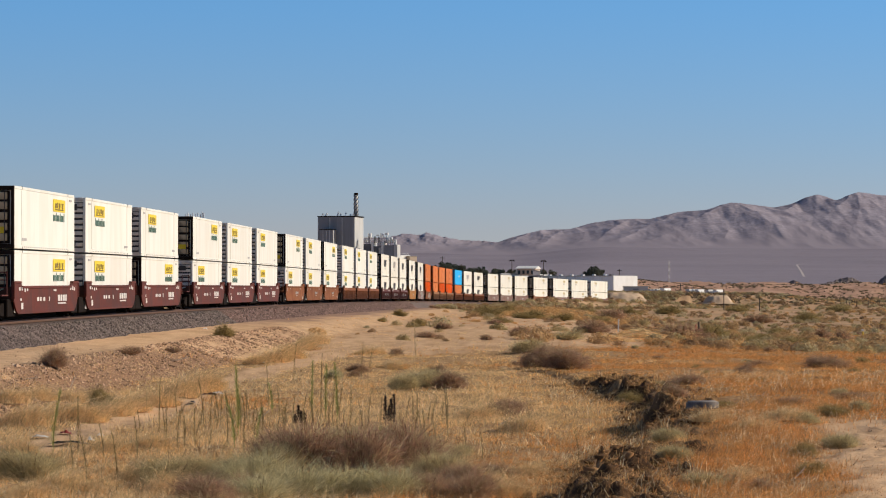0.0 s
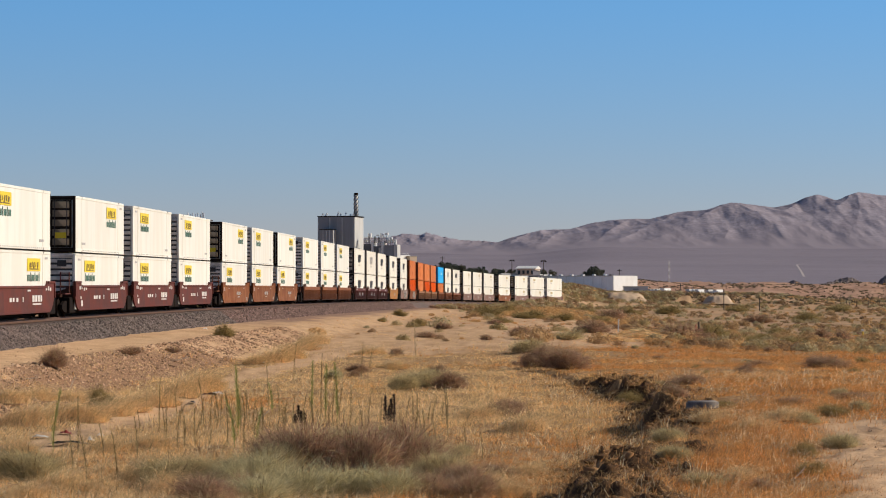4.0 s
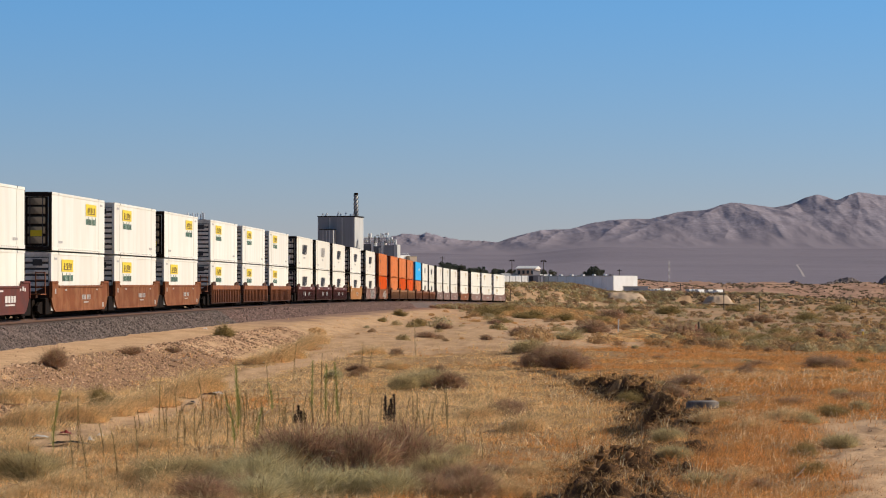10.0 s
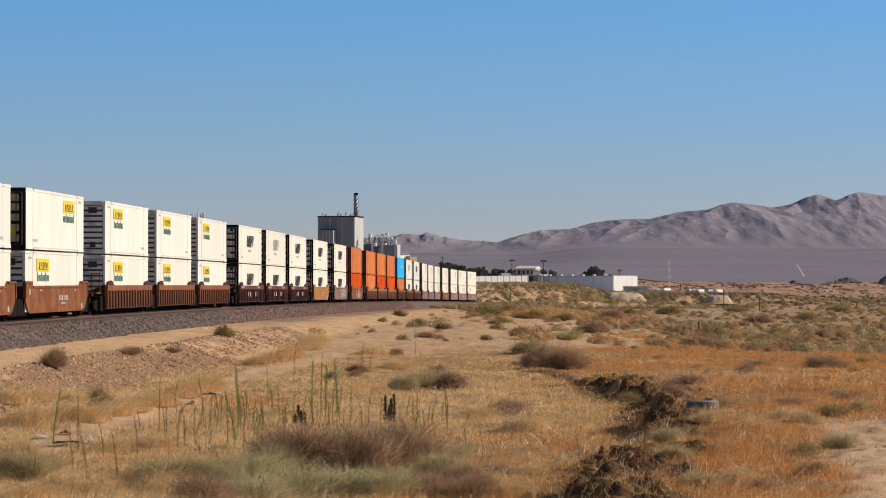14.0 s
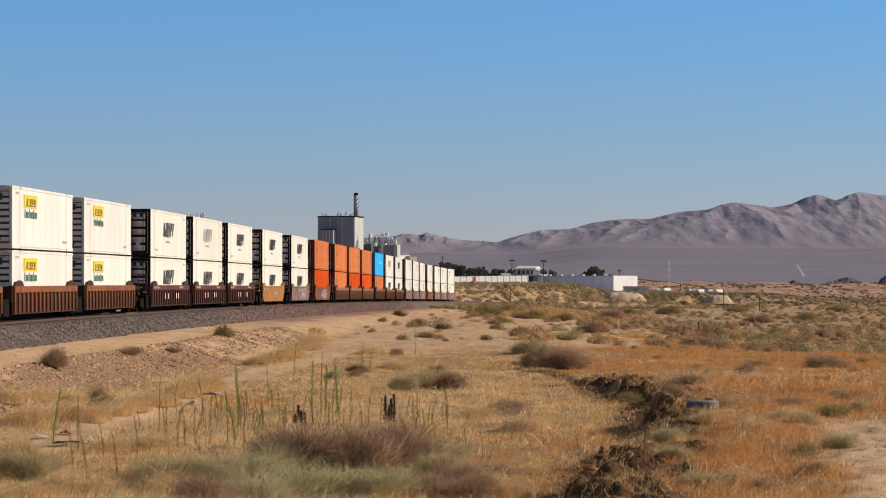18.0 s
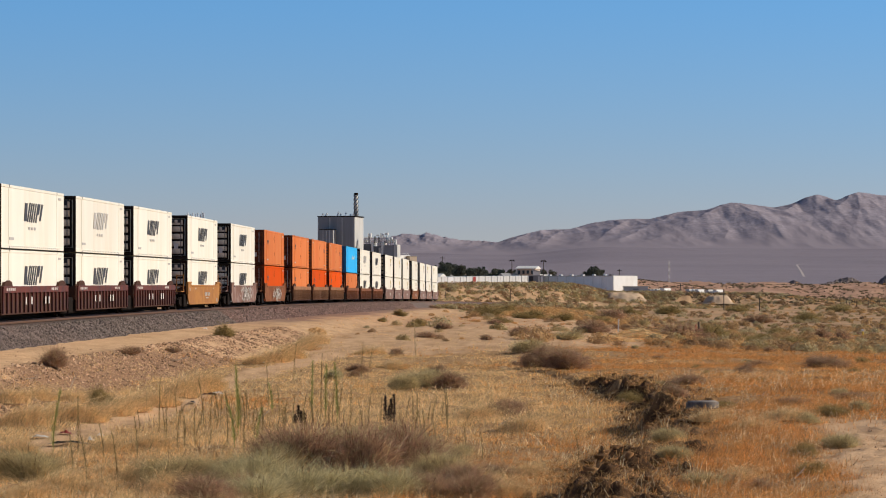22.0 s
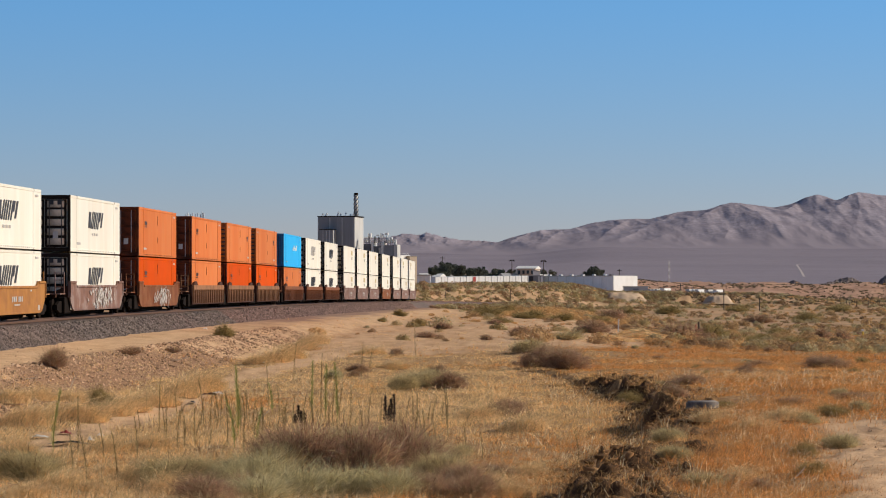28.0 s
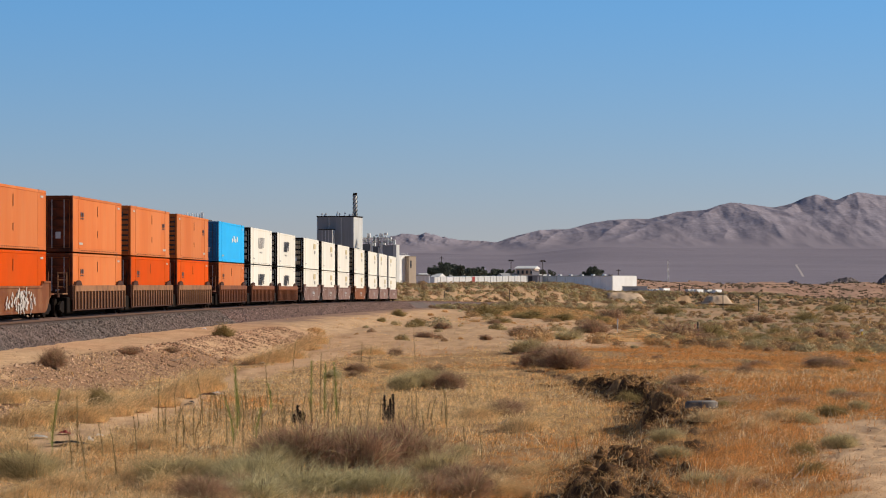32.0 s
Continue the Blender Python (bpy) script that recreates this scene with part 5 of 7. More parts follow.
def town():
    D = 1150.0
    k = D / 5277
    h = tagged(new("gabled_house"), "white gabled house among dark trees", "house")
    x0 = spot(130, D)
    h.matrix_basis = Matrix.Translation((x0, D, 0)) @ Matrix.Rotation(radians(-18), 4, "Z")
    zb, ze, zr = rise(24, D) - 3, rise(36, D), rise(41, D)
    block(h, "wall", M_BEIGE, 0, 34 * k, 0, 7, zb, ze)
    bm = bmesh.new()
    bm_prism(bm, [(-0.4, ze), (7.4, ze), (7.4, ze + 0.15), (3.5, zr), (-0.4, ze + 0.15)], 0, -0.4, 34 * k + 0.4)
    part("roof", bm, M_WALLW, h, "white metal roof")
    for n in range(4):
        block(h, "window", M_GLASS, (3 + 8 * n) * k, (7 + 8 * n) * k, -0.05, 0, rise(27, D), rise(33, D), bevel=0)
    h = tagged(new("small_house"), "small low house with a white wall", "house")
    h.matrix_basis = Matrix.Translation((spot(160, D - 20), D - 20, 0))
    block(h, "wall", M_WALLW, 0, 12 * k, 0, 6, zb, rise(32, D))
    bm = bmesh.new()
    bm_prism(bm, [(-0.3, rise(32, D)), (12 * k + 0.3, rise(29, D)), (12 * k + 0.3, rise(30, D)), (-0.3, rise(35, D))], 1, -0.3, 6.3)
    part("roof", bm, M_ROOF, h)
    rng = random.Random(21)
    for n in range(40):
        px = rng.choice((rng.uniform(-45, 165), rng.uniform(165, 290)))
        Dn = rng.uniform(1120, 1400)
        kk = Dn / 5277
        ht = rng.uniform(2.6, 3.6)
        w = rng.uniform(8, 20) * kk
        z = rise((27 if px < 170 else 23) + rng.uniform(-3, 2), Dn) - ht
        h = tagged(new("town_house"), rng.choice(("low pale house with a shallow roof", "low tan house with a grey roof")), "house", "houses of the town")
        h.matrix_basis = Matrix.Translation((spot(px, Dn), Dn, z)) @ Matrix.Rotation(rng.uniform(-0.5, 0.5), 4, "Z")
        block(h, "wall", rng.choice((M_BEIGE, M_WALLW, M_CLAD_PALE, M_BEIGE)), 0, w, 0, 6, -6, ht * 0.65)
        bm = bmesh.new()
        bm_prism(bm, [(-0.4, ht * 0.65), (6.4, ht * 0.65), (3, ht)], 0, -0.4, w + 0.4)
        part("roof", bm, rng.choice((M_ROOF, M_BEIGE, M_ROOF, M_WALLW)), h)
        block(h, "window", M_GLASS, w * 0.2, w * 0.35, -0.05, 0, 0.6, ht * 0.5, bevel=0)
    # lamp and power poles
    for px, lo, hi, D, arm in ((122, 26, 52, 1060, 1), (178, 24, 51, 1080, 1), (312, 24, 36, 1080, 0), (-1, 30, 58, 1160, 0), (497, -24, 0, 620, 0), (560, -26, -14, 640, 0), (420, 2, 10, 900, 0)):
        kk = D / 5277
        x = spot(px, D)
        p = tagged(new("utility_pole"), "dark wooden utility pole" if not arm else "tall lamp pole with a double arm", "pole")
        p.matrix_basis = Matrix.Translation((x, D, rise(lo, D) - 1.5))
        hh = rise(hi, D) - rise(lo, D) + 1.5
        bm = bmesh.new()
        bm_cyl(bm, (0, 0, 0), (0, 0, hh), 0.16 if lo > 0 else 0.1, 0.12 if lo > 0 else 0.08, seg=8)
        part("shaft", bm, M_POLE, p)
        if arm:
            block(p, "arm", M_POLE, -4 * kk, 4 * kk, -0.08, 0.08, hh - 0.3, hh, bevel=0)
            for sx in (-1, 1):
                block(p, "lamp_head", M_FRAME, sx * 3.4 * kk - 0.4, sx * 3.4 * kk + 0.4, -0.2, 0.2, hh - 0.55, hh - 0.3)
        elif lo > 0:
            block(p, "crossarm", M_POLE, -0.9, 0.9, -0.07, 0.07, hh - 0.7, hh - 0.5, bevel=0)
    # lattice mast
    D = 1300.0
    m = tagged(new("radio_mast"), "thin white and grey lattice radio mast", "mast")
    x = spot(400, D)
    m.matrix_basis = Matrix.Translation((x, D, rise(8, D) - 2))
    hh = rise(50, D) - rise(8, D) + 2
    for n in range(8):
        bm = bmesh.new()
        z0, z1 = hh * n / 8, hh * (n + 1) / 8
        for ax, ay in ((-0.35, -0.2), (0.35, -0.2), (0, 0.4)):
            bm_cyl(bm, (ax, ay, z0), (ax, ay, z1), 0.075, seg=5)
        bm_cyl(bm, (-0.35, -0.2, z0), (0.35, -0.2, z1), 0.03, seg=5)
        bm_cyl(bm, (0.35, -0.2, z0), (0, 0.4, z1), 0.05, seg=5)
        part("mast_section", bm, M_WALLW if n % 2 else M_CLAD_PALE, m)


town()


def leaf_cloud(rng, n, centres, radii, size):
    """Small leaf faces in uneven clumps; returns vertices and triangles."""
    w = rng.integers(0, len(centres), n)
    d = rng.normal(size=(n, 3))
    d /= np.linalg.norm(d, axis=1)[:, None]
    p = centres[w] + d * (radii[w] * (0.35 + 0.65 * rng.random((n, 1)) ** 0.5))
    a, b = rng.normal(size=(n, 3)), rng.normal(size=(n, 3))
    a *= size / np.linalg.norm(a, axis=1)[:, None]
    b *= size / np.linalg.norm(b, axis=1)[:, None]
    v = np.stack([p - a * 0.5, p + a * 0.5, p + b], 1).reshape(-1, 3)
    return v, np.arange(3 * n).reshape(-1, 3)


def make_tree(seed, height, spread):
    rng = np.random.default_rng(seed)
    root = tagged(new("tree"), "dark green broad-crowned town tree", "tree", "trees of the town")
    bm = bmesh.new()
    bm_cyl(bm, (0, 0, -1), (0.1, 0, height * 0.45), height * 0.035, height * 0.02, seg=7)
    for n in range(5):
        a = n * 1.3
        bm_cyl(bm, (0.1, 0, height * (0.25 + 0.04 * n)), (math.cos(a) * spread * 0.35, math.sin(a) * spread * 0.35, height * 0.65), height * 0.014, height * 0.006, seg=5)
    part("trunk", bm, M_TRUNK, root)
    c = np.stack([rng.normal(0, spread * 0.27, 16), rng.normal(0, spread * 0.27, 16), height * (0.35 + 0.5 * rng.random(16))], 1)
    r = (spread * (0.14 + 0.14 * rng.random(16)))[:, None]
    v, f = leaf_cloud(rng, 2600, c, r, height * 0.06)
    crown = new("crown", array_mesh("crown", v, f, M_TREE))
    crown.parent = root
    return root


trees = [make_tree(k, 8.0, (4.5, 6, 4, 6.5)[k]) for k in range(4)]
rng = random.Random(8)
spots = [(5, 54, 9), (-2, 52, 7), (12, 50, 8), (20, 48, 8), (30, 46, 9), (38, 44, 8), (47, 46, 8), (56, 45, 8), (65, 42, 7), (74, 46, 7), (82, 40, 6), (92, 41, 6), (103, 40, 6), (113, 42, 7), (120, 44, 7),
         (-12, 44, 7), (-20, 42, 6), (-30, 40, 6), (172, 44, 7), (180, 40, 6), (192, 34, 5), (238, 36, 6), (246, 34, 6), (268, 43, 8), (276, 40, 7), (284, 36, 5), (200, 33, 4), (212, 31, 4), (300, 33, 4), (330, 32, 4), (0, 47, 9), (8, 46, 8), (16, 46, 8), (25, 44, 7), (34, 43, 7), (43, 42, 7), (52, 42, 6), (60, 40, 6), (70, 41, 6), (78, 38, 5), (264, 45, 9), (272, 44, 8), (402, 2, 4), (410, 2, 4), (416, 0, 3), (220, 33, 5), (228, 34, 5), (254, 34, 5)]
for n, (px, up, h) in enumerate(spots):
    D = 1180.0 + rng.uniform(-60, 120)
    hh = h * rng.uniform(0.72, 1.0)
    z = rise(up - 2 - rng.uniform(0, 5), D) - hh
    m = Matrix.Translation((spot(px, D), D, z)) @ Matrix.Rotation(rng.uniform(0, 6), 4, "Z") @ Matrix.Scale(hh / 8.0, 4)
    if n < 4:
        trees[n].matrix_basis = m
    else:
        copy_thing(trees[n % 4], m)


def dirt_pile(px, depth, w, up, base_up, seed, dark=False):
    """A heap of dirt with a flat top and raw slopes, or a dark rock knoll."""
    g = np.random.default_rng(seed)
    x0, k = spot(px, depth), depth / 5277
    W, z0 = w * k, rise(base_up, depth)
    H = (up - base_up) * k
    n = 40
    u, v = np.meshgrid(np.linspace(-1, 1, n), np.linspace(-1, 1, n), indexing="ij")
    X, Y = x0 + u * W / 2, depth + v * W * (0.4 if dark else 0.9)
    r = np.maximum(np.abs(u), np.abs(v)) * 0.6 + np.hypot(u, v) * 0.4
    h = smooth(1 - r, 0, 0.55) if not dark else np.clip((1 - r) / 0.8, 0, 1)
    h = h * (0.75 + 0.5 * fbm(X * (0.35 if not dark else 0.16), Y * 0.3 + seed)) + (fbm(X * 1.3, Y) - 0.5) * (0.15 if not dark else 0.5) * (h > 0)
    Z = z0 - 0.6 + (H + 0.6) * np.clip(h, 0, 1.15)
    ii, jj = np.meshgrid(np.arange(n - 1), np.arange(n - 1), indexing="ij")
    q = np.stack([ii * n + jj, (ii + 1) * n + jj, (ii + 1) * n + jj + 1, ii * n + jj + 1], -1).reshape(-1, 4)
    me = array_mesh("mound", np.stack([X, Y, Z], -1).reshape(-1, 3), q, M_PILE if not dark else M_KNOLL, not dark)
    if dark:
        return tagged(new("rock_knoll", me), "dark boulder-strewn knoll on the plain", "hill", "knolls on the plain")
    return tagged(new("dirt_mound", me), "tan heap of bare dirt beside the yard", "dirt pile", "dirt heaps by the yard")


M_KNOLL = mat("dark_knoll_rock", (0.19, 0.145, 0.135), 0.9, var=0.3, scale=0.2, second=(0.22, 0.16, 0.13), amount=0.8, second_scale=0.08)
for n, (px, d, w, up, b) in enumerate(((320, 850, 100, -7, -20), (382, 860, 56, -10, -19), (486, 850, 60, -12, -22), (278, 860, 50, -11, -19), (410, 870, 50, -12, -19))):
    dirt_pile(px, d, w, up, b, n + 3)
for n, (px, d, w, up, b) in enumerate(((622, 1900, 44, 15, 4), (690, 1900, 60, 12, 4), (714, 2000, 90, 19, 4), (800, 1800, 90, 26, 0), (850, 1800, 100, 36, 0), (640, 1950, 60, 9, 2), (592, 1900, 40, 7, 2))):
    dirt_pile(px, d, w, up, b, n + 30, dark=True)


# ---- plants ----
M_STRAW = mat("dry_straw_grass", (0.79, 0.475, 0.19), 0.85, var=0.22, scale=0.5, island=0.55, spec=0.15, leaf=0.5)
M_GOLD = mat("golden_brown_grass", (0.68, 0.315, 0.102), 0.85, var=0.22, scale=0.5, island=0.55, spec=0.15, leaf=0.5)
M_PALE = mat("bleached_grass", (0.84, 0.605, 0.32), 0.85, var=0.2, scale=0.5, island=0.5, spec=0.15, leaf=0.5)
M_SAGE = mat("grey_green_sage_leaves", (0.55, 0.45, 0.245), 0.85, var=0.2, scale=2, island=0.5, spec=0.15, leaf=0.45)
M_SAGE_LIGHT = mat("pale_green_sage_leaves", (0.56, 0.49, 0.28), 0.85, var=0.2, scale=2, island=0.5, spec=0.15, leaf=0.45)
M_DEAD = mat("dead_brown_twigs", (0.46, 0.295, 0.178), 0.9, var=0.25, scale=2, island=0.5, spec=0.1, leaf=0.4)
M_BRUSH = mat("dried_purple_brown_shoots", (0.43, 0.265, 0.175), 0.9, var=0.25, scale=2, island=0.6, spec=0.1, leaf=0.35)
M_LITTER = mat("dead_brown_litter", (0.36, 0.21, 0.10), 0.9, var=0.25, scale=2, island=0.65, spec=0.1, leaf=0.25)
M_OLIVE = mat("olive_shrub_leaves", (0.36, 0.275, 0.12), 0.85, var=0.2, scale=2, island=0.5, spec=0.15, leaf=0.45)
M_TWIG = mat("dark_twigs", (0.18, 0.09, 0.042), 0.9, var=0.25, scale=3, island=0.4, spec=0.1)
M_WEED = mat("green_weed_leaves", (0.38, 0.38, 0.13), 0.8, var=0.2, scale=3, island=0.35, spec=0.2, leaf=0.45)
M_STALK = mat("drying_weed_stalk", (0.33, 0.24, 0.10), 0.85, var=0.2, scale=3)
M_DOCK = mat("dark_brown_seed_head", (0.032, 0.02, 0.014), 0.9, var=0.3, scale=10)
M_TUFT = mat("dull_golden_tufts", (0.62, 0.385, 0.17), 0.9, var=0.2, scale=0.5, island=0.18, spec=0.1, leaf=0.4)
M_ROCK = mat("reddish_rock", (0.42, 0.265, 0.165), 0.9, var=0.2, scale=5, island=0.55, spec=0.2)
M_RUST = mat("rusty_dry_brush", (0.50, 0.33, 0.165), 0.9, var=0.25, scale=0.3, island=0.18, spec=0.1, leaf=0.4)
M_SCRUB = mat("grey_olive_scrub_leaves", (0.50, 0.415, 0.24), 0.9, var=0.25, scale=0.3, island=0.2, spec=0.1, leaf=0.4)
M_FAR_OLIVE = mat("olive_scrub_leaves", (0.43, 0.335, 0.165), 0.9, var=0.25, scale=0.3, island=0.2, spec=0.1, leaf=0.4)
M_FAR_BROWN = mat("brown_scrub_twigs", (0.36, 0.235, 0.13), 0.9, var=0.25, scale=0.3, island=0.2, spec=0.1, leaf=0.35)
M_CLUMP = mat("long_golden_grass", (0.80, 0.60, 0.33), 0.85, var=0.2, scale=1.5, island=0.5, spec=0.15, leaf=0.25)
M_STICK = mat("bleached_wood", (0.56, 0.46, 0.35), 0.8, var=0.15, scale=5)


def blade_mesh(rng, p, h, w, lean, wind=(0.12, 0.0), away=None):
    """Thin upright blades: p their feet, h their heights, w their widths."""
    n = len(p)
    a = rng.random(n) * 2 * np.pi
    side = np.stack([np.cos(a), np.sin(a), np.zeros(n)], 1) * (w / 2)[:, None]
    b = rng.random(n) * 2 * np.pi if away is None else away
    l = lean * rng.random(n) * h
    out = np.stack([np.cos(b) * l + wind[0] * h, np.sin(b) * l + wind[1] * h, np.zeros(n)], 1)
    up = np.stack([np.zeros(n), np.zeros(n), h], 1)
    mid = p + out * 0.38 + up * 0.66
    tip = p + out * 1.15 + up * (0.55 + 0.5 * rng.random(n))[:, None]
    v = np.stack([p - side, p + side, mid, mid - side * 0.7, mid + side * 0.7, tip], 1)
    return v.reshape(-1, 3), np.arange(6 * n).reshape(-1, 3)


def field_points(rng, n, near, far, spread=0.158):
    """Points over the field, thinning out with the square of the distance."""
    y = near * (far / near) ** rng.random(n)
    x = (rng.random(n) * 2 - 1) * spread * y
    return x, y


def grass():
    rng = np.random.default_rng(3)
    sets = {0: [], 1: [], 2: []}
    each = 22
    tx, ty = field_points(rng, 56000, 37, 360)
    size = 0.06 + 0.16 * rng.random(len(tx)) ** 1.5
    a, r = rng.random(len(tx) * each) * 6.283, np.repeat(size * (1 + ty / 130), each) * np.sqrt(rng.random(len(tx) * each))
    x, y = np.repeat(tx, each) + np.cos(a) * r, np.repeat(ty, each) + np.sin(a) * r * 1.5
    tuft = np.repeat(rng.random(len(tx)), each)
    tall = np.repeat(0.5 + 1.25 * rng.random(len(tx)) ** 2.5, each)
    d = off_line(x, y)
    patch = fbm(x * 0.42 + 7, y * 0.26)
    fine = fbm(x * 2.3, y * 1.4 + 4, 3)
    b, st = bare(x, y), stony(x, y)
    dens = (1 - 0.97 * b) * (1 - 0.74 * st) * (0.7 + 0.3 * smooth(patch, 0.36, 0.60)) * (0.6 + 0.4 * smooth(fine, 0.40, 0.56))
    dens = dens * np.where(d < 7.2, 0.02, 1.0) * (1 - 0.6 * smooth(y, 140, 165) * (1 - smooth(y, 225, 260)) * (1 - smooth(d, 22, 32)))
    dens = dens * (1 - 0.95 * raw_bank(x, y))
    keep = rng.random(len(x)) < dens * 1.05
    x, y, patch, fine, tuft, tall, a = (q[keep] for q in (x, y, patch, fine, tuft, tall, a))
    z = land(x, y) - 0.015
    h = (0.05 + 0.22 * rng.random(len(x)) ** 1.6) * (0.6 + 0.5 * smooth(patch, 0.4, 0.68)) * tall * (1 - 0.35 * smooth(y, 140, 250))
    w = 0.00024 * y * (0.5 + 0.9 * rng.random(len(x)))
    p = np.stack([x, y, z], 1)
    hue = fbm(x * 0.16 + 31, y * 0.08 + 2) + (rng.random(len(x)) - 0.5) * 0.22 + (tuft - 0.5) * 0.34 + 0.14 * smooth(x - bank_x(y), -1, 3) - 0.10 * (1 - smooth(x - bank_x(y), -3, 0)) * (1 - smooth(y, 100, 130)) + 0.08 * smooth(y, 110, 200) * smooth(x - bank_x(y), -2, 4) - 0.12 * smooth(y, 95, 130) * (1 - smooth(x - bank_x(y), -4, 3)) - 0.22 * (1 - smooth(y, 48, 75)) * (1 - smooth(x, -1.5, 0.5)) + 0.17 * (1 - smooth(y, 85, 120)) * smooth(x - 0.025 * y, -1.5, 0.8)
    hue = hue - 0.16 * (1 - smooth(off_line(x, y), 13, 18)) * (1 - smooth(y, 150, 190))
    kind = np.where(hue > 0.56, 1, np.where(hue < 0.40, 2, 0))
    for k, name, m, label in ((0, "dry_grass", M_STRAW, "dry straw-coloured grass covering the field"), (1, "brown_grass", M_GOLD, "golden-brown dry grass covering the field"),
                              (2, "pale_grass", M_PALE, "pale bleached dry grass in the field")):
        s = kind == k
        v, f = blade_mesh(rng, p[s], h[s], w[s], 1.7, wind=(0.25, 0.0), away=a[s] + rng.normal(0, 0.5, int(s.sum())))
        tagged(new(name, array_mesh(name, v, f, m)), label, "grass", kind="stuff")


grass()


def straw_stalks():
    """Longer broken stalks that stand out of the grass, bleached by the sun."""
    rng = np.random.default_rng(77)
    for name, count, far, colour, wide, label in (("straw_stalks", 30000, 120, (0.86, 0.70, 0.44), 0.00032, "long sun-bleached stalks standing out of the grass"),
                                                  ("brown_stalks", 18000, 90, (0.27, 0.165, 0.085), 0.00030, "dark weathered stalks among the dry grass")):
        x, y = field_points(rng, count, 40, far)
        keep = (off_line(x, y) > 9) & (rng.random(len(x)) < (1 - 0.97 * bare(x, y)) * (1 - 0.8 * stony(x, y)) * (1 - 0.7 * raw_bank(x, y)) * smooth(fbm(x * 0.8, y * 0.5 + 21), 0.36, 0.58))
        x, y = x[keep], y[keep]
        p = np.stack([x, y, land(x, y) - 0.02], 1)
        v, f = blade_mesh(rng, p, 0.10 + 0.34 * rng.random(len(x)) ** 1.5, wide * y * (0.6 + 0.6 * rng.random(len(x))), 1.9, wind=(0.2, 0.0))
        tagged(new(name, array_mesh(name, v, f, mat(name + "_stems", colour, 0.8, var=0.2, scale=1, island=0.4, spec=0.2, leaf=0.4))), label, "grass", kind="stuff")


straw_stalks()


def fine_brush():
    """Fine dry brush, a knee high and soft in outline, in drifts over the field."""
    rng = np.random.default_rng(91)
    for name, colour, label, count, lo, hi, left in (("rusty_brush", (0.64, 0.32, 0.115), "fine rusty-brown dry brush in soft drifts", 16000, 44, 230, False),
                                                     ("golden_brush", (0.80, 0.57, 0.28), "fine golden dry brush in soft drifts", 9000, 40, 150, True)):
        tx, ty = field_points(rng, count, lo, hi)
        side = tx - bank_x(ty)
        keep = (side < -0.5 if left else side > 1.0) & (off_line(tx, ty) > 7.5) & (rng.random(count) > 1.2 * bare(tx, ty) + 0.7 * stony(tx, ty) + raw_bank(tx, ty)) & (fbm(tx * 0.35 + 50, ty * 0.2 + 8) > (0.50 if left else 0.40))
        tx, ty = tx[keep], ty[keep]
        each = 26
        x = np.repeat(tx, each) + rng.normal(0, 0.16, len(tx) * each) * np.repeat(1 + ty / 150, each)
        y = np.repeat(ty, each) + rng.normal(0, 0.3, len(tx) * each)
        p = np.stack([x, y, land(x, y) - 0.01], 1)
        n = len(p)
        h = (0.06 + 0.26 * rng.random(n) ** 1.3) * np.repeat(0.5 + 0.8 * rng.random(len(tx)), each)
        v, f = blade_mesh(rng, p, h, 0.000125 * y * (0.6 + 0.8 * rng.random(n)), 2.6, wind=(0.3, 0.0))
        tagged(new(name, array_mesh(name, v, f, mat(name + "_stems", colour, 0.85, var=0.25, scale=0.4, island=0.6, spec=0.15, leaf=0.5))), label, "dry brush", kind="stuff")


fine_brush()


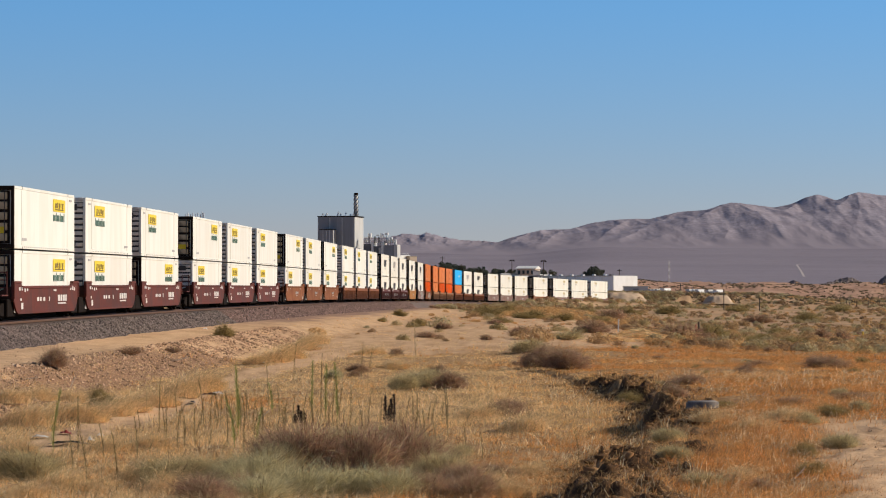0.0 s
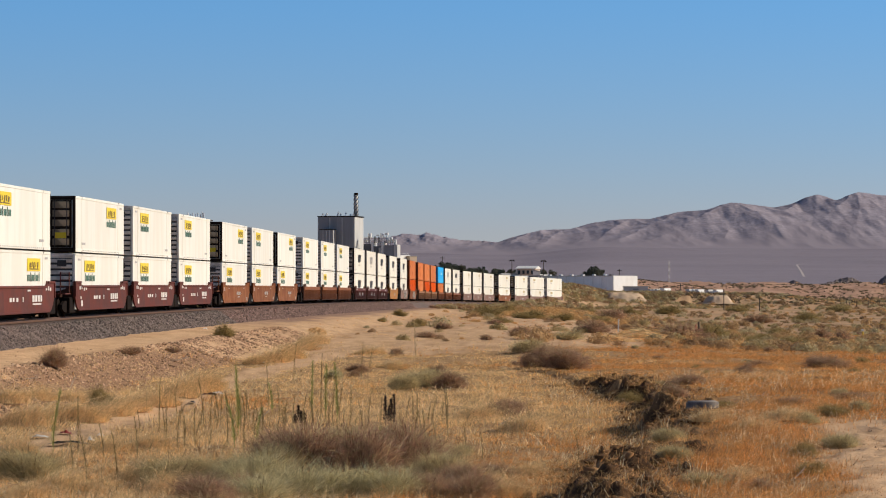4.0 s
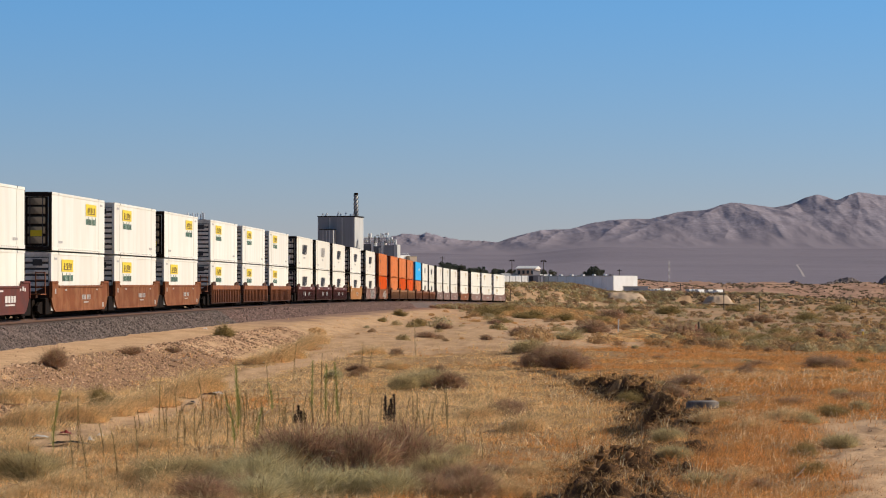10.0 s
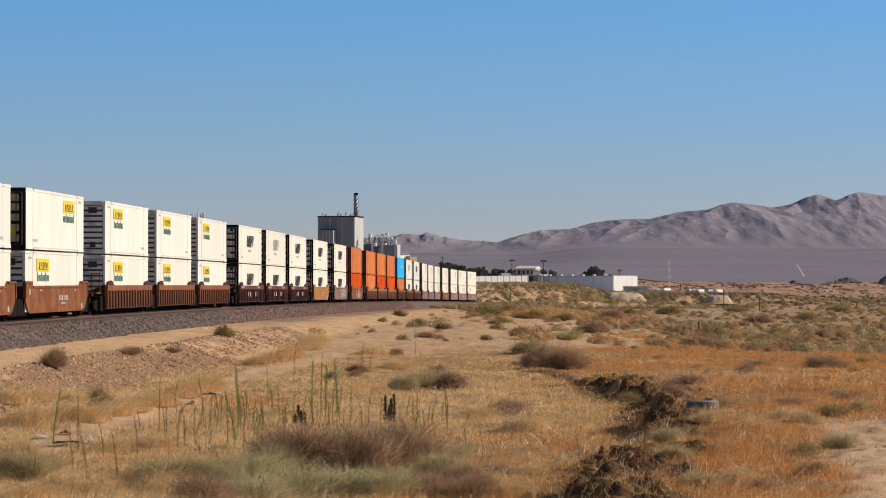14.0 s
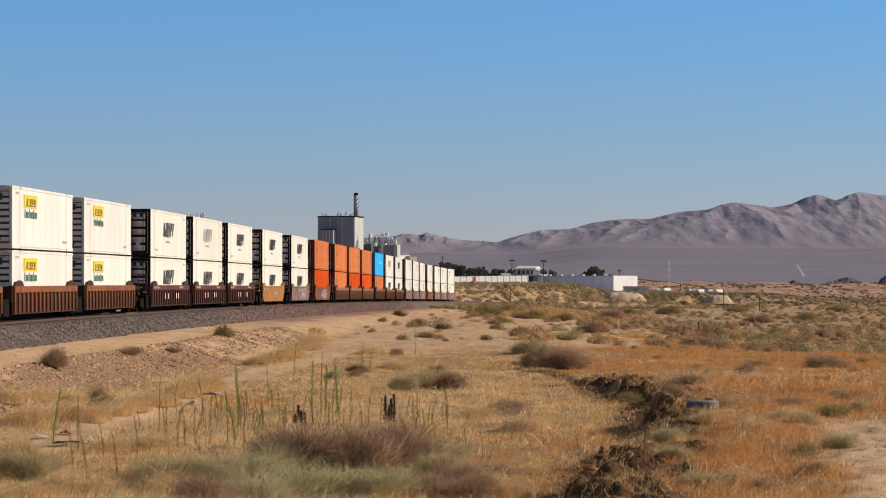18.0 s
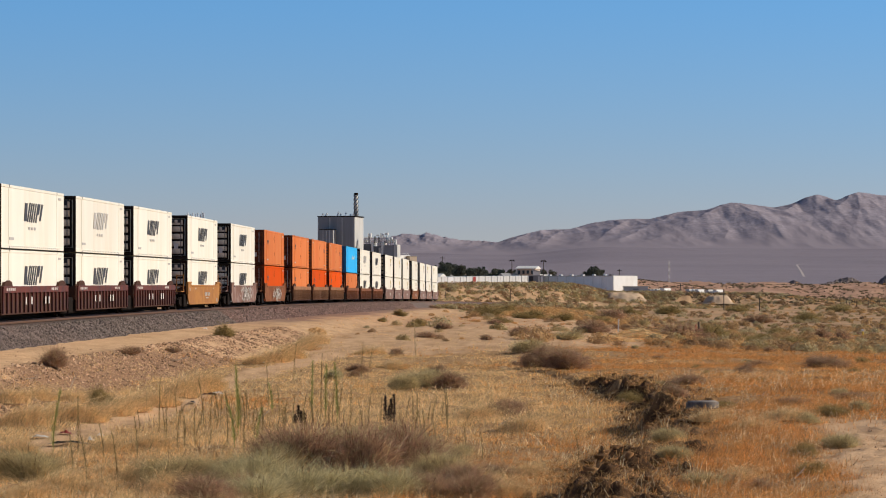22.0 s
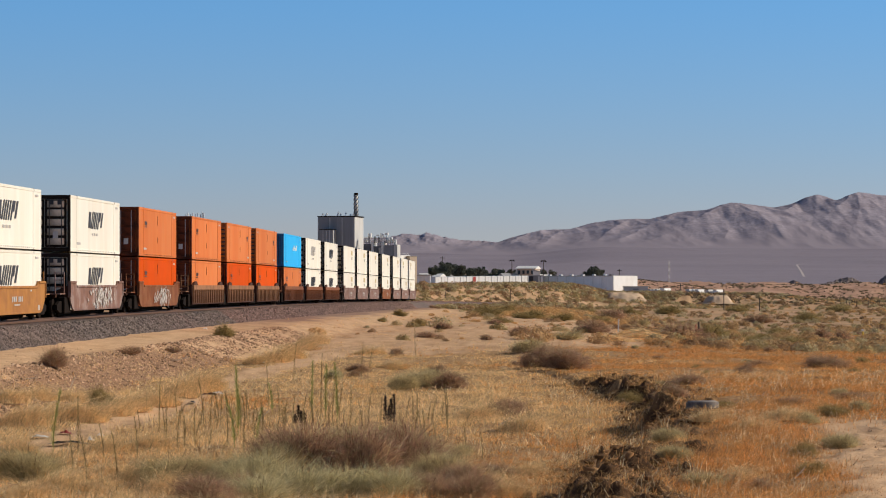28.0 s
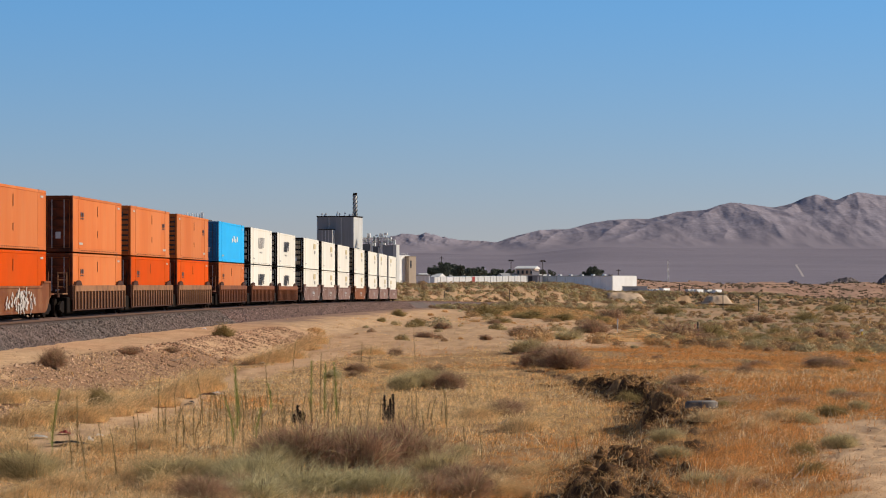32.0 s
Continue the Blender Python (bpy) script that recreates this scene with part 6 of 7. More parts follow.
def make_shrub(seed, kind, radius=0.6, height=0.75, n=2600, blade=0.20, width=0.0026):
    """A rounded shrub of many fine shoots on a few woody stems; built about one metre high."""
    rng = np.random.default_rng(seed)
    m, label, cat = {"sage": (M_SAGE, "grey-green sage shrub in dry grass", "shrub"), "light": (M_SAGE_LIGHT, "pale green rabbitbrush in dry grass", "shrub"),
                     "dead": (M_BRUSH, "dried reddish-brown shrub in dry grass", "shrub"), "olive": (M_OLIVE, "olive-green shrub on sandy ground", "shrub")}[kind]
    root = tagged(new("shrub"), label, cat, "shrubs in the desert field")
    k = 15
    a = rng.random(k) * 6.283
    q = np.sqrt(rng.random(k)) * radius * 0.72
    c = np.stack([np.cos(a) * q, np.sin(a) * q, height * (0.22 + 0.52 * rng.random(k)) * (1 - 0.45 * (q / radius) ** 2)], 1)
    # long thin shoots that rise and arch outwards from each clump
    w = rng.integers(0, k, n)
    start = c[w] * np.array([0.85, 0.85, 1]) + rng.normal(size=(n, 3)) * np.array([0.13, 0.13, 0.09]) * (radius / 0.6)
    start[:, 2] = np.abs(start[:, 2]) * (0.15 + 0.75 * rng.random(n))
    out = start * np.array([1, 1, 0]) / radius
    loose = 0.35 + 0.65 * rng.random((n, 1))
    d = rng.normal(size=(n, 3)) * np.array([0.75, 0.75, 0.5]) * loose + out * 0.6 + np.array([0, 0, 0.6])
    ln = blade * (0.25 + 1.1 * rng.random(n) ** 1.5)
    mid = start + d * ln[:, None] * 0.55
    tip = mid + (d + out * 0.35 + rng.normal(size=(n, 3)) * 0.22 - np.array([0, 0, 0.15])) * ln[:, None] * 0.5
    side = np.cross(d, rng.normal(size=(n, 3)))
    side *= (width / np.linalg.norm(side, axis=1))[:, None]
    v = np.stack([start - side, start + side, mid - side * 0.8, mid + side * 0.8, tip], 1)
    f = (np.array([[0, 1, 3], [0, 3, 2], [2, 3, 4]])[None] + 5 * np.arange(n)[:, None, None]).reshape(-1, 3)
    fol = new("foliage", array_mesh("foliage", v.reshape(-1, 3), f, m))
    fol.parent = root
    if kind == "dead":      # some shoots are still grey-green
        s2 = rng.integers(0, n, n // 6)
        v2 = v[s2] + rng.normal(size=(len(s2), 1, 3)) * 0.03 + np.array([0, 0, 0.04])
        live = new("live_foliage", array_mesh("live_foliage", v2.reshape(-1, 3), f[:3 * len(s2)], M_SAGE))
        live.parent = root
    # woody stems
    ns = 90
    w = rng.integers(0, k, ns)
    foot = np.stack([rng.normal(0, 0.06, ns), rng.normal(0, 0.06, ns), np.full(ns, -0.05)], 1)
    end = c[w] + rng.normal(size=(ns, 3)) * 0.08
    sd = np.cross(end - foot, rng.normal(size=(ns, 3)))
    sd *= (0.012 / np.linalg.norm(sd, axis=1))[:, None]
    v = np.stack([foot - sd, foot + sd, end + sd * 0.3, end - sd * 0.3], 1).reshape(-1, 3)
    st = new("woody_base", array_mesh("stem_cluster", v, np.arange(4 * ns).reshape(-1, 4), M_TWIG))
    st.parent = root
    return root


def meet(u, v):
    """Where the line of sight at the bearing u and the drop v (both in 1/5277) first meets the land."""
    y = np.geomspace(38, 2400, 4000)
    gap = 4 + v / 5277 * y - land(u / 5277 * y, y)
    i = int(np.argmax(gap < 0)) if (gap < 0).any() else 3999
    return u / 5277 * y[i], y[i], on_land(u / 5277 * y[i], y[i])


SHRUBS = {}
for kind, seeds in (("sage", (1, 2, 3)), ("light", (4, 5)), ("dead", (6, 7, 8)), ("olive", (9, 10))):
    SHRUBS[kind] = [make_shrub(s, kind, n=9500 if kind == "light" else 13000, blade={"dead": 0.24, "light": 0.27}.get(kind, 0.2)) for s in seeds]
FAR_SHRUBS = {kind: [make_shrub(s, kind, n=3600, blade=0.2, width=0.006) for s in seeds] for kind, seeds in (("sage", (21, 22)), ("dead", (23, 24, 25)), ("olive", (26, 27)), ("light", (28, 29)))}
used_shrubs = set()


def plant(kind, x, y, z, width, height, rng):
    t = rng.choice((SHRUBS if y < 135 else FAR_SHRUBS)[kind])
    m = Matrix.Translation((x, y, z - 0.03)) @ Matrix.Rotation(rng.uniform(0, 6.28), 4, "Z") @ Matrix.Diagonal((width / 1.45, width / 1.45, height / 0.85, 1))
    if t.name not in used_shrubs:
        used_shrubs.add(t.name)
        t.matrix_basis = m
        t.scale = (1, 1, 1)
        t.matrix_basis = m
        return t
    c = copy_thing(t, Matrix())
    c.matrix_basis = m
    return c


# the shrubs that stand out: bearing and drop of the foot, width, height (all in 1/5277), kind
SHRUB_LIST = """sage 1 -338 -734 150 62|light 1 -372 -250 190 62|light 1 -345 -330 120 60
dead 1 -325 -235 150 92|dead 1 -330 -150 130 92|dead 1 -322 -55 140 84|sage 1 -345 -10 110 66|sage 1 -285 -140 120 44|sage 1 -290 -60 130 44|light 1 -280 -180 80 34
light 1 -366 -170 130 56|light 1 -366 -90 120 54|dead 1 -360 40 80 52|light 1 -378 -330 150 50|sage 1 -330 -300 110 62|dead 1 -312 -290 100 62|dead 1 -372 -20 110 50
sage 1 -178 -70 62 32|sage 1 -174 -40 70 34|dead 1 -176 10 62 30|sage 1 -172 -10 80 34|olive 1 -214 -603 44 44|dead 1 -140 -688 46 36|olive 1 -84 -387 36 24|dead 1 -115 -555 48 15|dead 1 -112 -480 40 12
dead 1 -136 170 70 36|dead 1 -142 215 84 38|sage 1 -112 150 70 28|dead 1 -224 115 74 32|dead 1 -172 430 62 24|sage 1 -296 410 70 24|sage 1 -352 460 80 34|dead 1 -358 560 60 26|sage 1 -216 735 44 22
sage 1 -190 700 36 18|dead 1 -206 620 60 16|dead 1 -196 720 60 16|dead 1 -140 680 80 24|olive 1 -300 640 56 34|light 1 -160 -193 34 20|olive 1 -66 -43 30 16|dead 1 -70 3 30 13|dead 1 -85 -32 44 11
olive 1 -48 -76 26 14|olive 1 -58 -108 18 10|dead 1 -90 76 26 11|dead 1 -80 136 44 16|dead 1 -62 90 30 10|olive 1 -60 100 40 12|dead 1 -88 420 80 30|olive 1 -86 470 70 26|olive 1 -96 530 80 20|olive 1 -98 620 60 16
dead 1 -88 670 34 20|dead 1 -90 706 30 20|olive 1 -82 590 40 16|olive 1 -92 560 60 14|olive 1 -60 280 50 16|dead 1 -78 270 60 26|olive 1 -46 330 44 14|olive 1 -42 250 40 12|sage 1 -90 220 60 20|olive 1 -48 80 60 22
olive 1 -44 110 50 18|olive 1 -52 150 60 18|olive 1 -56 210 50 16|dead 1 -56 300 60 24|olive 1 -44 400 50 16|dead 1 -60 560 50 16|olive 1 -56 640 50 16|olive 1 -40 700 50 14|olive 1 -40 520 50 14
sage 1 -348 -484 130 56|sage 1 -340 -420 100 50|dead 1 -376 -420 120 50|dead 1 -370 -350 90 44|light 1 -352 -372 80 50|dead 1 -376 50 90 56|dead 1 -350 20 60 40|sage 1 -300 20 70 30|dead 1 -330 100 60 24
sage 1 -268 400 70 26|dead 1 -190 410 44 22|olive 1 -212 490 60 16|sage 1 -236 640 60 22|olive 1 -224 690 60 24|sage 1 -282 700 70 30|olive 1 -330 650 60 30"""
prng = random.Random(12)
for row in SHRUB_LIST.replace("\n", "|").split("|"):
    kind, _, v, u, w, h = row.split()
    x, y, z = meet(float(u), float(v))
    k = y / 5277
    plant(kind, x, y, z, float(w) * k * 1.15, float(h) * k * 1.45, prng)
# more of them strewn over the plain, kept off the bare tracks
for n in range(110):
    y = 85 * (420 / 70) ** prng.random()
    x = prng.uniform(-0.12, 0.16) * y
    if off_line(x, y) < 14 or float(bare(np.array(x), np.array(y))) > 0.3 or (y < 120 and x < 6):
        continue
    w = prng.uniform(0.4, 1.2)
    plant(prng.choice(("dead", "olive", "dead", "sage", "dead")), x, y, on_land(x, y), w, w * prng.uniform(0.4, 0.65), prng)


def leaf_axes(g, out):
    """Two axes for each leaf, so that it lies roughly along the outside of its bush."""
    d = out / np.linalg.norm(out, axis=1)[:, None] + g.normal(size=out.shape) * 0.45 + np.array([0, 0, 0.25])
    a = np.cross(d, g.normal(size=out.shape))
    a /= np.linalg.norm(a, axis=1)[:, None]
    b = np.cross(a, d)
    b /= np.linalg.norm(b, axis=1)[:, None]
    return a * 1.5, b * 1.7


def far_scrub():
    """Low bushes of the plain, too many to count."""
    rng = np.random.default_rng(17)
    for name, m, label, n, seed in (("olive_scrub", M_FAR_OLIVE, "olive scrub dotted over the desert plain", 2000, 1), ("brown_scrub", M_FAR_BROWN, "dry brown scrub dotted over the desert plain", 2300, 2),
                                    ("sage_scrub", M_SCRUB, "grey-green sage scrub dotted over the plain", 2000, 3), ("straw_scrub", M_TUFT, "tufts of golden grass dotted over the plain", 3600, 4), ("rusty_scrub", M_RUST, "rusty dry brush spread over the desert plain", 2600, 5)):
        g = np.random.default_rng(seed + 40)
        n = int(n * 0.62)
        y = 190 * (1500 / 190) ** g.random(n) ** 0.85
        x = (g.random(n) * 2 - 1) * 0.165 * y
        d = off_line(x, y)
        patch = fbm(x * 0.05 + seed * 9, y * 0.022 + seed)
        keep = ((d > 9) | ((d < -6.5) & (y > 350))) & (g.random(n) > bare(x, y) * 0.96) & (patch > 0.43)
        x, y = x[keep], y[keep]
        yb = 185 + 360 * g.random(190) ** 1.2
        xb = yb * (0.02 + 0.145 * g.random(190))
        kb = (off_line(xb, yb) > 12) & (g.random(190) > bare(xb, yb) * 0.9) & (fbm(xb * 0.09 + seed * 5, yb * 0.035 + seed) > 0.45)
        x, y = np.concatenate([x, xb[kb]]), np.concatenate([y, yb[kb]])
        if seed < 4:        # a denser belt of bushes between the field and the bend
            yb = 450 + 380 * g.random(420)
            tx, ta, _ = line_at(yb)
            x, y = np.concatenate([x, tx + (4.5 + 17 * g.random(420) ** 1.3) / np.cos(ta)]), np.concatenate([y, yb])
            yb = 330 + 480 * g.random(800)
            tx, ta, _ = line_at(yb)
            x, y = np.concatenate([x, tx - (6.5 + 20 * g.random(800)) / np.cos(ta)]), np.concatenate([y, yb])
            yb = 812 + 100 * g.random(1900)
            x, y = np.concatenate([x, 5 + 62 * g.random(1900)]), np.concatenate([y, yb])
        if seed < 5:        # and before the sandy rise
            yb = 815 + 185 * g.random(330)
            x, y = np.concatenate([x, yb * (0.05 + 0.11 * g.random(330))]), np.concatenate([y, yb])
        if seed == 4:       # a drift of golden grass before the belt of bushes
            yb = 330 + 210 * g.random(3200)
            x, y = np.concatenate([x, yb * (0.016 + 0.045 * g.random(3200))]), np.concatenate([y, yb])
        keep = (y < 890) | (x < 0.055 * y) | (g.random(len(x)) < 0.15 + 0.7 * (y < 1000))
        x, y = x[keep], y[keep]
        z = land(x, y)
        R = (0.42 + 1.25 * g.random(len(x)) ** 2.2) * (1 + 0.45 * smooth(y, 400, 900)) * {4: 0.8, 5: 1.25}.get(seed, 1.0)
        k = np.where(y < 400, 260, 90)
        c = np.repeat(np.stack([x, y, z], 1), k, 0)
        RR2 = np.repeat(R, k)[:, None]
        q = g.normal(size=(len(c), 3))
        q *= ((0.45 + 0.55 * g.random(len(c)) ** 0.6) / np.linalg.norm(q, axis=1))[:, None]
        q[:, 2] = np.abs(q[:, 2]) * 0.75
        p = c + q * RR2 * (0.50 + 0.22 * np.repeat(g.random(len(x)), k)[:, None])
        a, b = leaf_axes(g, q)
        s = np.repeat(np.where(y < 400, 0.085, 0.15) * R, k)[:, None]
        v = np.stack([p - a * s * 0.35, p + a * s * 0.35, p + b * s * 0.8], 1).reshape(-1, 3)
        v[:, 2] = np.maximum(v[:, 2], np.repeat(c[:, 2], 3) - 0.1)
        tagged(new(name, array_mesh(name, v, np.arange(len(v)).reshape(-1, 3), m)), label, "scrub", kind="stuff")


far_scrub()


def dune_bushes():
    """Small dark bushes dotted over the sandy rise behind the plain."""
    g = np.random.default_rng(61)
    n = 9000
    y = 850 + 560 * g.random(n)
    x = y * (0.055 + 0.105 * g.random(n))
    keep = fbm(x * 0.05 + 3, y * 0.03) > 0.30 + 0.28 * g.random(n)
    x, y = x[keep], y[keep]
    R = 0.22 + 0.75 * g.random(len(x)) ** 2.2
    k = 44
    c = np.repeat(np.stack([x, y, land(x, y)], 1), k, 0)
    q = g.normal(size=(len(c), 3))
    q *= ((0.3 + 0.7 * g.random(len(c)) ** 0.6) / np.linalg.norm(q, axis=1))[:, None]
    q[:, 2] = np.abs(q[:, 2]) * 0.8
    p = c + q * np.repeat(R, k)[:, None]
    a, b = leaf_axes(g, q)
    s = np.repeat(0.26 * R, k)[:, None]
    v = np.stack([p - a * s * 0.4, p + a * s * 0.4, p + b * s * 0.8], 1).reshape(-1, 3)
    m = mat("dark_bush_leaves", (0.15, 0.12, 0.075), 0.9, var=0.25, scale=0.3, island=0.45, spec=0.1, leaf=0.3)
    tagged(new("dune_bushes", array_mesh("dune_bushes", v, np.arange(len(v)).reshape(-1, 3), m)), "small dark bushes dotted over the sandy rise", "scrub", kind="stuff")


dune_bushes()


def bank_litter():
    """Dead brush and roots hanging over the washed-out bank."""
    rng = np.random.default_rng(23)
    n = 90000
    y = 36 + 90 * rng.random(n) ** 1.2
    x = bank_x(y) + 0.1 + rng.normal(0.0, 1.3, n)
    keep = rng.random(n) < raw_bank(x, y) * 0.75 + 0.06
    x, y = x[keep], y[keep]
    z = land(x, y)
    p = np.stack([x, y, z], 1)
    n = len(p)
    v, f = blade_mesh(rng, p, 0.03 + 0.12 * rng.random(n), 0.00018 * y * (0.5 + rng.random(n)), 3.4)
    tagged(new("dead_brush", array_mesh("dead_brush", v, f, M_LITTER)), "dead brown brush and roots on the washed-out bank", "brush", kind="stuff")
    q = p[::5] + rng.normal(0, 0.35, (len(p[::5]), 3)) * np.array([1, 1, 0])
    q[:, 2] = land(q[:, 0], q[:, 1]) + 0.02
    v, f = blade_mesh(rng, q, 0.04 + 0.16 * rng.random(len(q)), 0.00019 * q[:, 1] * (0.7 + rng.random(len(q))), 3.2)
    tagged(new("straw_litter", array_mesh("straw_litter", v, f, M_STRAW)), "broken pale straw strewn over the washed-out bank", "straw", kind="stuff")


bank_litter()


def soil_clods():
    """Clods of raw soil and root mats that have slumped from the bank."""
    rng = np.random.default_rng(47)
    n = 2600
    y = 38 + 86 * rng.random(n) ** 1.25
    x = bank_x(y) - 0.2 + rng.normal(0.2, 1.1, n)
    keep = rng.random(n) < raw_bank(x, y) * 0.9
    x, y = x[keep], y[keep]
    n = len(x)
    g = 0.02 + 0.075 * rng.random(n) ** 2.2
    p = np.stack([x, y, land(x, y) + g * 0.15], 1)
    t, h = np.meshgrid(np.arange(7) / 7 * 2 * np.pi, np.array([-0.35, 0.25, 0.6]), indexing="ij")
    ring = np.stack([np.cos(t) * np.sqrt(1 - h * h), np.sin(t) * np.sqrt(1 - h * h), h], -1).reshape(-1, 3)
    unit = np.concatenate([ring, [[0, 0, 0.85]]])
    v = unit[None] * (0.6 + 0.75 * rng.random((n, len(unit), 1))) * (g[:, None] * np.array([1.35, 1.5, 0.95])[None] * (0.7 + 0.6 * rng.random((n, 3))))[:, None] + p[:, None]
    f = [(3 * a + b, 3 * ((a + 1) % 7) + b, 3 * ((a + 1) % 7) + b + 1, 3 * a + b + 1) for a in range(7) for b in range(2)]
    tri = [q for a, b, c, d in f for q in ((a, b, c), (a, c, d))] + [(3 * a + 2, 3 * ((a + 1) % 7) + 2, 21) for a in range(7)]
    faces = (np.array(tri)[None] + 22 * np.arange(n)[:, None, None]).reshape(-1, 3)
    m = mat("raw_brown_soil", (0.20, 0.108, 0.05), 0.95, var=0.35, scale=9, island=0.6, spec=0.05, bump=0.03, bump_scale=25)
    tagged(new("soil_clods", array_mesh("soil_clods", v.reshape(-1, 3), faces, m, True)), "brown clods and root mats slumped from the raw bank", "soil", kind="stuff")


soil_clods()


def stones():
    rng = np.random.default_rng(29)
    n = 30000
    y = 75 + 120 * rng.random(n)
    tx, ta, zr = line_at(y)
    x = tx + (6.9 + 5.4 * rng.random(n)) / np.cos(ta)
    keep = rng.random(n) < stony(x, y)
    xb, yb = field_points(rng, 3500, 42, 130)
    kb = rng.random(3500) < 0.25 + 0.6 * bare(xb, yb)
    x, y = np.concatenate([x[keep], xb[kb]]), np.concatenate([y[keep], yb[kb]])
    n = len(x)
    z = land(x, y)
    size = (0.014 + 0.036 * rng.random(n) ** 2 + 0.08 * rng.random(n) ** 8) * np.where(off_line(x, y) < 12, 1.0, 0.4)
    octa = np.array([[1, 0, 0], [0, 1, 0], [-1, 0, 0], [0, -1, 0], [0, 0, 0.8], [0, 0, -0.8]], float)
    v = octa[None] * (0.6 + 0.8 * rng.random((n, 6, 1))) * size[:, None, None] + np.stack([x, y, z], -1)[:, None]
    f = np.array([[0, 1, 4], [1, 2, 4], [2, 3, 4], [3, 0, 4], [1, 0, 5], [2, 1, 5], [3, 2, 5], [0, 3, 5]])
    tagged(new("loose_stones", array_mesh("loose_stones", v.reshape(-1, 3), (f[None] + 6 * np.arange(n)[:, None, None]).reshape(-1, 3), M_ROCK)),
           "pinkish loose stones on the embankment face", "stones", kind="stuff")


stones()


def tall_weed(seed, height, leafy):
    rng = random.Random(seed)
    root = tagged(new("tall_weed"), "tall thin green weed stalk with small leaves" if leafy else "tall thin drying weed stalk", "weed", "tall weeds in the grass")
    bm = bmesh.new()
    lx, ly = rng.uniform(-0.16, 0.22), rng.uniform(-0.15, 0.15)
    pts = [Vector((lx * t * t, ly * t * t, t)) * 1.0 for t in (0, 0.35, 0.7, 1.0)]
    for n, (a, b) in enumerate(zip(pts, pts[1:])):
        bm_cyl(bm, Vector((a.x, a.y, a.z * height - (0.05 if n == 0 else 0))), Vector((b.x, b.y, b.z * height)), 0.0095 - 0.002 * n, 0.0075 - 0.002 * n, seg=5)
    part("stem", bm, M_STALK if not leafy else M_WEED, root)
    g = np.random.default_rng(seed)
    n = 200 if leafy else 90
    t = 0.12 + 0.86 * g.random(n)
    p = np.stack([lx * t * t, ly * t * t, t * height], 1)
    a = g.random(n) * 6.283
    ln = (0.10 if leafy else 0.05) * (1.1 - t) * (0.4 + 0.9 * g.random(n)) + (0.05 if leafy else 0.035)
    tip = p + np.stack([np.cos(a) * ln, np.sin(a) * ln, ln * (0.6 + g.random(n))], 1)
    sd = np.stack([-np.sin(a), np.cos(a), np.zeros(n)], 1) * 0.006
    v = np.stack([p - sd, p + sd, tip], 1).reshape(-1, 3)
    o = new("leaves", array_mesh("leaves", v, np.arange(3 * n).reshape(-1, 3), M_WEED if leafy else M_STALK))
    o.parent = root
    return root


weeds = [tall_weed(k, 1.0, k % 2 == 0) for k in range(8)]
WEEDS = """-690 -292 105 0|-645 -292 95 1|-655 -318 60 1|-576 -345 90 1|-629 -352 95 1|-502 -252 88 1|-489 -262 60 1|-455 -262 50 1|-423 -245 80 1|-412 -250 62 1|-393 -242 55 1|-380 -285 95 1|-362 -262 115 0|-368 -280 80 0|-358 -245 80 0
-352 -300 60 1|-309 -215 75 1|-302 -220 50 0|-264 -160 60 1|-232 -230 95 0|-216 -238 115 1|-208 -232 92 0|-196 -242 80 1|-187 -238 100 0|-184 -240 70 1|-163 -240 65 1|-144 -160 60 1|-132 -230 50 1|-130 -145 40 1|-49 -122 50 1
-46 -250 58 1|-50 -258 40 1|-20 -240 46 1|6 -242 72 1|9 -270 60 1|-266 -250 60 1|-250 -262 70 1|-280 -270 60 1|-330 -280 66 0|-440 -275 60 1|-470 -285 66 1|-540 -300 70 1|-600 -300 60 1|-110 -300 50 0|40 -290 44 1|70 -300 44 1|240 -300 46 1|420 -330 50 1"""
wrng = random.Random(5)
WEEDS += "".join("|%d %d %d 1" % (wrng.triangular(-560, 60, -300), wrng.uniform(-305, -228), wrng.uniform(26, 58)) for n in range(70))
for n, row in enumerate(WEEDS.replace("\n", "|").split("|")):
    u, v, h, dry = (float(t) for t in row.split())
    x, y, z = meet(u, v)
    k = y / 5277
    pick = [w for w in weeds if ("drying" in w["label"]) == bool(dry)]
    t = pick[n % 4]
    m = Matrix.Translation((x, y, z)) @ Matrix.Rotation(n * 1.7, 4, "Z") @ Matrix.Diagonal((1.15, 1.15, h * k * 1.08, 1))
    if t.name not in used_shrubs:
        used_shrubs.add(t.name)
        t.matrix_basis = m
    else:
        c = copy_thing(t, Matrix())
        c.matrix_basis = m


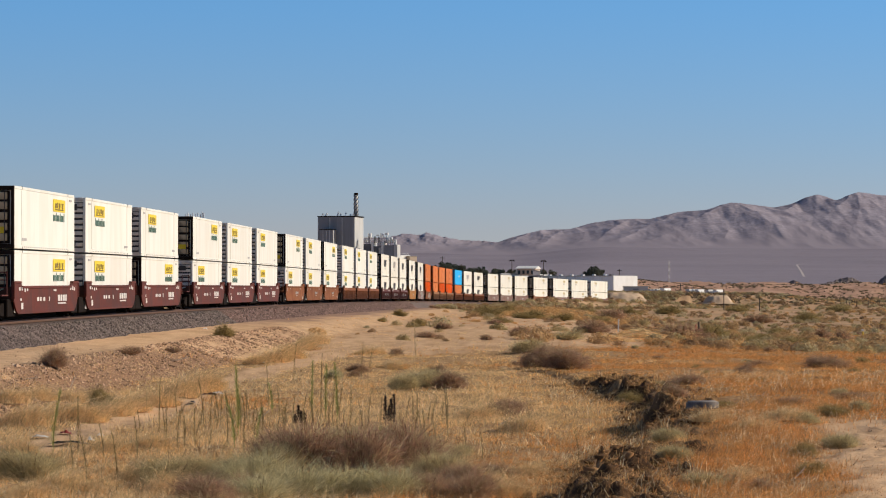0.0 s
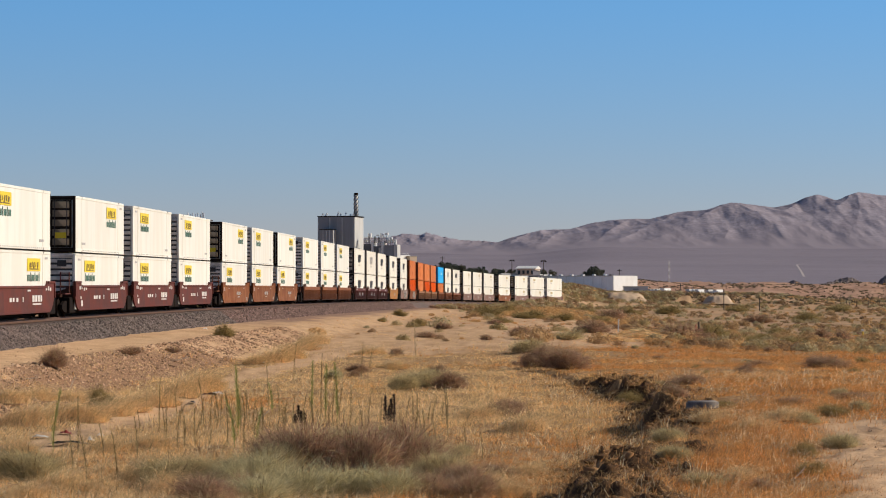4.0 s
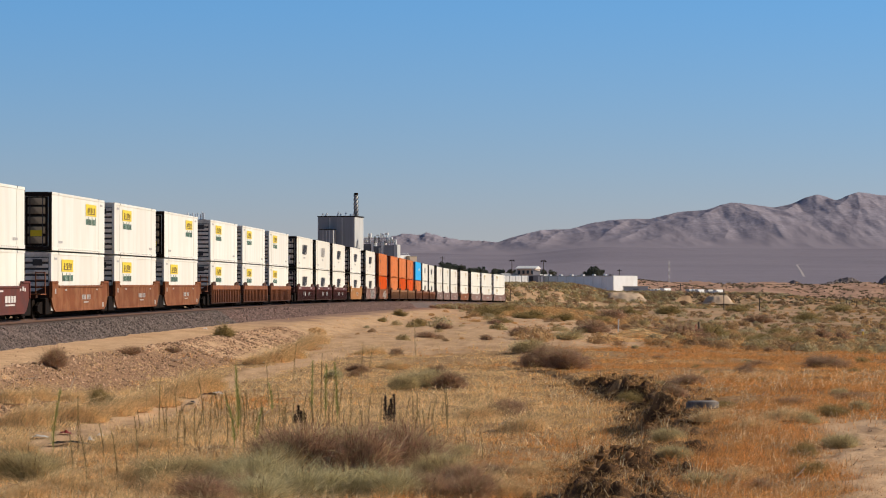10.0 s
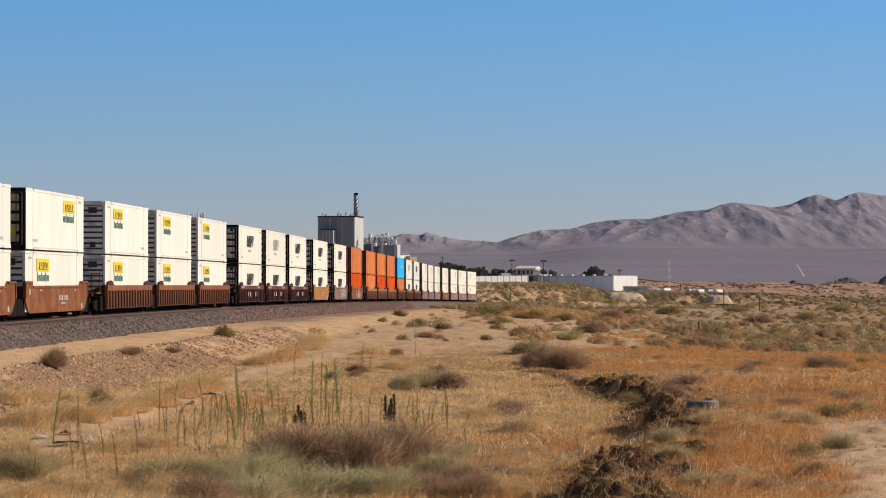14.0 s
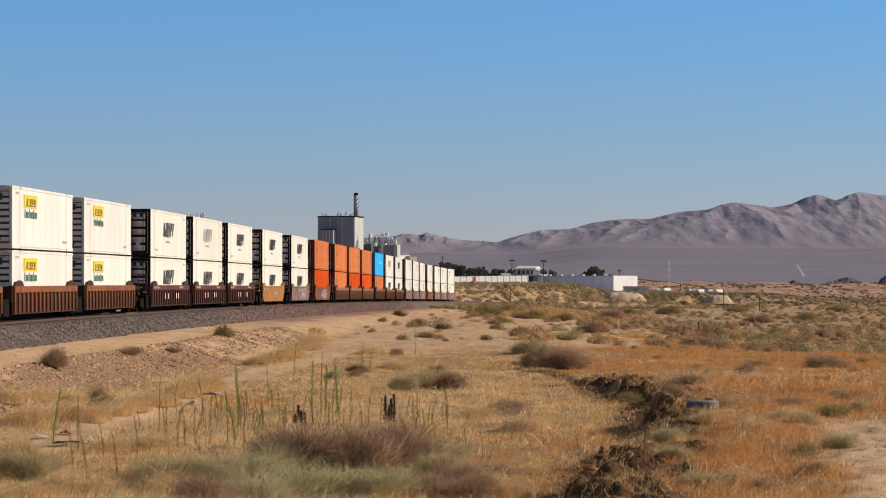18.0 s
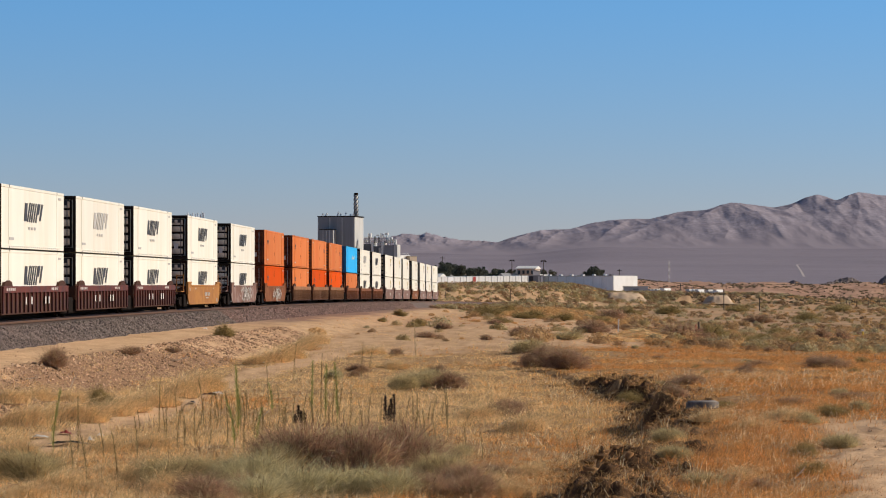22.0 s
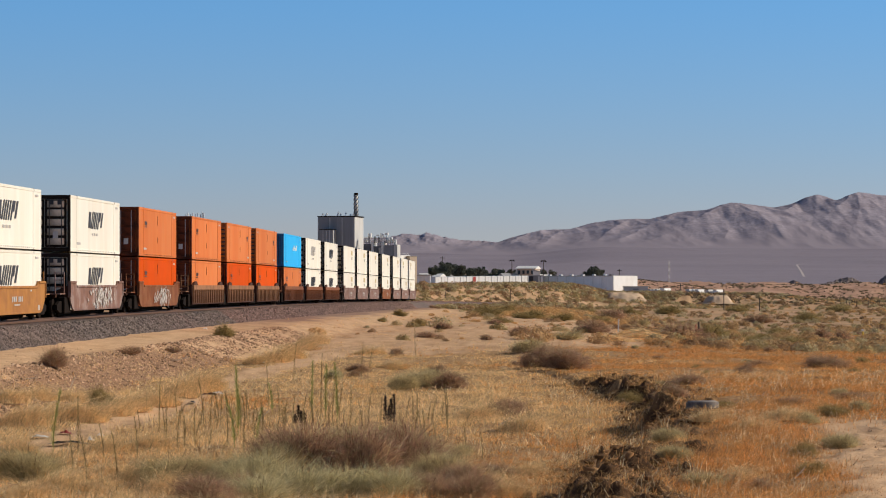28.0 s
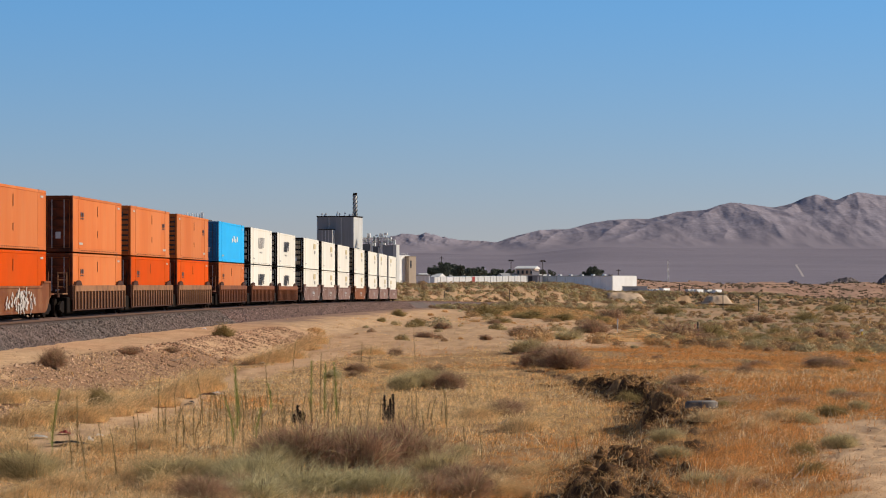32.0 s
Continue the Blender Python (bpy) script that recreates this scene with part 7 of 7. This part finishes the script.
def seed_spike(u, v, h, seed):
    x, y, z = meet(u, v)
    k = y / 5277
    hh = h * k
    g = np.random.default_rng(seed)
    root = tagged(new("seed_spike"), "dark brown dried dock seed spike", "weed", "dark seed spikes")
    root.matrix_basis = Matrix.Translation((x, y, z))
    bm = bmesh.new()
    bm_cyl(bm, (0, 0, -0.05), (0.02, 0, hh), 0.02, 0.01, seg=6)
    part("stem", bm, M_DOCK, root)
    n = 420
    t = 0.15 + 0.85 * g.random(n)
    a = g.random(n) * 6.283
    r = 0.055 * (1.05 - t ** 3) * np.sqrt(g.random(n))
    p = np.stack([np.cos(a) * r, np.sin(a) * r, t * hh], 1)
    q1, q2 = g.normal(size=(n, 3)) * 0.022, g.normal(size=(n, 3)) * 0.022
    vv = np.stack([p, p + q1, p + q2], 1).reshape(-1, 3)
    o = new("seed_head", array_mesh("seed_head", vv, np.arange(3 * n).reshape(-1, 3), M_DOCK))
    o.parent = root


for n, (u, v, h) in enumerate(((-102, -240, 50), (-96, -238, 30), (-92, -236, 42), (-87, -238, 52), (-256, -238, 32), (-251, -240, 24), (-246, -238, 20), (-262, -240, 18))):
    seed_spike(u, v, h, n)


# ---- small things lying about ----
def tyre():
    x, y, z = meet(461, -210)
    k = y / 5277
    R = 28 * k
    root = tagged(new("tyre"), "old grey dusty truck tyre lying in the grass", "tyre")
    root.matrix_basis = Matrix.Translation((x, y + R, on_land(x, y + R) + 0.09)) @ Matrix.Rotation(radians(-1), 4, "X") @ Matrix.Rotation(radians(-1.5), 4, "Y")
    bm = bmesh.new()
    seg, sec = 40, 14
    rings = []
    for a in range(seg):
        t = 2 * math.pi * a / seg
        ring = []
        for b in range(sec):
            q = 2 * math.pi * b / sec
            cr, sr = math.cos(q), math.sin(q)
            rr2 = R * 0.74 + R * 0.26 * (abs(cr) ** 0.6 * (1 if cr > 0 else -1))
            zz = 0.11 * (abs(sr) ** 0.7 * (1 if sr > 0 else -1))
            ring.append(bm.verts.new((rr2 * math.cos(t), rr2 * math.sin(t), zz)))
        rings.append(ring)
    for a in range(seg):
        for b in range(sec):
            bm.faces.new((rings[a][b], rings[(a + 1) % seg][b], rings[(a + 1) % seg][(b + 1) % sec], rings[a][(b + 1) % sec]))
    rubber = mat("dusty_rubber", (0.17, 0.165, 0.165), 0.9, var=0.25, scale=4, second=(0.28, 0.23, 0.18), amount=0.6, second_scale=2)
    part("casing", bm, rubber, root, smooth=True)
    bm = bmesh.new()
    for a in range(seg):
        t = 2 * math.pi * (a + 0.5) / seg
        bm_box(bm, 0, 0, 0, 0.02, 0.05, 0.15)
        bmesh.ops.transform(bm, matrix=Matrix.Rotation(t, 4, "Z") @ Matrix.Translation((R + 0.004, 0, 0)), verts=bm.verts[-8:])
    part("tread", bm, rubber, root)


tyre()


def litter(name, label, cat, u, v, w, h, material, seed, lift=0.0):
    """A crumpled flat piece of rubbish."""
    x, y, z = meet(u, v)
    k = y / 5277
    g = random.Random(seed)
    bm = bmesh.new()
    nx, ny = 9, 5
    W, Dp = w * k, 0.35
    grid = [[bm.verts.new(((i / (nx - 1) - 0.5) * W * g.uniform(0.93, 1.05), (j / (ny - 1) - 0.5) * Dp * g.uniform(0.85, 1.1),
                           0.03 + h * k * g.uniform(0.2, 1.0) * math.sin(math.pi * i / (nx - 1)) * (0.4 + 0.6 * math.sin(math.pi * j / (ny - 1))))) for j in range(ny)] for i in range(nx)]
    for i in range(nx - 1):
        for j in range(ny - 1):
            bm.faces.new((grid[i][j], grid[i + 1][j], grid[i + 1][j + 1], grid[i][j + 1]))
    geom = bm.faces[:]
    bmesh.ops.solidify(bm, geom=geom, thickness=0.02)
    ob = new(name, mesh_of(name, bm, material))
    tagged(ob, label, cat)
    ob.location = (x, y, z + lift)


M_RAG = mat("black_plastic_sheet", (0.03, 0.028, 0.028), 0.5, var=0.3, scale=6)
M_PAPER = mat("white_paper_litter", (0.72, 0.69, 0.64), 0.7, var=0.1, scale=6)
for n, (nm, lab, cat, u, v, w, h, m) in enumerate((
        ("plastic_sheet", "crumpled black plastic sheet on the path", "rubbish", -662, -276, 74, 9, M_RAG),
        ("paper_litter", "scrap of white rubbish on the path", "rubbish", -714, -264, 34, 7, M_PAPER),
        ("paper_litter", "scrap of white rubbish on the path", "rubbish", -624, -270, 16, 9, M_PAPER),
        ("paper_litter", "scrap of white rubbish on the path", "rubbish", -606, -262, 14, 6, M_PAPER),
        ("plastic_sheet", "strip of black plastic lying beside the path", "rubbish", -412, -189, 34, 6, M_RAG),
        ("paper_litter", "white scrap lying beside the path", "rubbish", -400, -187, 26, 5, M_PAPER),
        ("paper_litter", "white scrap lying in the grass", "rubbish", -480, -204, 14, 4, M_PAPER),
        ("plastic_sheet", "small dark scrap in the grass", "rubbish", -444, -203, 12, 5, M_RAG),
        ("paper_litter", "pale scrap on the sandy slope", "rubbish", -421, -72, 9, 5, M_PAPER),
        ("paper_litter", "pale scrap in the grass", "rubbish", -318, -133, 9, 4, M_PAPER),
        ("paper_litter", "red scrap of rubbish in the grass", "rubbish", -668, -258, 22, 9, M_RED))):
    litter(nm, lab, cat, u, v, w, h, m, n)


def stick(u0, v0, u1, v1, r=0.018):
    x0, y0, z0 = meet(u0, v0)
    k = y0 / 5277
    bm = bmesh.new()
    a, b = Vector((x0, y0, z0)), Vector((x0 + (u1 - u0) * k, y0 + 0.1, z0 + (v1 - v0) * k + 0.02))
    bm_cyl(bm, a, b, r, r * 0.5, seg=6)
    c = a.lerp(b, 0.55)
    bm_cyl(bm, c, c + (b - a) * 0.25 + Vector((0.06, 0, 0.08)), r * 0.5, r * 0.25, seg=5)
    tagged(new("branch", mesh_of("branch", bm, M_STICK)), "pale bleached dead branch in the grass", "branch")


for row in ((-328, -238, -308, -215), (-480, -128, -446, -122), (-660, -176, -652, -156), (-470, -166, -456, -150), (100, -240, 120, -230), (620, -336, 640, -320), (545, -190, 575, -188), (700, -223, 784, -228), (-740, -160, -716, -158)):
    stick(*row)


def post(u, v, h, w, material, label, cap=None):
    x, y, z = meet(u, v)
    k = y / 5277
    root = tagged(new("marker_post"), label, "post")
    root.matrix_basis = Matrix.Translation((x, y, z)) @ Matrix.Rotation(radians(prng.uniform(-2, 2)), 4, "Y")
    bm = bmesh.new()
    bm_cyl(bm, (0, 0, -0.3), (0, 0, h * k), w * k / 2, w * k * 0.45, seg=8)
    part("shaft", bm, material, root)
    if cap:
        bm = bmesh.new()
        bm_box(bm, 0, 0, h * k, w * k * 1.1, w * k * 1.1, 4 * k, bevel=0.02)
        part("cap", bm, cap, root)


post(453, -88, 30, 4, M_POLE, "dark weathered wooden post in the scrub")
post(448, -84, 22, 2.2, M_RED, "thin reddish post in the scrub")
post(743, -92, 19, 4, mat("yellow_marker_paint", (0.72, 0.48, 0.08), 0.6, var=0.1), "yellow utility marker post beside a sandy track", M_WALLW)
post(310, -75, 22, 2.5, M_PIPE, "grey metal post in the scrub")
post(119, -22, 20, 1.3, M_POLE, "thin dark post by the line")
post(4, -20, 16, 1.1, M_POLE, "thin dark post by the line")
for n in range(11):
    u = 680 + 10.5 * n + prng.uniform(-3, 3)
    post(u, -26 - 5 * abs(math.sin(n)), prng.uniform(6, 11), 1.4, M_POLE, "small dark fence post on the plain")


def brush_pile(u, v, w, h, seed):
    """A low heap of cut pale branches."""
    x, y, z = meet(u, v)
    k = y / 5277
    g = np.random.default_rng(seed)
    n = 900
    a = g.normal(size=n) * w * k * 0.24
    b = g.normal(size=n) * w * k * 0.12
    top = h * k * np.exp(-(a / (w * k * 0.3)) ** 2) * np.exp(-(b / (w * k * 0.2)) ** 2)
    p = np.stack([a, b, top * g.random(n)], 1)
    d = g.normal(size=(n, 3)) * np.array([1.0, 0.6, 0.22]) * 0.55
    sd = np.cross(d, g.normal(size=(n, 3)))
    sd *= (0.022 / np.linalg.norm(sd, axis=1))[:, None]
    vv = np.stack([p - sd, p + sd, p + d], 1).reshape(-1, 3)
    vv[:, 2] = np.maximum(vv[:, 2], -0.1)
    ob = new("brush_heap", array_mesh("brush_heap", vv, np.arange(3 * n).reshape(-1, 3), M_PALE if seed % 2 else M_DEAD))
    ob.location = (x, y, z)
    tagged(ob, "low heap of dead cut branches in the scrub", "brush pile")


brush_pile(352, -88, 120, 20, 1)
brush_pile(300, -92, 70, 12, 3)


def grass_clump(seed):
    """A thick wind-combed clump of long golden grass, about one metre wide."""
    g = np.random.default_rng(seed)
    n = 1700
    r = np.sqrt(g.random(n)) * 0.5
    a = g.random(n) * 6.283
    p = np.stack([np.cos(a) * r, np.sin(a) * r, np.full(n, -0.02)], 1)
    h = (0.22 + 0.38 * g.random(n)) * (1.15 - 1.7 * r)
    v, f = blade_mesh(g, p, h, np.full(n, 0.015), 1.6, wind=(0.5, 0.0))
    return tagged(new("grass_clump", array_mesh("grass_clump", v, f, M_CLUMP)), "thick clump of long golden dry grass", "grass", "grass clumps on the slope")


clumps = [grass_clump(k) for k in range(4)]
CLUMPS = "-466 -190 70 52|-440 -184 80 60|-410 -178 60 44|-510 -205 90 44|-560 -214 90 40|-590 -225 90 46|-640 -232 100 52|-690 -236 90 50|-740 -240 100 54|-770 -200 80 40|-720 -196 80 34|-660 -200 80 34|-300 -128 70 36|-276 -122 70 40|-245 -108 60 30|-230 -96 60 30|-330 -132 50 26|-130 -116 60 20|-90 -140 60 20|-755 -290 80 40|-600 -290 80 40|-520 -280 80 36|60 -230 90 40|140 -250 90 44|470 -235 80 30|540 -250 90 36|600 -230 80 30|520 -340 90 40|-680 -358 100 54|-610 -366 90 50|-560 -348 90 50|-500 -362 100 56|-450 -350 80 50|-590 -330 70 40|-430 -372 90 40|-530 -318 70 40|-480 -322 70 40|-740 -368 80 40|60 -350 90 44|110 -365 90 44|150 -330 70 34|20 -320 70 36"
for n, row in enumerate(CLUMPS.split("|")):
    u, v, w, h = (float(t) for t in row.split())
    x, y, z = meet(u, v)
    k = y / 5277
    m = Matrix.Translation((x, y, z)) @ Matrix.Rotation(prng.uniform(-0.5, 0.5), 4, "Z") @ Matrix.Diagonal((w * k, w * k, h * k / 0.5, 1))
    if n < 4:
        clumps[n].matrix_basis = m
    else:
        c = copy_thing(clumps[n % 4], Matrix())
        c.matrix_basis = m


motions()
